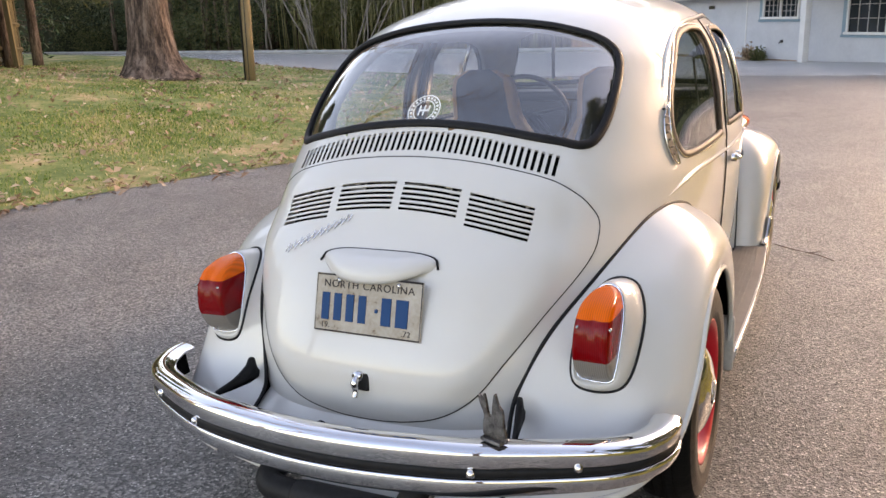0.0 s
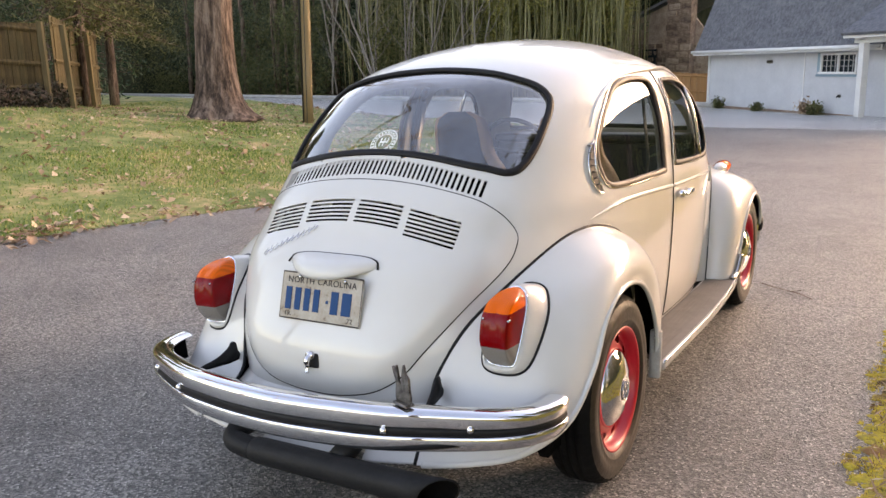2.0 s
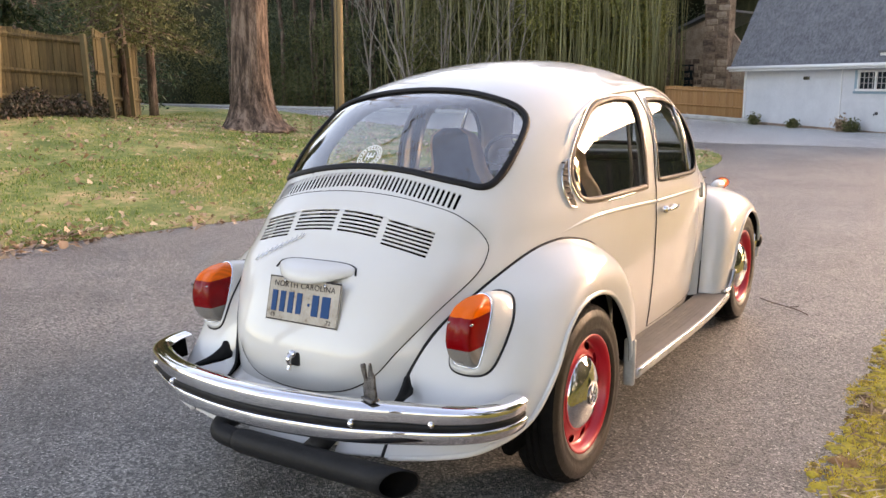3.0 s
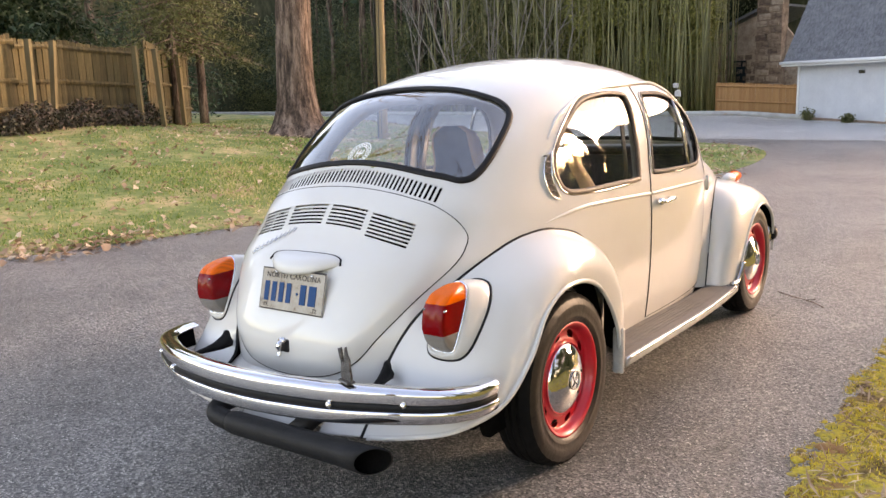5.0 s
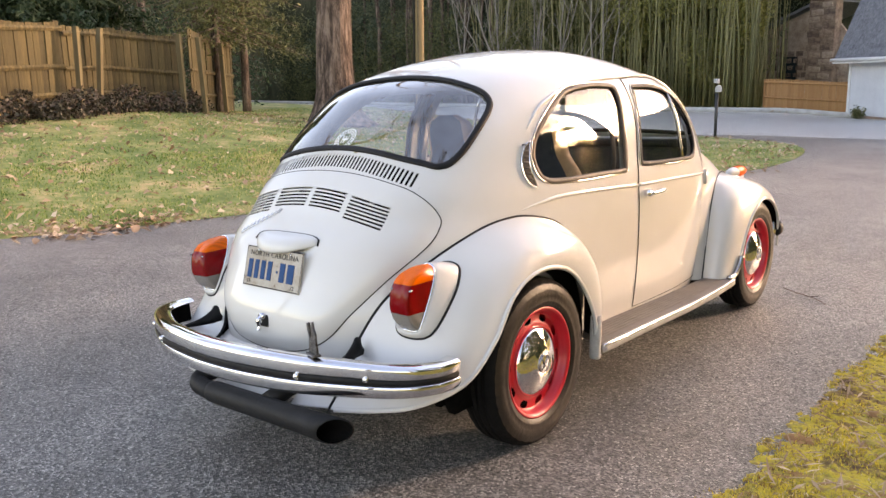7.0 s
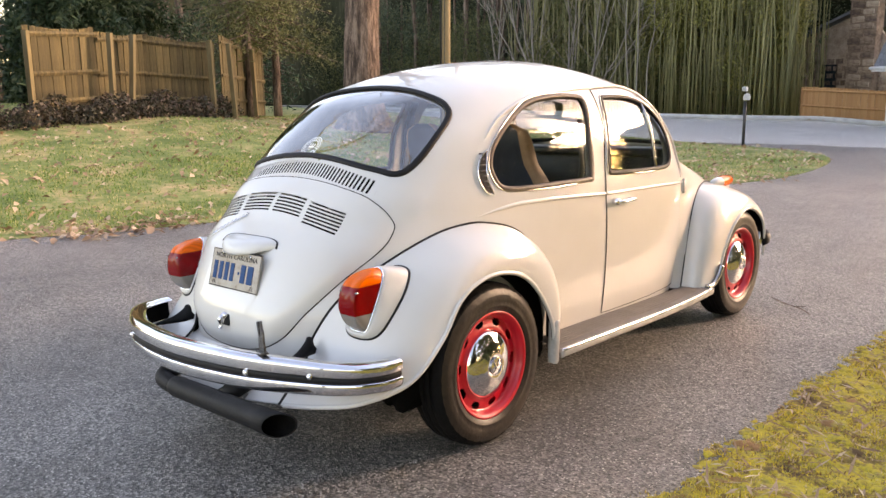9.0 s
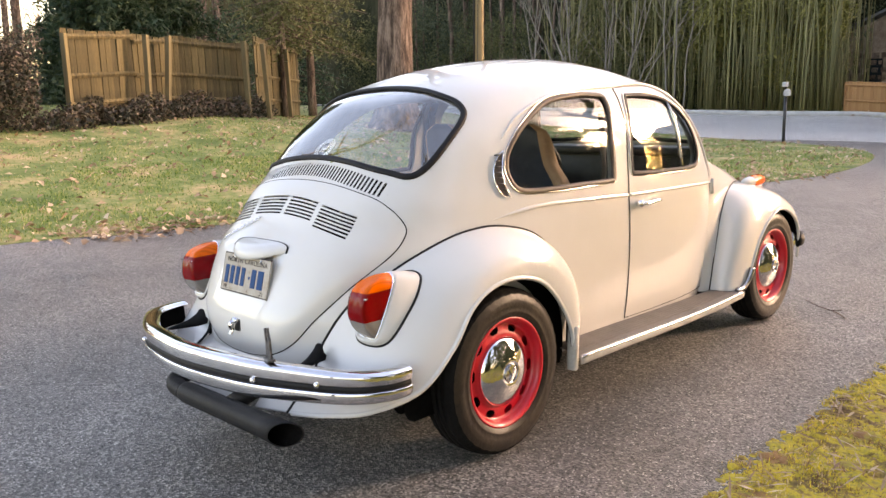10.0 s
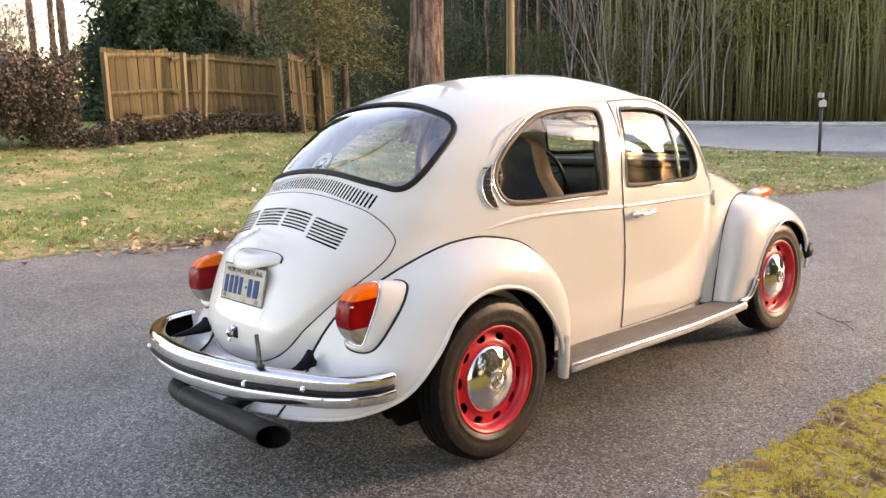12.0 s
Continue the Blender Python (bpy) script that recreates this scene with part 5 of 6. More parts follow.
    plain("window_seal", tube(rim, 0.014, 8, True, 0.6, [shell_normal(p) for p in rim]), RUBBER, front)
    # round sticker inside the back window: ring, bars of its writing, shift pattern
    sticker_at, white = (-0.012, 1.145), material("sticker_white", (0.75, 0.77, 0.76), 0.5)
    def flat_ring(r0, r1, a0=0.0, a1=2 * math.pi, n=40):
        verts, faces = [], []
        for k in range(n + 1):
            a = a0 + (a1 - a0) * k / n
            for r in (r0, r1):
                verts.append(on_back(sticker_at[0] + r * math.cos(a), sticker_at[1] + 0.78 * r * math.sin(a), -0.0015))
        faces = [(2 * k, 2 * k + 1, 2 * k + 3, 2 * k + 2) for k in range(n)]
        return verts, faces
    bits = [flat_ring(0.030, 0.033), flat_ring(0.046, 0.0495)] + [flat_ring(0.036, 0.043, a, a + 0.16, 3) for a in np.arange(0, 2 * math.pi, 0.30)]
    for x0, z0, x1, z1 in ((-0.014, -0.013, -0.014, 0.013), (0.0, -0.013, 0.0, 0.013), (0.014, -0.002, 0.014, 0.013), (-0.014, 0.0, 0.014, 0.0)):
        w = 0.0022
        d = (w, 0) if x0 == x1 else (0, w)
        q = [on_back(sticker_at[0] + x, sticker_at[1] + z, -0.0015) for x, z in ((x0 - d[0], z0 - d[1]), (x1 - d[0], z1 - d[1]), (x1 + d[0], z1 + d[1]), (x0 + d[0], z0 + d[1]))]
        bits.append((q, [(0, 1, 2, 3)]))
    plain("sticker", joined(*bits), white, back, "round white window sticker with a gear pattern")
    for s in (1, -1):
        glass = with_normals("quarter_window", side_patch(QUARTER, -0.006), GLASS, car, "rounded rear side window glass", s, True)
        rim = [on_side(y, z, 0.0) for y, z in QUARTER]
        ups = [shell_normal(p) for p in rim]
        plain("window_seal", tube(rim, 0.013, 8, True, 0.6, ups), BROWN_SEAL, glass, side=s)
        grown = np.array(QUARTER) + 0.012 * (np.array(QUARTER) - np.array(QUARTER).mean(0)) / np.linalg.norm(np.array(QUARTER) - np.array(QUARTER).mean(0), axis=1)[:, None]
        rim = [on_side(y, z, 0.003) for y, z in grown]
        plain("trim_strip", tube(rim, 0.0045, 6, True, 0.7, ups), CHROME_WORN, glass, "dull trim strip", s)
        # crescent air vent behind it
        outer = rounded([(0.180, 1.118), (0.142, 1.092), (0.116, 1.05), (0.110, 1.0), (0.132, 0.953), (0.168, 0.940)], 5, False)
        inner = [np.array(p) for p in rounded([(0.180, 1.118), (0.166, 1.085), (0.154, 1.04), (0.153, 1.01), (0.156, 0.985), (0.168, 0.940)], 5, False)]
        count = len(outer)
        strip = [on_side(*(p + (q - p) * k / 3), 0.006) for p, q in zip(outer, inner) for k in range(4)]
        vent = plain("air_vent", (strip, [(4 * i + k, 4 * i + k + 1, 4 * i + k + 5, 4 * i + k + 4) for i in range(count - 1) for k in range(3)]), RUBBER, car, "black crescent air vent with bright rim", s)
        rim = [on_side(y, z, 0.006) for y, z in outer + inner[-2:0:-1]]
        plain("rim", tube(rim, 0.0032, 6, True), CHROME, vent, side=s)
        plain("rib", joined(*[tube([on_side(0.120 + 0.014 * abs(k - 3) / 3, 0.972 + 0.022 * k, 0.007), on_side(0.148 + 0.010 * abs(k - 3) / 3, 0.972 + 0.022 * k, 0.007)], 0.003, 5) for k in range(7)]), BLACK_METAL, vent, side=s)
    return body


def build_door(car, s):
    door = with_normals("door", side_patch(DOOR, 0.003, 0.025, DOOR_WINDOW), PAINT, car, "closed white car door", s)
    rim = [on_side(y, z, 0.0025) for y, z in DOOR]
    plain("door_gap", tube(rim, 0.0018, 6, True), UNDERSEAL_AND_SHADE, door, side=s)
    glass = with_normals("door_window", side_patch(DOOR_WINDOW, -0.004), GLASS, door, "door window glass", s)
    rim = [on_side(y, z, 0.004) for y, z in DOOR_WINDOW]
    ups = [shell_normal(p) for p in rim]
    plain("window_seal", tube(rim, 0.012, 8, True, 0.6, ups), RUBBER, door, side=s)
    grown = DOOR_WINDOW + 0.011 * (DOOR_WINDOW - DOOR_WINDOW.mean(0)) / np.linalg.norm(DOOR_WINDOW - DOOR_WINDOW.mean(0), axis=1)[:, None]
    plain("trim_strip", tube([on_side(y, z, 0.006) for y, z in grown], 0.0045, 6, True, 0.7, ups), CHROME_WORN, door, side=s)
    plain("vent_window_bar", tube([on_side(1.462 - 0.02 * k / 6, 0.945 + 0.325 * k / 6, 0.002) for k in range(7)], 0.009, 8), CHROME_WORN, door, side=s)
    crease = [on_side(y, z, 0.002) for y, z in rounded([(0.968, 0.866), (1.2, 0.860), (1.5, 0.852), (1.83, 0.838)], 8, False)]
    plain("waist_crease", tube(crease, 0.008, 8), PAINT, door, side=s)
    # handle: bar on two feet with a round lock
    y0, z0 = 1.075, 0.822
    bar = [on_side(y, z0, d) for y, d in ((y0 - 0.045, 0.012), (y0 - 0.04, 0.034), (y0 - 0.02, 0.042), (y0 + 0.05, 0.042), (y0 + 0.10, 0.036), (y0 + 0.115, 0.028))]
    handle = plain("handle", joined(tube(rounded(bar, 5, False), 0.0095, 8, False, 0.75), tube([on_side(y0 - 0.045, z0, -0.004), on_side(y0 - 0.045, z0, 0.035)], 0.016, 12), tube([on_side(y0 + 0.085, z0, -0.004), on_side(y0 + 0.085, z0, 0.034)], 0.008, 8)), CHROME, door, "chrome door handle", s)
    dish = [on_side(y0 + 0.03 + 0.042 * math.cos(a), z0 + 0.034 * math.sin(a), 0.0045) for a in np.linspace(0, 2 * math.pi, 25)[:-1]]
    plain("finger_dish", (dish, [tuple(range(24))]), PAINT, handle, side=s)
    for z in (0.815, 0.33):
        p = on_side(1.85, z, 0.006)
        plain("hinge", joined(moved(box(0.022, 0.05, 0.062, 0.006), Matrix.Translation(p)), tube([p + Vector((0.012, 0, -0.04)), p + Vector((0.012, 0, 0.04))], 0.009, 8)), PAINT, door, side=s)


def lid_depth(x, z):
    """How far the engine lid stands proud of the shell: rolled rims, fuller towards its foot."""
    q = np.array([x, z])
    edge = float(np.sqrt(((LID - q) ** 2).sum(1)).min())
    t = min(edge / 0.075, 1.0)
    t = math.sin(t * math.pi / 2)
    foot = min(max((0.84 - z) / 0.28, 0.0), 1.0)
    foot = foot * foot * (3 - 2 * foot)
    return 0.003 + t * (0.006 + 0.015 * foot)


def build_lid(car):
    holes, marks_x, marks_v = [], [], []
    for a, b, rows, high in ((0.012, 0.180, 6, 0.968), (0.205, 0.366, 7, 0.966)):
        for s in (1, -1):
            x0, x1 = sorted((s * a, s * b))
            marks_x += [x0, x1]
            for k in range(rows):
                v = high - 0.0115 * k
                holes.append((x0, x1, v - 0.0066, v))
                marks_v += [v, v - 0.0066]
    xs, vs = lines(-0.53, 0.53, 0.014, marks_x), lines(0.36, 1.06, 0.014, marks_v)
    bit = back_patch(xs, vs, lid_depth, holes)
    v, f = trimmed(*bit, lambda c: not within(LID, c[0], c[2]), [on_back(x, z, 0.003) for x, z in dense(LID)], 0.05)
    lid = plain("engine_lid", (v, f), PAINT, car, "white engine lid with four louvre banks")
    rim = [on_back(x, z, 0.001) for x, z in LID]
    plain("lid_gap", tube(rim, 0.0028, 6, True), UNDERSEAL_AND_SHADE, lid)
    # sheet added behind the louvres, near black in place of the shade inside
    plain("louvre_shade_sheet", back_patch(lines(-0.39, 0.39, 0.03), lines(0.87, 0.985, 0.02), -0.03), UNDERSEAL_AND_SHADE, lid)
    for x0, x1, v0, v1 in holes:
        put("louvre_lip", mesh("louvre_lip", *tube([on_back(x0 + (x1 - x0) * k / 6, v1 - DROOP * (x0 + (x1 - x0) * k / 6) ** 2, lid_depth(x0 + (x1 - x0) * k / 6, v1 - DROOP * (x0 + (x1 - x0) * k / 6) ** 2) + 0.0005) for k in range(7)], 0.0016, 5)), PAINT, lid)
    # slanted script, as plain strokes
    strokes = []
    for k in range(10):
        x = -0.30 + 0.0180 * k
        z = 0.792 + 0.0092 * k
        tops = [(0.000, -0.008), (0.006, 0.010), (0.011, -0.008), (0.018, 0.009)]
        strokes.append(tube([on_back(x + dx, z + dz, lid_depth(x, z) + 0.003) for dx, dz in tops], 0.0021, 5))
    plain("script_badge", joined(*strokes), CHROME, lid, "slanted chrome script badge, letters as strokes")
    # lamp hood over the plate
    verts, faces, nu, nv = [], [], 37, 11
    for j in range(nv):
        b = j / (nv - 1)
        for i in range(nu):
            a = -1 + 2 * i / (nu - 1)
            wide = (1 - abs(a) ** 4.0) ** 0.25
            x = 0.006 + 0.168 * a
            low, high = 0.790 - 0.030 * (1 - a * a), 0.793 + 0.030 * wide ** 1.4
            z = low + (high - low) * b ** 0.8
            out = (0.035 + 0.085 * (1 - abs(a) ** 2.5)) * wide * math.sqrt(max(1 - b ** 2.6, 0.0))
            p = on_back(x, high, 0.010)
            verts.append((p[0], p[1] - out, z))
    for j in range(nv - 1):
        for i in range(nu - 1):
            faces.append((j * nu + i, j * nu + i + 1, (j + 1) * nu + i + 1, (j + 1) * nu + i))
    back = len(verts)
    for i in range(nu):
        a = -1 + 2 * i / (nu - 1)
        verts.append(on_back(0.006 + 0.168 * a, 0.775, 0.0))
    faces += [(i + 1, i, back + i, back + i + 1) for i in range(nu - 1)]
    hood = plain("plate_lamp_hood", (verts, faces), PAINT, lid, "white hood of the plate lamp")
    seal = [on_back(0.006 + 0.171 * a, 0.780 + 0.030 * (max(1 - abs(a) ** 4, 0) ** 0.25) ** 1.4, 0.013) for a in np.linspace(-1, 1, 41)]
    plain("hood_gasket", tube(seal, 0.0035, 6), RUBBER, hood)
    # latch
    p = on_back(0.003, 0.527, lid_depth(0, 0.527))
    latch = plain("latch", joined(tube([p + Vector((0, 0.02, 0)), p + Vector((0, -0.016, 0.004))], 0.013, 14), tube(rounded([p + Vector((0, -0.012, 0)), p + Vector((0, -0.026, -0.008)), p + Vector((0.0, -0.022, -0.03)), p + Vector((0, -0.03, -0.046))], 5, False), [0.010] * 8 + [0.008] * 8, 8)), CHROME, lid, "chrome turn-handle latch")
    plate = moved(box(0.036, 0.012, 0.066, 0.005), Matrix.Translation(p + Vector((0.010, 0.004, -0.004))) @ pose(0, 0, 0, -16))
    plain("latch_plate", plate, RUBBER, latch)
    return lid


def lettered(words, size, gap=1.0):
    """Raised letters, centred, in the built-in font, as a mesh that stands in the x-y plane."""
    curve = bpy.data.curves.new("letters", "FONT")
    curve.body, curve.size, curve.align_x, curve.space_character = words, size, "CENTER", gap
    curve.extrude = 0.0012
    ob = bpy.data.objects.new("letters", curve)
    me = bpy.data.meshes.new_from_object(ob)
    bpy.data.objects.remove(ob)
    bpy.data.curves.remove(curve)
    return me


def build_plate(car):
    """Registration plate: its figures stand as plain bars."""
    w, h = 0.305, 0.150
    old = speckled("plate_cream", [(0.28, (0.14, 0.085, 0.05)), (0.42, (0.33, 0.29, 0.235)), (0.7, (0.42, 0.385, 0.335))], 14, 0.5, 0.2)
    blue, dark = material("plate_blue", (0.006, 0.05, 0.145), 0.6, spec=0.2), material("plate_dark", (0.03, 0.025, 0.025), 0.6, spec=0.2)
    lean = math.degrees(math.atan2(0.037, 0.138))
    m = Matrix.Translation((0.012, -0.653, 0.699)) @ pose(0, 0, 0, -lean, 1.0, 1.2)
    plate = put("licence_plate", mesh("licence_plate", *box(w, 0.004, h, 0.0015), False), old, car, "cream embossed plate with blue bars, rust specks", m)
    put("rim", mesh("rim", *tube([(w / 2 - 0.003, -0.001, h / 2 - 0.003), (-w / 2 + 0.003, 0, h / 2 - 0.003), (-w / 2 + 0.003, 0, -h / 2 + 0.003), (w / 2 - 0.003, 0, -h / 2 + 0.003)], 0.0032, 6, True)), dark, plate)
    def bars(name, rows, mat, depth=0.0045):
        for x, z, sx, sz in rows:
            put(name, mesh(name, *box(sx, depth, sz, 0.001, (x, -0.0025, z)), False), mat, plate)
    bars("figure_bar", [(-0.121 + 0.0355 * k, -0.009, 0.022, 0.070) for k in range(4)] + [(0.026, -0.009, 0.008, 0.010)] + [(0.054, -0.009, 0.027, 0.070), (0.098, -0.009, 0.034, 0.070)], blue)
    for words, x, z, size, gap in (("NORTH CAROLINA", 0.0, 0.041, 0.027, 1.12), ("19.", -0.119, -0.064, 0.020, 1.1), (".72", 0.112, -0.064, 0.020, 1.1)):
        put("lettering", lettered(words, size, gap), dark, plate, words.strip(".").lower() + " in dark raised letters", pose(x, -0.0022, z, 90))
    for x in (-0.085, 0.085):
        put("bolt", mesh("bolt", *lathe([(-0.003, 0.0), (-0.003, 0.006), (0.0, 0.007)], 10)), CHROME_WORN, plate, m=pose(x, -0.003, 0.060, 0, 0, 90))


def bezier(a, b, c, d, t):
    s = 1 - t
    return a * (s * s * s) + b * (3 * s * s * t) + c * (3 * s * t * t) + d * (t * t * t)


def fender_sheet(root, crown, lip, rows=44, cols=22, inset=0.0):
    """A sheet from the line where the fender meets the body, over its crown, down to its lip."""
    r, c, l = (rounded(q, 12, False) for q in (root, crown, lip))
    verts, faces, n = [], [], len(r)
    for i in range(n):
        a, k, e = Vector(r[i]), Vector(c[i]), Vector(l[i])
        # the crown point is passed half way
        b1 = a + (k - a) * 1.0 + (k - e) * 0.30
        b2 = e + (k - e) * 1.0 + (k - a) * 0.30
        for j in range(cols):
            verts.append(bezier(a, b1, b2, e, j / (cols - 1)))
    for i in range(n - 1):
        for j in range(cols - 1):
            faces.append((i * cols + j, (i + 1) * cols + j, (i + 1) * cols + j + 1, i * cols + j + 1))
    return verts, faces, r, l


REAR_ROOT = [(0.41, -0.78, 0.288), (0.372, -0.63, 0.39), (0.383, -0.583, 0.493), (0.44, -0.50, 0.62), (0.52, -0.335, 0.735), (0.575, -0.15, 0.812), (0.605, -0.02, 0.838), (0.63, 0.11, 0.835), (0.65, 0.285, 0.785), (0.655, 0.42, 0.67), (0.65, 0.505, 0.50), (0.635, 0.53, 0.25)]
REAR_CROWN = [(0.42, -0.778, 0.288), (0.50, -0.655, 0.355), (0.59, -0.56, 0.445), (0.655, -0.45, 0.555), (0.70, -0.315, 0.655), (0.73, -0.16, 0.73), (0.745, -0.03, 0.757), (0.755, 0.11, 0.750), (0.760, 0.272, 0.71), (0.763, 0.395, 0.60), (0.76, 0.45, 0.45), (0.745, 0.455, 0.25)]
REAR_LIP = [(0.43, -0.775, 0.288), (0.56, -0.722, 0.296), (0.675, -0.628, 0.308), (0.745, -0.46, 0.352), (0.772, -0.325, 0.47), (0.775, -0.22, 0.597), (0.775, -0.10, 0.655), (0.775, 0.05, 0.66), (0.775, 0.19, 0.612), (0.775, 0.30, 0.505), (0.772, 0.37, 0.385), (0.762, 0.40, 0.25)]
FRONT_ROOT = [(0.618, 1.855, 0.24), (0.615, 1.90, 0.40), (0.605, 1.97, 0.58), (0.592, 2.045, 0.695), (0.565, 2.16, 0.765), (0.51, 2.36, 0.785), (0.465, 2.58, 0.75), (0.425, 2.80, 0.66), (0.40, 2.98, 0.52), (0.40, 3.03, 0.40)]
FRONT_CROWN = [(0.71, 1.885, 0.24), (0.715, 1.94, 0.40), (0.72, 2.0, 0.53), (0.715, 2.09, 0.635), (0.70, 2.21, 0.70), (0.69, 2.38, 0.728), (0.68, 2.57, 0.70), (0.66, 2.78, 0.60), (0.64, 2.93, 0.46), (0.64, 2.95, 0.36)]
FRONT_LIP = [(0.735, 2.03, 0.235), (0.742, 2.09, 0.33), (0.748, 2.13, 0.42), (0.752, 2.19, 0.51), (0.755, 2.28, 0.585), (0.755, 2.41, 0.632), (0.755, 2.55, 0.605), (0.75, 2.68, 0.52), (0.745, 2.73, 0.40), (0.735, 2.74, 0.30)]


def build_fender(car, root, crown, lip, name, label, s):
    v, f, r, l = fender_sheet(root, crown, lip)
    fender = plain(name, (v, f), PAINT, car, label, s)
    plain("fender_beading", tube(r, 0.0055, 6), RUBBER, fender, "black beading along the seam", s)
    plain("rolled_lip", tube(l, 0.009, 8), PAINT, fender, side=s)
    hub = np.array([0.0, 0.0 if r[0][1] < 1 else 2.4, 0.31])
    cols = 22
    inner = []
    for i in range(len(r)):
        for j in range(cols):
            p = Vector(v[i * cols + j])
            inner.append(p + (Vector((0.62, hub[1], 0.35)) - p).normalized() * 0.012)
    plain("fender_inside", (inner, [tuple(reversed(q)) for q in f]), UNDERSEAL_AND_SHADE, fender, side=s)
    return fender, v, f


def build_tail_lamp(car, s, fender_bit):
    """A tall lamp of amber, red and clear lenses that stands out of a white housing."""
    foot, top = Vector((0.566, -0.533, 0.527)), Vector((0.578, -0.430, 0.742))
    up = (top - foot).normalized()
    across = Vector((1.0, -0.04, -0.03))
    across = (across - across.dot(up) * up).normalized()
    out = across.cross(up)
    if out.y > 0:
        out = -out
    mid = (foot + top) / 2
    outline = rounded([(0.0, 0.120), (0.033, 0.104), (0.050, 0.055), (0.054, -0.02), (0.053, -0.088), (0.044, -0.114), (0.0, -0.119), (-0.044, -0.114), (-0.053, -0.088), (-0.054, -0.02), (-0.050, 0.055), (-0.033, 0.104)], 6)
    base = rounded([(0.004, 0.158), (0.048, 0.142), (0.080, 0.07), (0.088, -0.02), (0.081, -0.105), (0.056, -0.146), (0.0, -0.160), (-0.050, -0.150), (-0.068, -0.105), (-0.070, -0.02), (-0.060, 0.075), (-0.036, 0.136)], 6)
    outline, base = [(q[0] * 0.86 - 0.004, q[1] * 0.98 - 0.003) for q in outline], [(q[0] * 0.90 - 0.004, q[1] * 0.93 + 0.004) for q in base]
    n = len(outline)
    stand = spline([-0.12, -0.09, -0.06, 0.0, 0.04, 0.08, 0.12], [0.024, 0.062, 0.088, 0.104, 0.094, 0.058, 0.006])

    def at(u, v, d):
        return mid + across * u + up * v + out * d

    def loft(rings, cap):
        verts = [p for q in rings for p in q]
        faces = [(i * n + k, i * n + (k + 1) % n, (i + 1) * n + (k + 1) % n, (i + 1) * n + k) for i in range(len(rings) - 1) for k in range(n)]
        if cap:
            verts.append(sum(rings[-1], Vector()) / n)
            faces += [((len(rings) - 1) * n + k, (len(rings) - 1) * n + (k + 1) % n, len(verts) - 1) for k in range(n)]
        return verts, faces

    from mathutils.bvhtree import BVHTree
    tree = BVHTree.FromPolygons([tuple(p) for p in fender_bit[0]], fender_bit[1])
    seam = []
    for u, v in base:
        hit = tree.ray_cast(at(u, v, 0.12), -out, 0.5)
        seam.append(hit[0] if hit[0] else at(u, v, -0.06))
    rim = [at(u * 1.06, v * 1.04, -0.002) for u, v in outline]
    rings = [[p - out * 0.02 for p in seam], [p + out * 0.004 for p in seam]]
    for t in (0.3, 0.6, 0.85):
        rings.append([p + (q - p) * t + out * 0.012 * math.sin(math.pi * t) for p, q in zip(seam, rim)])
    rings += [rim, [at(u * 0.98, v * 0.98, -0.004) for u, v in outline]]
    housing = plain("tail_lamp", loft(rings, True), PAINT, car, "white tail lamp housing with tall lens", s)
    plain("lamp_rim", tube([at(u * 1.035, v * 1.02, 0.0) for u, v in outline], 0.0035, 6, True), CHROME, housing, side=s)
    plain("lamp_gasket", tube(seam, 0.0055, 6, True), RUBBER, housing, "black rubber gasket", s)
    sizes = [(1.0, 0.0), (0.99, 0.35), (0.975, 0.65), (0.955, 0.84), (0.92, 0.94), (0.86, 0.985), (0.6, 1.01), (0.3, 1.02)]
    verts, faces = loft([[at(u * k, v * k, d * stand(v * k)) for u, v in outline] for k, d in sizes], True)
    for name, lo, hi, label in (("amber_lens", 0.692, 0.9, "ribbed amber turn lens"), ("red_lens", 0.592, 0.692, "dark red brake lens"), ("clear_lens", 0.3, 0.592, "clear reversing lens")):
        bm = bmesh.new()
        vs = [bm.verts.new(p) for p in verts]
        for q in faces:
            bm.faces.new([vs[i] for i in q])
        for level, sign in ((lo, -1), (hi, 1)):
            geom = bm.verts[:] + bm.edges[:] + bm.faces[:]
            bmesh.ops.bisect_plane(bm, geom=geom, plane_co=(0, 0, level), plane_no=(0, 0, sign), clear_outer=True)
        bm.verts.index_update()
        bit = [tuple(q.co) for q in bm.verts], [tuple(q.index for q in face.verts) for face in bm.faces]
        bm.free()
        plain(name, bit, LENSES[name], housing, label, s)
    for x, z in ((0.533, 0.676), (0.612, 0.676), (0.566, 0.549)):
        y = -0.578 if z > 0.6 else -0.557
        plain("lens_screw", tube([(x, y + 0.012, z), (x, y - 0.002, z)], 0.0036, 8), CHROME_WORN, housing, side=s)


def lens_material(name, colour, rough=0.1):
    m = material(name, colour, 0.15, coat=0.0, spec=0.2)
    v = coords(m)
    w = node(m, "ShaderNodeTexWave", Scale=60.0, Distortion=0.0)
    link(m, v, w.inputs["Vector"])
    colored(m, mix_color(m, w.outputs["Fac"], tuple(c * 0.75 for c in colour), colour))
    bump(m, w.outputs["Fac"], 0.15, 0.002)
    return m


LENSES = {"amber_lens": lens_material("amber_lens", (0.80, 0.125, 0.004)), "red_lens": lens_material("red_lens", (0.20, 0.002, 0.003)), "clear_lens": lens_material("clear_lens", (0.22, 0.20, 0.18))}

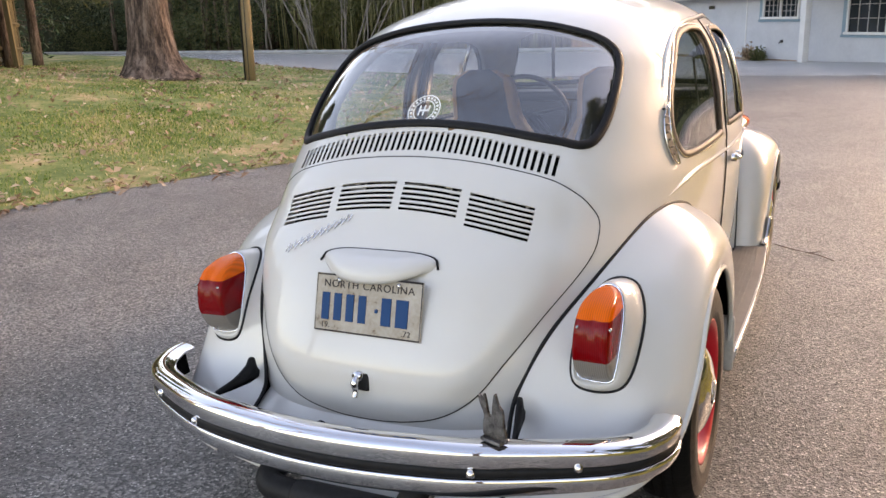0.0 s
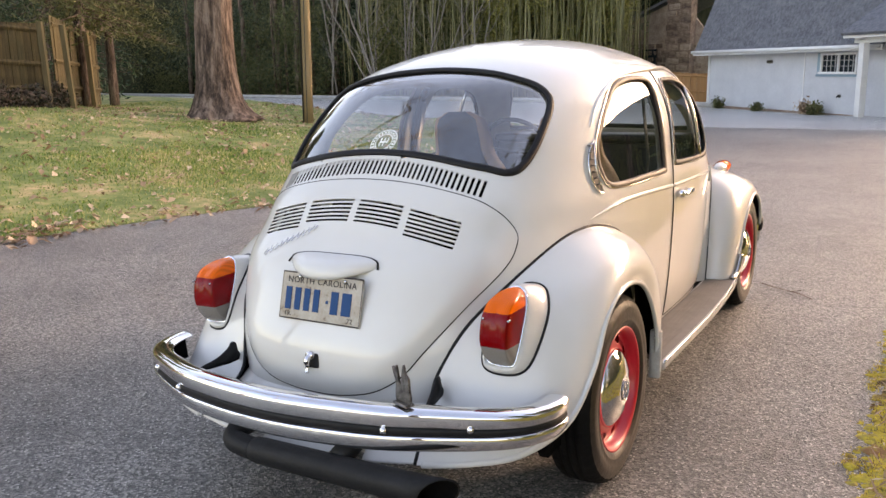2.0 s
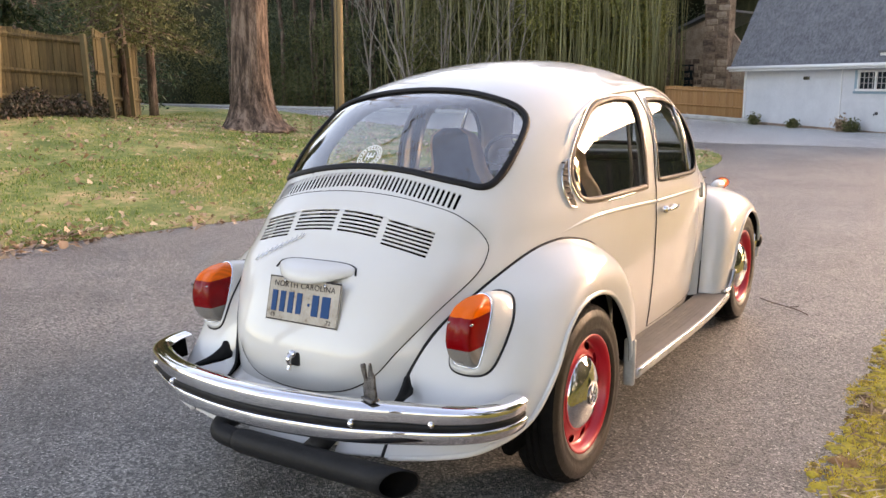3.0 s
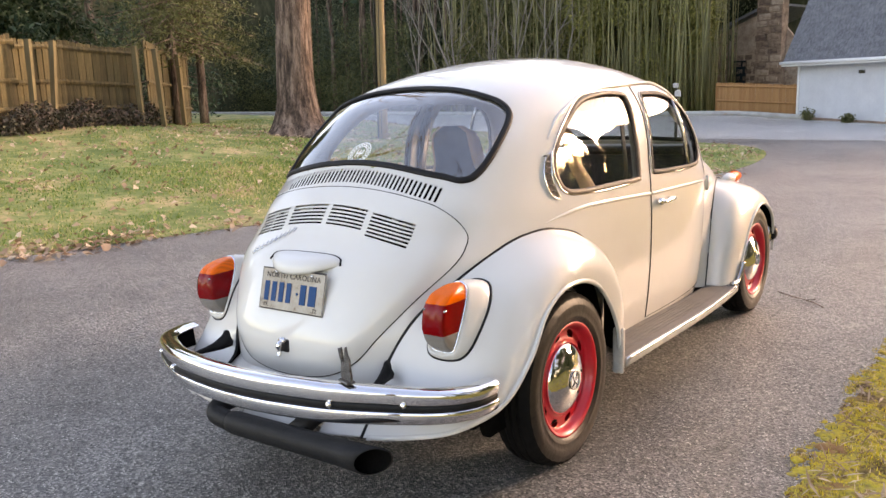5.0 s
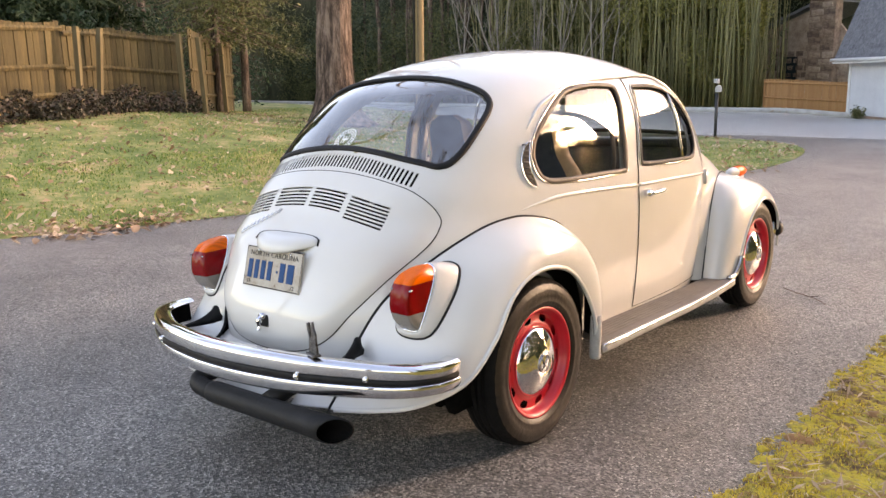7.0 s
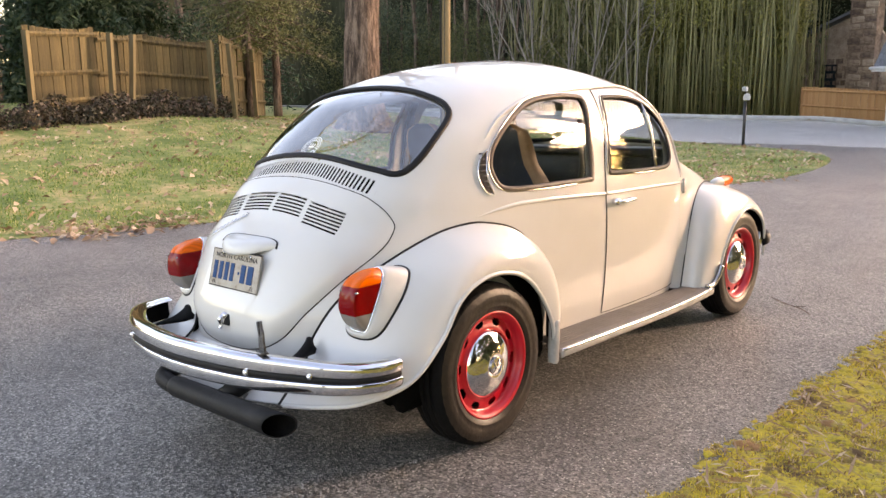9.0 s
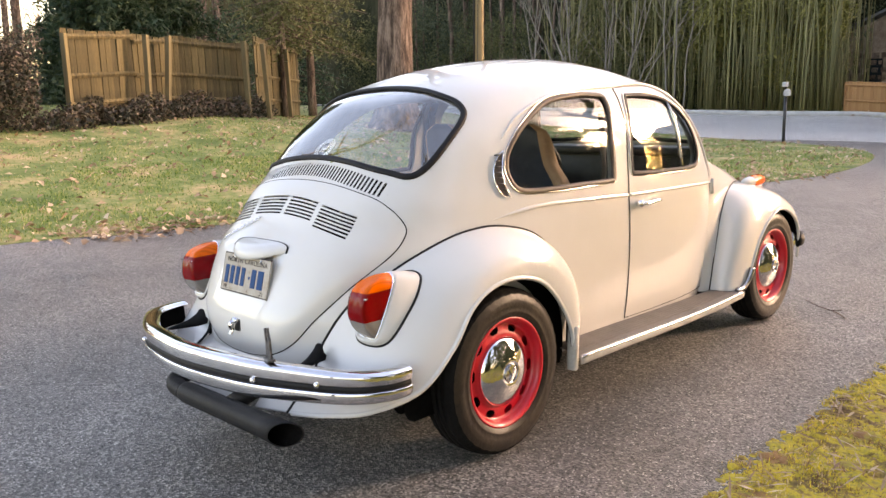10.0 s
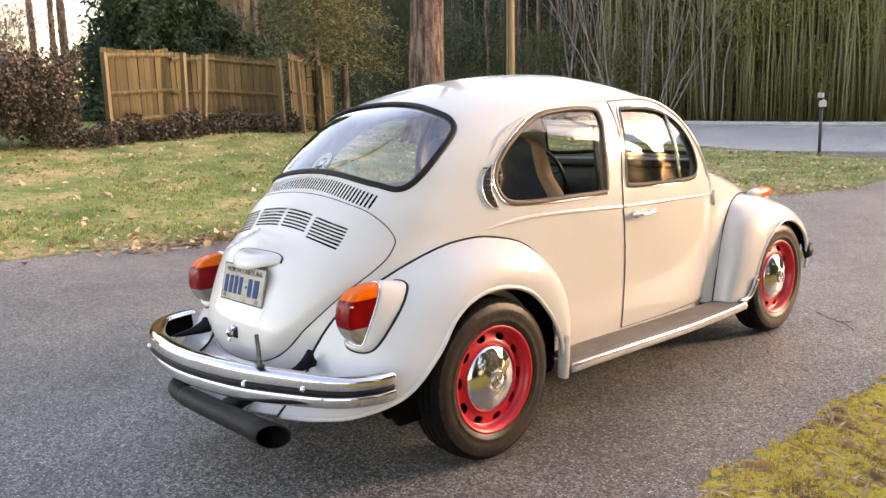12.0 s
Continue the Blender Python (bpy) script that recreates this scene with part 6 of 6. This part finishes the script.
BUMPER = rounded([(-0.760, -0.52), (-0.760, -0.565), (-0.745, -0.62), (-0.70, -0.695), (-0.60, -0.773), (-0.385, -0.880), (-0.2, -0.924), (0.0, -0.94), (0.2, -0.924), (0.385, -0.880), (0.60, -0.773), (0.70, -0.695), (0.745, -0.62), (0.760, -0.565), (0.760, -0.52)], 8, False)


def swept(path, section, z, caps=True, droop=0.0):
    """A section of (outwards, up) carried along a level path; droop lowers and narrows it towards the ends."""
    verts, faces, n = [], [], len(section)
    for i, p in enumerate(path):
        a, b = path[max(i - 1, 0)], path[min(i + 1, len(path) - 1)]
        w = np.array(b) - np.array(a)
        w /= np.linalg.norm(w)
        o = np.array([w[1], -w[0]])
        k = min(max((abs(p[0]) - 0.25) / 0.5, 0.0), 1.0) ** 1.5 if droop else 0.0
        for d, h in section:
            verts.append((p[0] + o[0] * d, p[1] + o[1] * d, z - droop * k + h * (1 - 0.2 * k)))
    for i in range(len(path) - 1):
        for k in range(n):
            l = (k + 1) % n
            faces.append((i * n + k, (i + 1) * n + k, (i + 1) * n + l, i * n + l))
    if caps:
        faces += [tuple(range(n)), tuple(reversed([(len(path) - 1) * n + k for k in range(n)]))]
    return verts, faces


def build_bumper(car):
    section = rounded([(-0.062, 0.052), (-0.045, 0.064), (-0.022, 0.068), (-0.002, 0.065), (0.009, 0.055), (0.0115, 0.045), (0.0095, 0.026), (0.006, 0.013), (0.0, 0.011), (0.0, -0.011), (0.008, -0.014), (0.0105, -0.028), (0.005, -0.048), (-0.005, -0.063), (-0.018, -0.066), (-0.022, -0.058), (-0.008, -0.05), (-0.006, 0.0), (-0.010, 0.048), (-0.04, 0.056)], 3)
    bumper = plain("rear_bumper", swept(BUMPER, section, 0.430, True, 0.022), CHROME, car, "curved chrome rear bumper with black strip")
    plain("bumper_back", swept(BUMPER, rounded([(-0.012, 0.046), (-0.0155, 0.0), (-0.018, -0.05), (-0.026, -0.054), (-0.020, 0.0), (-0.016, 0.050)], 2), 0.430, True, 0.022), UNDERSEAL_AND_SHADE, bumper, "dull dark back of the bumper")
    strip = rounded([(-0.002, 0.012), (0.005, 0.010), (0.0075, 0.0), (0.005, -0.010), (-0.002, -0.012), (-0.004, 0.0)], 3)
    plain("bumper_strip", swept(BUMPER[1:-1], strip, 0.430, True, 0.022), RUBBER, bumper, "black rubber strip")
    for x, y in ((0.382, -0.882), (0.592, -0.778), (-0.382, -0.882), (-0.592, -0.778)):
        o = Vector((x * 0.55, -0.83, 0)).normalized()
        m = Matrix.Translation(Vector((x, y, 0.430)) + o * 0.009) @ o.to_track_quat("X", "Z").to_matrix().to_4x4()
        put("bolt", mesh("bolt", *lathe([(-0.004, 0.0105), (0.002, 0.0105), (0.006, 0.007), (0.0075, 0.0)], 12)), CHROME, bumper, m=m)
    for s in (1, -1):
        fin = rounded([(-0.60, 0.43), (-0.606, 0.47), (-0.614, 0.508), (-0.632, 0.512), (-0.645, 0.492), (-0.69, 0.462), (-0.75, 0.445), (-0.75, 0.43)], 3)
        k = len(fin)
        v = [(x + 0.25 * max(-0.64 - y, 0.0), y, 0.43 + (z - 0.43) * 0.8) for x in (0.398, 0.406) for y, z in fin]
        bracket = v, [tuple(range(k)), tuple(reversed(range(k, 2 * k)))] + [(q, k + q, k + (q + 1) % k, (q + 1) % k) for q in range(k)]
        plain("bumper_bracket", bracket, RUBBER, bumper, "black bumper bracket", s)
    # flat metal ornament standing on the bumper
    shape = rounded([(-0.020, 0.0), (-0.026, 0.03), (-0.022, 0.055), (-0.030, 0.075), (-0.036, 0.098), (-0.026, 0.092), (-0.022, 0.104), (-0.017, 0.09), (-0.012, 0.06), (-0.004, 0.055), (0.000, 0.085), (0.006, 0.112), (0.014, 0.088), (0.024, 0.075), (0.026, 0.045), (0.030, 0.02), (0.022, 0.0)], 4)
    n = len(shape)
    verts = [(x, -0.0035, z) for x, z in shape] + [(x, 0.0035, z) for x, z in shape]
    faces = [tuple(range(n)), tuple(reversed(range(n, 2 * n)))] + [(k, n + k, n + (k + 1) % n, (k + 1) % n) for k in range(n)]
    ornament = put("bumper_ornament", mesh("bumper_ornament", *joined((verts, faces), box(0.05, 0.03, 0.008, 0.002, (0, 0, 0.002))), False), PEWTER, bumper, "flat cut-out metal ornament", pose(0.425, -0.845, 0.497, 0, 0, -20) @ Matrix.Diagonal((1.15, 1, 1.0, 1)))


def build_exhaust(car):
    line = rounded([(-0.12, -0.60, 0.36), (-0.165, -0.74, 0.340), (-0.195, -0.845, 0.318), (-0.185, -0.888, 0.295), (-0.10, -0.895, 0.284)], 6, False)
    line = [p + np.array([0.02, 0, 0]) for p in line]
    pipe = plain("exhaust", tube(line, 0.034, 14), SOOT, car, "matt black exhaust with side outlet")
    plain("inlet_pipe", tube([(0.20, -0.62, 0.33), (0.207, -0.78, 0.322), (0.21, -0.87, 0.30)], 0.034, 12), SOOT, pipe)
    a, b = Vector((-0.095, -0.893, 0.284)), Vector((0.565, -0.885, 0.278))
    can = lathe([(0.0, 0.0), (0.0, 0.028), (0.015, 0.037), (0.04, 0.040), (0.50, 0.042), (0.56, 0.043)], 24)
    def slanted(bit):
        return [(x + (0.95 * y + 0.15 * z if x > 0.6 else 0.0), y, z) for x, y, z in bit[0]], bit[1]

    tip = slanted(lathe([(0.54, 0.043), (0.64, 0.046), (0.641, 0.041)], 24))
    bore = slanted(lathe([(0.641, 0.041), (0.50, 0.036), (0.44, 0.0)], 24))
    m = Matrix.Translation(a) @ (b - a).to_track_quat("X", "Z").to_matrix().to_4x4()
    muffler = plain("muffler", moved(can, m), SOOT, pipe)
    outlet = plain("outlet", moved(tip, m), SOOT, pipe, "slant-cut outlet")
    plain("bore", moved(bore, m), UNDERSEAL_AND_SHADE, outlet)


def build_wheel(car, name, x, y, z, s, label):
    """A tyre, a slotted red wheel and a domed chrome cap; x: the middle of the tyre."""
    wheel = new(name)
    wheel.matrix_basis = pose(s * x, y, z, 0, 0, 0 if s > 0 else 180)
    wheel.parent = car
    tagged(wheel, label)
    profile = [(-0.06, 0.196), (-0.075, 0.215), (-0.085, 0.25), (-0.082, 0.28), (-0.066, 0.303), (-0.058, 0.309), (-0.045, 0.3115), (-0.036, 0.312), (-0.034, 0.305), (-0.029, 0.305), (-0.027, 0.3125), (-0.008, 0.313), (-0.006, 0.305), (0.0, 0.305), (0.002, 0.313), (0.022, 0.3125), (0.024, 0.305), (0.030, 0.305), (0.032, 0.312), (0.045, 0.3105), (0.058, 0.307), (0.062, 0.303), (0.066, 0.303), (0.074, 0.292), (0.080, 0.278), (0.0815, 0.274), (0.0835, 0.268), (0.0835, 0.25), (0.081, 0.236), (0.0825, 0.233), (0.081, 0.229), (0.074, 0.214), (0.060, 0.200), (0.052, 0.194)]
    profile = [(d, r + 0.0095 * min(max((r - 0.2) / 0.1, 0), 1)) for d, r in profile]
    v, f = lathe(profile, 120)
    v = [(p[0], p[1] * (1 - 0.008 * (0.3 < math.hypot(p[1], p[2]) and (i % 120) % 3 == 0 and abs(p[0]) > 0.033)), p[2] * (1 - 0.008 * (0.3 < math.hypot(p[1], p[2]) and (i % 120) % 3 == 0 and abs(p[0]) > 0.033))) for i, p in enumerate(v)]
    last = next(i for i in range(len(profile)) if profile[i][0] > 0.06 and profile[i][1] < 0.311)
    tyre = put("tyre", mesh("tyre", v[:120 * (last + 1)], [q for q in f if max(q) < 120 * (last + 1)]), TYRE, wheel, "black tyre with grooved tread")
    put("sidewall", mesh("sidewall", v[120 * last:], [tuple(i - 120 * last for i in q) for q in f if min(q) >= 120 * last]), SIDEWALL, tyre, "brownish sidewall, warm sunlight put into its colour")
    rim = [(-0.065, 0.19), (0.058, 0.192), (0.064, 0.203), (0.068, 0.204), (0.068, 0.198), (0.060, 0.188), (0.045, 0.184), (0.034, 0.180), (0.030, 0.1755), (0.0295, 0.1735), (0.030, 0.168), (0.0325, 0.152), (0.034, 0.1465), (0.036, 0.142), (0.037, 0.134), (0.037, 0.125), (0.034, 0.115), (0.03, 0.06), (0.03, 0.0)]
    rim = [(d + 0.006, r * 1.045) for d, r in rim]

    def slot(i, k):
        """Ten oval slots, cut as three bands of which the middle one is the widest."""
        at = (k + 6) % 16
        return i == 10 and at < 7 or i in (9, 11) and 1 <= at < 6

    put("rim", mesh("rim", *lathe(rim, 160, slot)), RED_RIM, wheel, "bright red slotted steel wheel")
    put("brake_drum", mesh("brake_drum", *lathe([(-0.05, 0.18), (0.005, 0.18), (0.005, 0.0)], 32)), UNDERSEAL_AND_SHADE, wheel)
    cap = [(0.034, 0.128), (0.040, 0.130), (0.046, 0.128), (0.054, 0.118), (0.066, 0.098), (0.075, 0.072), (0.080, 0.050), (0.0815, 0.047), (0.080, 0.044), (0.082, 0.03), (0.083, 0.0)]
    cap = [(d + 0.008, r * 1.04) for d, r in cap]
    cap_ob = put("hubcap", mesh("hubcap", *lathe(cap, 64)), CHROME, wheel, "domed chrome hubcap")
    ring = [(0.0915, 0.034 * math.cos(a), 0.034 * math.sin(a)) for a in np.linspace(0, 2 * math.pi, 29)[:-1]]
    strokes = [tube([(0.0925, -0.018, 0.024), (0.0925, -0.006, -0.002)], 0.0022, 5), tube([(0.0925, 0.018, 0.024), (0.0925, 0.006, -0.002)], 0.0022, 5), tube([(0.0925, -0.018, -0.022), (0.0925, 0.0, -0.006), (0.0925, 0.018, -0.022)], 0.0022, 5)]
    put("emblem", mesh("emblem", *joined(tube(ring, 0.0026, 6, True), *strokes)), CHROME_WORN, cap_ob, "plain round emblem")


def build_running_board(car, s):
    path_out = rounded([(0.775, 0.43, 0.268), (0.782, 0.8, 0.264), (0.780, 1.3, 0.250), (0.768, 1.7, 0.244), (0.75, 1.98, 0.242)], 6, False)
    verts, faces = [], []
    for p in path_out:
        inner = 0.625
        for k in range(6):
            x = inner + (p[0] - inner) * k / 5
            verts.append((x, p[1], p[2] + 0.006 - 0.012 * (k / 5) ** 2))
    n = len(path_out)
    faces = [(i * 6 + k, i * 6 + k + 1, (i + 1) * 6 + k + 1, (i + 1) * 6 + k) for i in range(n - 1) for k in range(5)]
    board = plain("running_board", (verts, faces), MAT_GREY, car, "grey rubber running board with bright edge", s)
    ribs = [tube([(0.64 + (p[0] - 0.66) * k / 7, p[1], p[2] + 0.0085 - 0.010 * (k / 7) ** 2) for p in path_out], 0.0014, 5) for k in range(1, 7)]
    plain("board_ribs", joined(*ribs), MAT_GREY, board, side=s)
    edge = [(p[0] + 0.002, p[1], p[2] - 0.026) for p in path_out]
    plain("board_edge", tube(edge, 0.022, 10, False, 0.42, (1, 0, 0)), FLAP, board, side=s)
    plain("board_trim", tube([(p[0] + 0.008, p[1], p[2] - 0.012) for p in path_out], 0.0065, 8), CHROME, board, "bright trim along the edge", s)
    # stone guard at the rear fender's foot, and the front fender's toe
    plain("stone_guard", moved(box(0.045, 0.032, 0.19, 0.012), pose(0.762, 0.395, 0.30, -4, 0, 0)), FLAP, board, "grey stone guard", s)
    toe = [(0.742, 1.93, 0.245), (0.748, 2.0, 0.252), (0.752, 2.05, 0.29), (0.756, 2.08, 0.345)]
    plain("fender_toe", tube(rounded(toe, 5, False), 0.016, 8), CHROME_WORN, board, side=s)


def build_nose(car):
    """Front lid, front fender lamps and the scuttle."""
    verts, faces, nu, nv = [], [], 21, 18
    width = spline([1.9, 2.2, 2.6, 2.9, 3.05], [0.62, 0.585, 0.51, 0.43, 0.34])
    crown = spline([1.9, 2.1, 2.4, 2.7, 2.95, 3.05], [1.0, 0.985, 0.93, 0.82, 0.66, 0.52])
    for j in range(nv):
        y = 1.88 + (3.05 - 1.88) * j / (nv - 1)
        for i in range(nu):
            a = math.pi * i / (nu - 1)
            x = width(y) * math.copysign(abs(math.cos(a)) ** 0.75, math.cos(a))
            verts.append((x, y, 0.42 + (crown(y) - 0.42) * math.sin(a) ** 0.62))
    faces = [(j * nu + i, j * nu + i + 1, (j + 1) * nu + i + 1, (j + 1) * nu + i) for j in range(nv - 1) for i in range(nu - 1)]
    faces.append(tuple(reversed([(nv - 1) * nu + i for i in range(nu)])))
    plain("front_lid", (verts, faces), PAINT, car, "white sloping front lid")
    root = rounded(FRONT_ROOT[:6], 6, False)
    for s in (1, -1):
        # side panel between the door and the fender's seam
        strip, n = [], len(root)
        for i, q in enumerate(root):
            a = on_side(1.80 if i < n - 1 else 1.83, 0.24 + 0.72 * i / (n - 1), -0.002)
            strip += [a + (Vector(q) - a) * k / 6 + Vector((0.008 * math.sin(math.pi * k / 6), 0, 0)) for k in range(7)]
        plain("cowl_side", (strip, [(i * 7 + k, i * 7 + k + 1, (i + 1) * 7 + k + 1, (i + 1) * 7 + k) for i in range(n - 1) for k in range(6)]), PAINT, car, side=s)
    for s in (1, -1):
        base = Vector((0.555, 2.50, 0.778))
        shape = [(-0.135, 0.0), (-0.13, 0.016), (-0.10, 0.028), (-0.06, 0.036), (-0.045, 0.038)]
        hull = moved(lathe(shape, 20), Matrix.Translation(base) @ pose(0, 0, 0, 0, 0, 90) @ Matrix.Diagonal((1, 1, 0.8, 1)))
        lamp = plain("turn_signal", joined(hull, moved(box(0.05, 0.17, 0.07, 0.012), Matrix.Translation(base + Vector((0, -0.01, -0.035))))), PAINT, car, "white and amber turn signal on the fender", s)
        lens = moved(lathe([(-0.045, 0.040), (0.0, 0.043), (0.06, 0.042), (0.10, 0.032), (0.125, 0.020), (0.13, 0.0)], 20), Matrix.Translation(base) @ pose(0, 0, 0, 0, 0, 90) @ Matrix.Diagonal((1, 1, 0.8, 1)))
        plain("amber_lens", lens, LENSES["amber_lens"], lamp, side=s)
        head = moved(lathe([(-0.12, 0.0), (-0.10, 0.04), (-0.03, 0.08), (0.04, 0.09), (0.05, 0.08), (0.06, 0.0)], 24), Matrix.Translation((0.50, 2.92, 0.53)) @ Matrix.Scale(0.7, 4) @ pose(0, 0, 0, 0, 0, 90))
        plain("headlamp", head, PAINT, car, side=s)
        plain("bumper_end", tube([(0.70, 2.88, 0.40), (0.74, 2.80, 0.40), (0.745, 2.72, 0.40)], 0.04, 8, False, 0.4, (1, 0, 0)), RUBBER, car, "dark end of the front bumper", s)
    plain("front_bumper", swept([(x, 3.13 - 0.45 * abs(x / 0.74) ** 2.6) for x in np.linspace(0.74, -0.74, 25)], [(-0.02, 0.06), (0.0, 0.05), (0.008, 0.0), (0.0, -0.05), (-0.02, -0.06), (-0.01, 0.0)], 0.40), CHROME, car, "chrome front bumper")


def build_underside(car):
    plain("floor_pan", joined(box(1.16, 2.9, 0.05, 0.0, (0, 1.25, 0.235)), box(0.46, 0.4, 0.16, 0.02, (0, -0.28, 0.34)), box(1.0, 0.62, 0.02, 0.0, (0, -0.18, 0.42))), UNDERSEAL_AND_SHADE, car, "dark underside and gearbox")
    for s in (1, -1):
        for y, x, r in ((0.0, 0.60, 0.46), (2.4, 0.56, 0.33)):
            # underseal disc, its near black also carries the shade inside the arch
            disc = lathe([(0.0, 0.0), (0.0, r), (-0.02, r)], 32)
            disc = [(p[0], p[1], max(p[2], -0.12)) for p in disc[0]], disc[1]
            # added ring that covers white body, arch shade put into its colour
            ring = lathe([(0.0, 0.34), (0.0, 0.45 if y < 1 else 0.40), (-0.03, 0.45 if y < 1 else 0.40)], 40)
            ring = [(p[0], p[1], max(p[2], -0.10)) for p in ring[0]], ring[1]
            plain("arch_shade_ring", moved(ring, Matrix.Translation((0.668 if y < 1 else 0.635, y, 0.31))), UNDERSEAL_AND_SHADE, car, side=s)
            plain("wheel_housing", moved(disc, Matrix.Translation((x, y, 0.34))), UNDERSEAL_AND_SHADE, car, side=s)


def padded(sx, sy, sz, lean, at, bevel=0.045):
    return moved(box(sx, sy, sz, bevel), Matrix.Translation(at) @ pose(0, 0, 0, lean))


def build_cabin(car):
    width = spline([0.46, 0.60, 0.85, 0.98, 1.06, 1.15, 1.21, 1.235], [0.20, 0.225, 0.22, 0.18, 0.138, 0.130, 0.113, 0.055])
    depth = spline([0.46, 0.70, 1.0, 1.15, 1.235], [0.075, 0.07, 0.055, 0.05, 0.02])
    for x in (-0.205, 0.30):
        seat = plain("front_seat", padded(0.48, 0.52, 0.16, 6, (x, 1.10, 0.46)), VINYL, car, "high-backed dark vinyl front seat with tan sides")
        rings, n = [], 40
        for z in np.linspace(0.46, 1.235, 26):
            for k in range(n):
                a = 2 * math.pi * k / n
                c, q = math.cos(a), math.sin(a)
                rings.append((x + width(z) * math.copysign(abs(c) ** 0.45, c), 0.875 - 0.27 * (z - 0.46) + depth(z) * math.copysign(abs(q) ** 0.6, q), z - 0.035))
        quads = [(i * n + k, i * n + (k + 1) % n, (i + 1) * n + (k + 1) % n, (i + 1) * n + k) for i in range(25) for k in range(n)]
        sides = [q for q in quads if q[0] % n in (34, 35, 36, 37, 38, 39, 0, 1, 2, 3, 16, 17, 18, 19, 20, 21, 22, 23, 24, 25)]
        plain("backrest", (rings, [q for q in quads if q not in set(sides)] + [tuple(25 * n + k for k in range(n))]), VINYL, seat)
        plain("side_panel", (rings, sides), TAN, seat, "tan side panel")
    back_seat = plain("rear_seat", padded(1.08, 0.5, 0.16, 5, (0, 0.36, 0.46)), VINYL, car, "dark vinyl rear bench")
    plain("backrest", padded(1.06, 0.12, 0.50, 22, (0, 0.09, 0.70), 0.05), VINYL, back_seat)
    plain("parcel_tray", box(0.86, 0.30, 0.04, 0.01, (0, -0.04, 0.90)), DASH, car)
    plain("dashboard", joined(padded(1.12, 0.10, 0.26, -8, (0, 1.79, 0.88), 0.03), padded(1.10, 0.18, 0.05, 0, (0, 1.80, 1.0), 0.02)), DASH, car, "black dashboard")
    ring = [(-0.31 + 0.19 * math.cos(a), 1.50 - 0.19 * 0.42 * math.sin(a), 0.95 + 0.19 * 0.9 * math.sin(a)) for a in np.linspace(0, 2 * math.pi, 41)[:-1]]
    spokes = [tube([(-0.31, 1.53, 0.93), (-0.31 + 0.185 * c, 1.50 - 0.08 * n, 0.95 + 0.17 * n)], 0.009, 6) for c, n in ((0.97, 0.1), (-0.97, 0.1), (0.5, -0.85), (-0.5, -0.85))]
    plain("steering_wheel", joined(tube(ring, 0.012, 8, True), *spokes, tube([(-0.31, 1.52, 0.93), (-0.31, 1.78, 0.80)], 0.028, 10)), DASH, car, "thin black steering wheel")
    plain("inside_mirror", joined(moved(box(0.17, 0.02, 0.05, 0.009), pose(0, 1.52, 1.30, 0, 0, 0)), tube([(0, 1.53, 1.31), (0, 1.60, 1.36)], 0.006, 6)), BLACK_METAL, car)
    for s in (1, -1):
        plain("pillar_trim", tube([on_side(0.945, 0.90 + 0.42 * k / 6, -0.032) for k in range(7)], 0.028, 8, False, 0.5, (1, 0, 0)), DASH, car, side=s)
        plain("door_card", side_patch(np.array([(0.99, 0.32), (1.80, 0.36), (1.80, 0.90), (0.99, 0.90)]), -0.045, 0.06), VINYL, car, side=s)
        plain("seat_belt", tube([on_side(0.93, 1.26, -0.06), on_side(0.90, 1.0, -0.08), on_side(0.86, 0.55, -0.10)], 0.024, 6, False, 0.12, (1, 0, 0)), BLACK_METAL, car, "dark seat belt", s)
    wing = Vector((-0.74, 1.70, 0.93))
    plain("door_mirror", joined(moved(lathe([(-0.02, 0.0), (-0.015, 0.05), (0.0, 0.056), (0.004, 0.05), (0.004, 0.0)], 20), Matrix.Translation(wing) @ pose(0, 0, 0, 0, 0, -80)), tube([wing, wing + Vector((0.13, 0.04, -0.08))], 0.007, 6)), CHROME, car, "round chrome door mirror")


def build_car():
    car = thing("vintage_car", "white rounded two-door vintage car with red wheels on a driveway", "car", CAR_LEAN)
    build_shell(car)
    for s in (1, -1):
        build_door(car, s)
        rear, v, f = build_fender(car, REAR_ROOT, REAR_CROWN, REAR_LIP, "rear_fender", "bulging white rear fender", s)
        build_fender(car, FRONT_ROOT, FRONT_CROWN, FRONT_LIP, "front_fender", "bulging white front fender", s)
        build_tail_lamp(car, s, (v, f))
        build_running_board(car, s)
        build_wheel(car, "rear_wheel", 0.685, -0.015, 0.302 if s > 0 else 0.326, s, "red steel wheel with black tyre")
        build_wheel(car, "front_wheel", 0.657, 2.40, 0.302 if s > 0 else 0.326, s, "red steel wheel with black tyre")
    build_lid(car)
    build_plate(car)
    build_bumper(car)
    build_exhaust(car)
    build_nose(car)
    build_underside(car)
    build_cabin(car)
    return car


build_car()
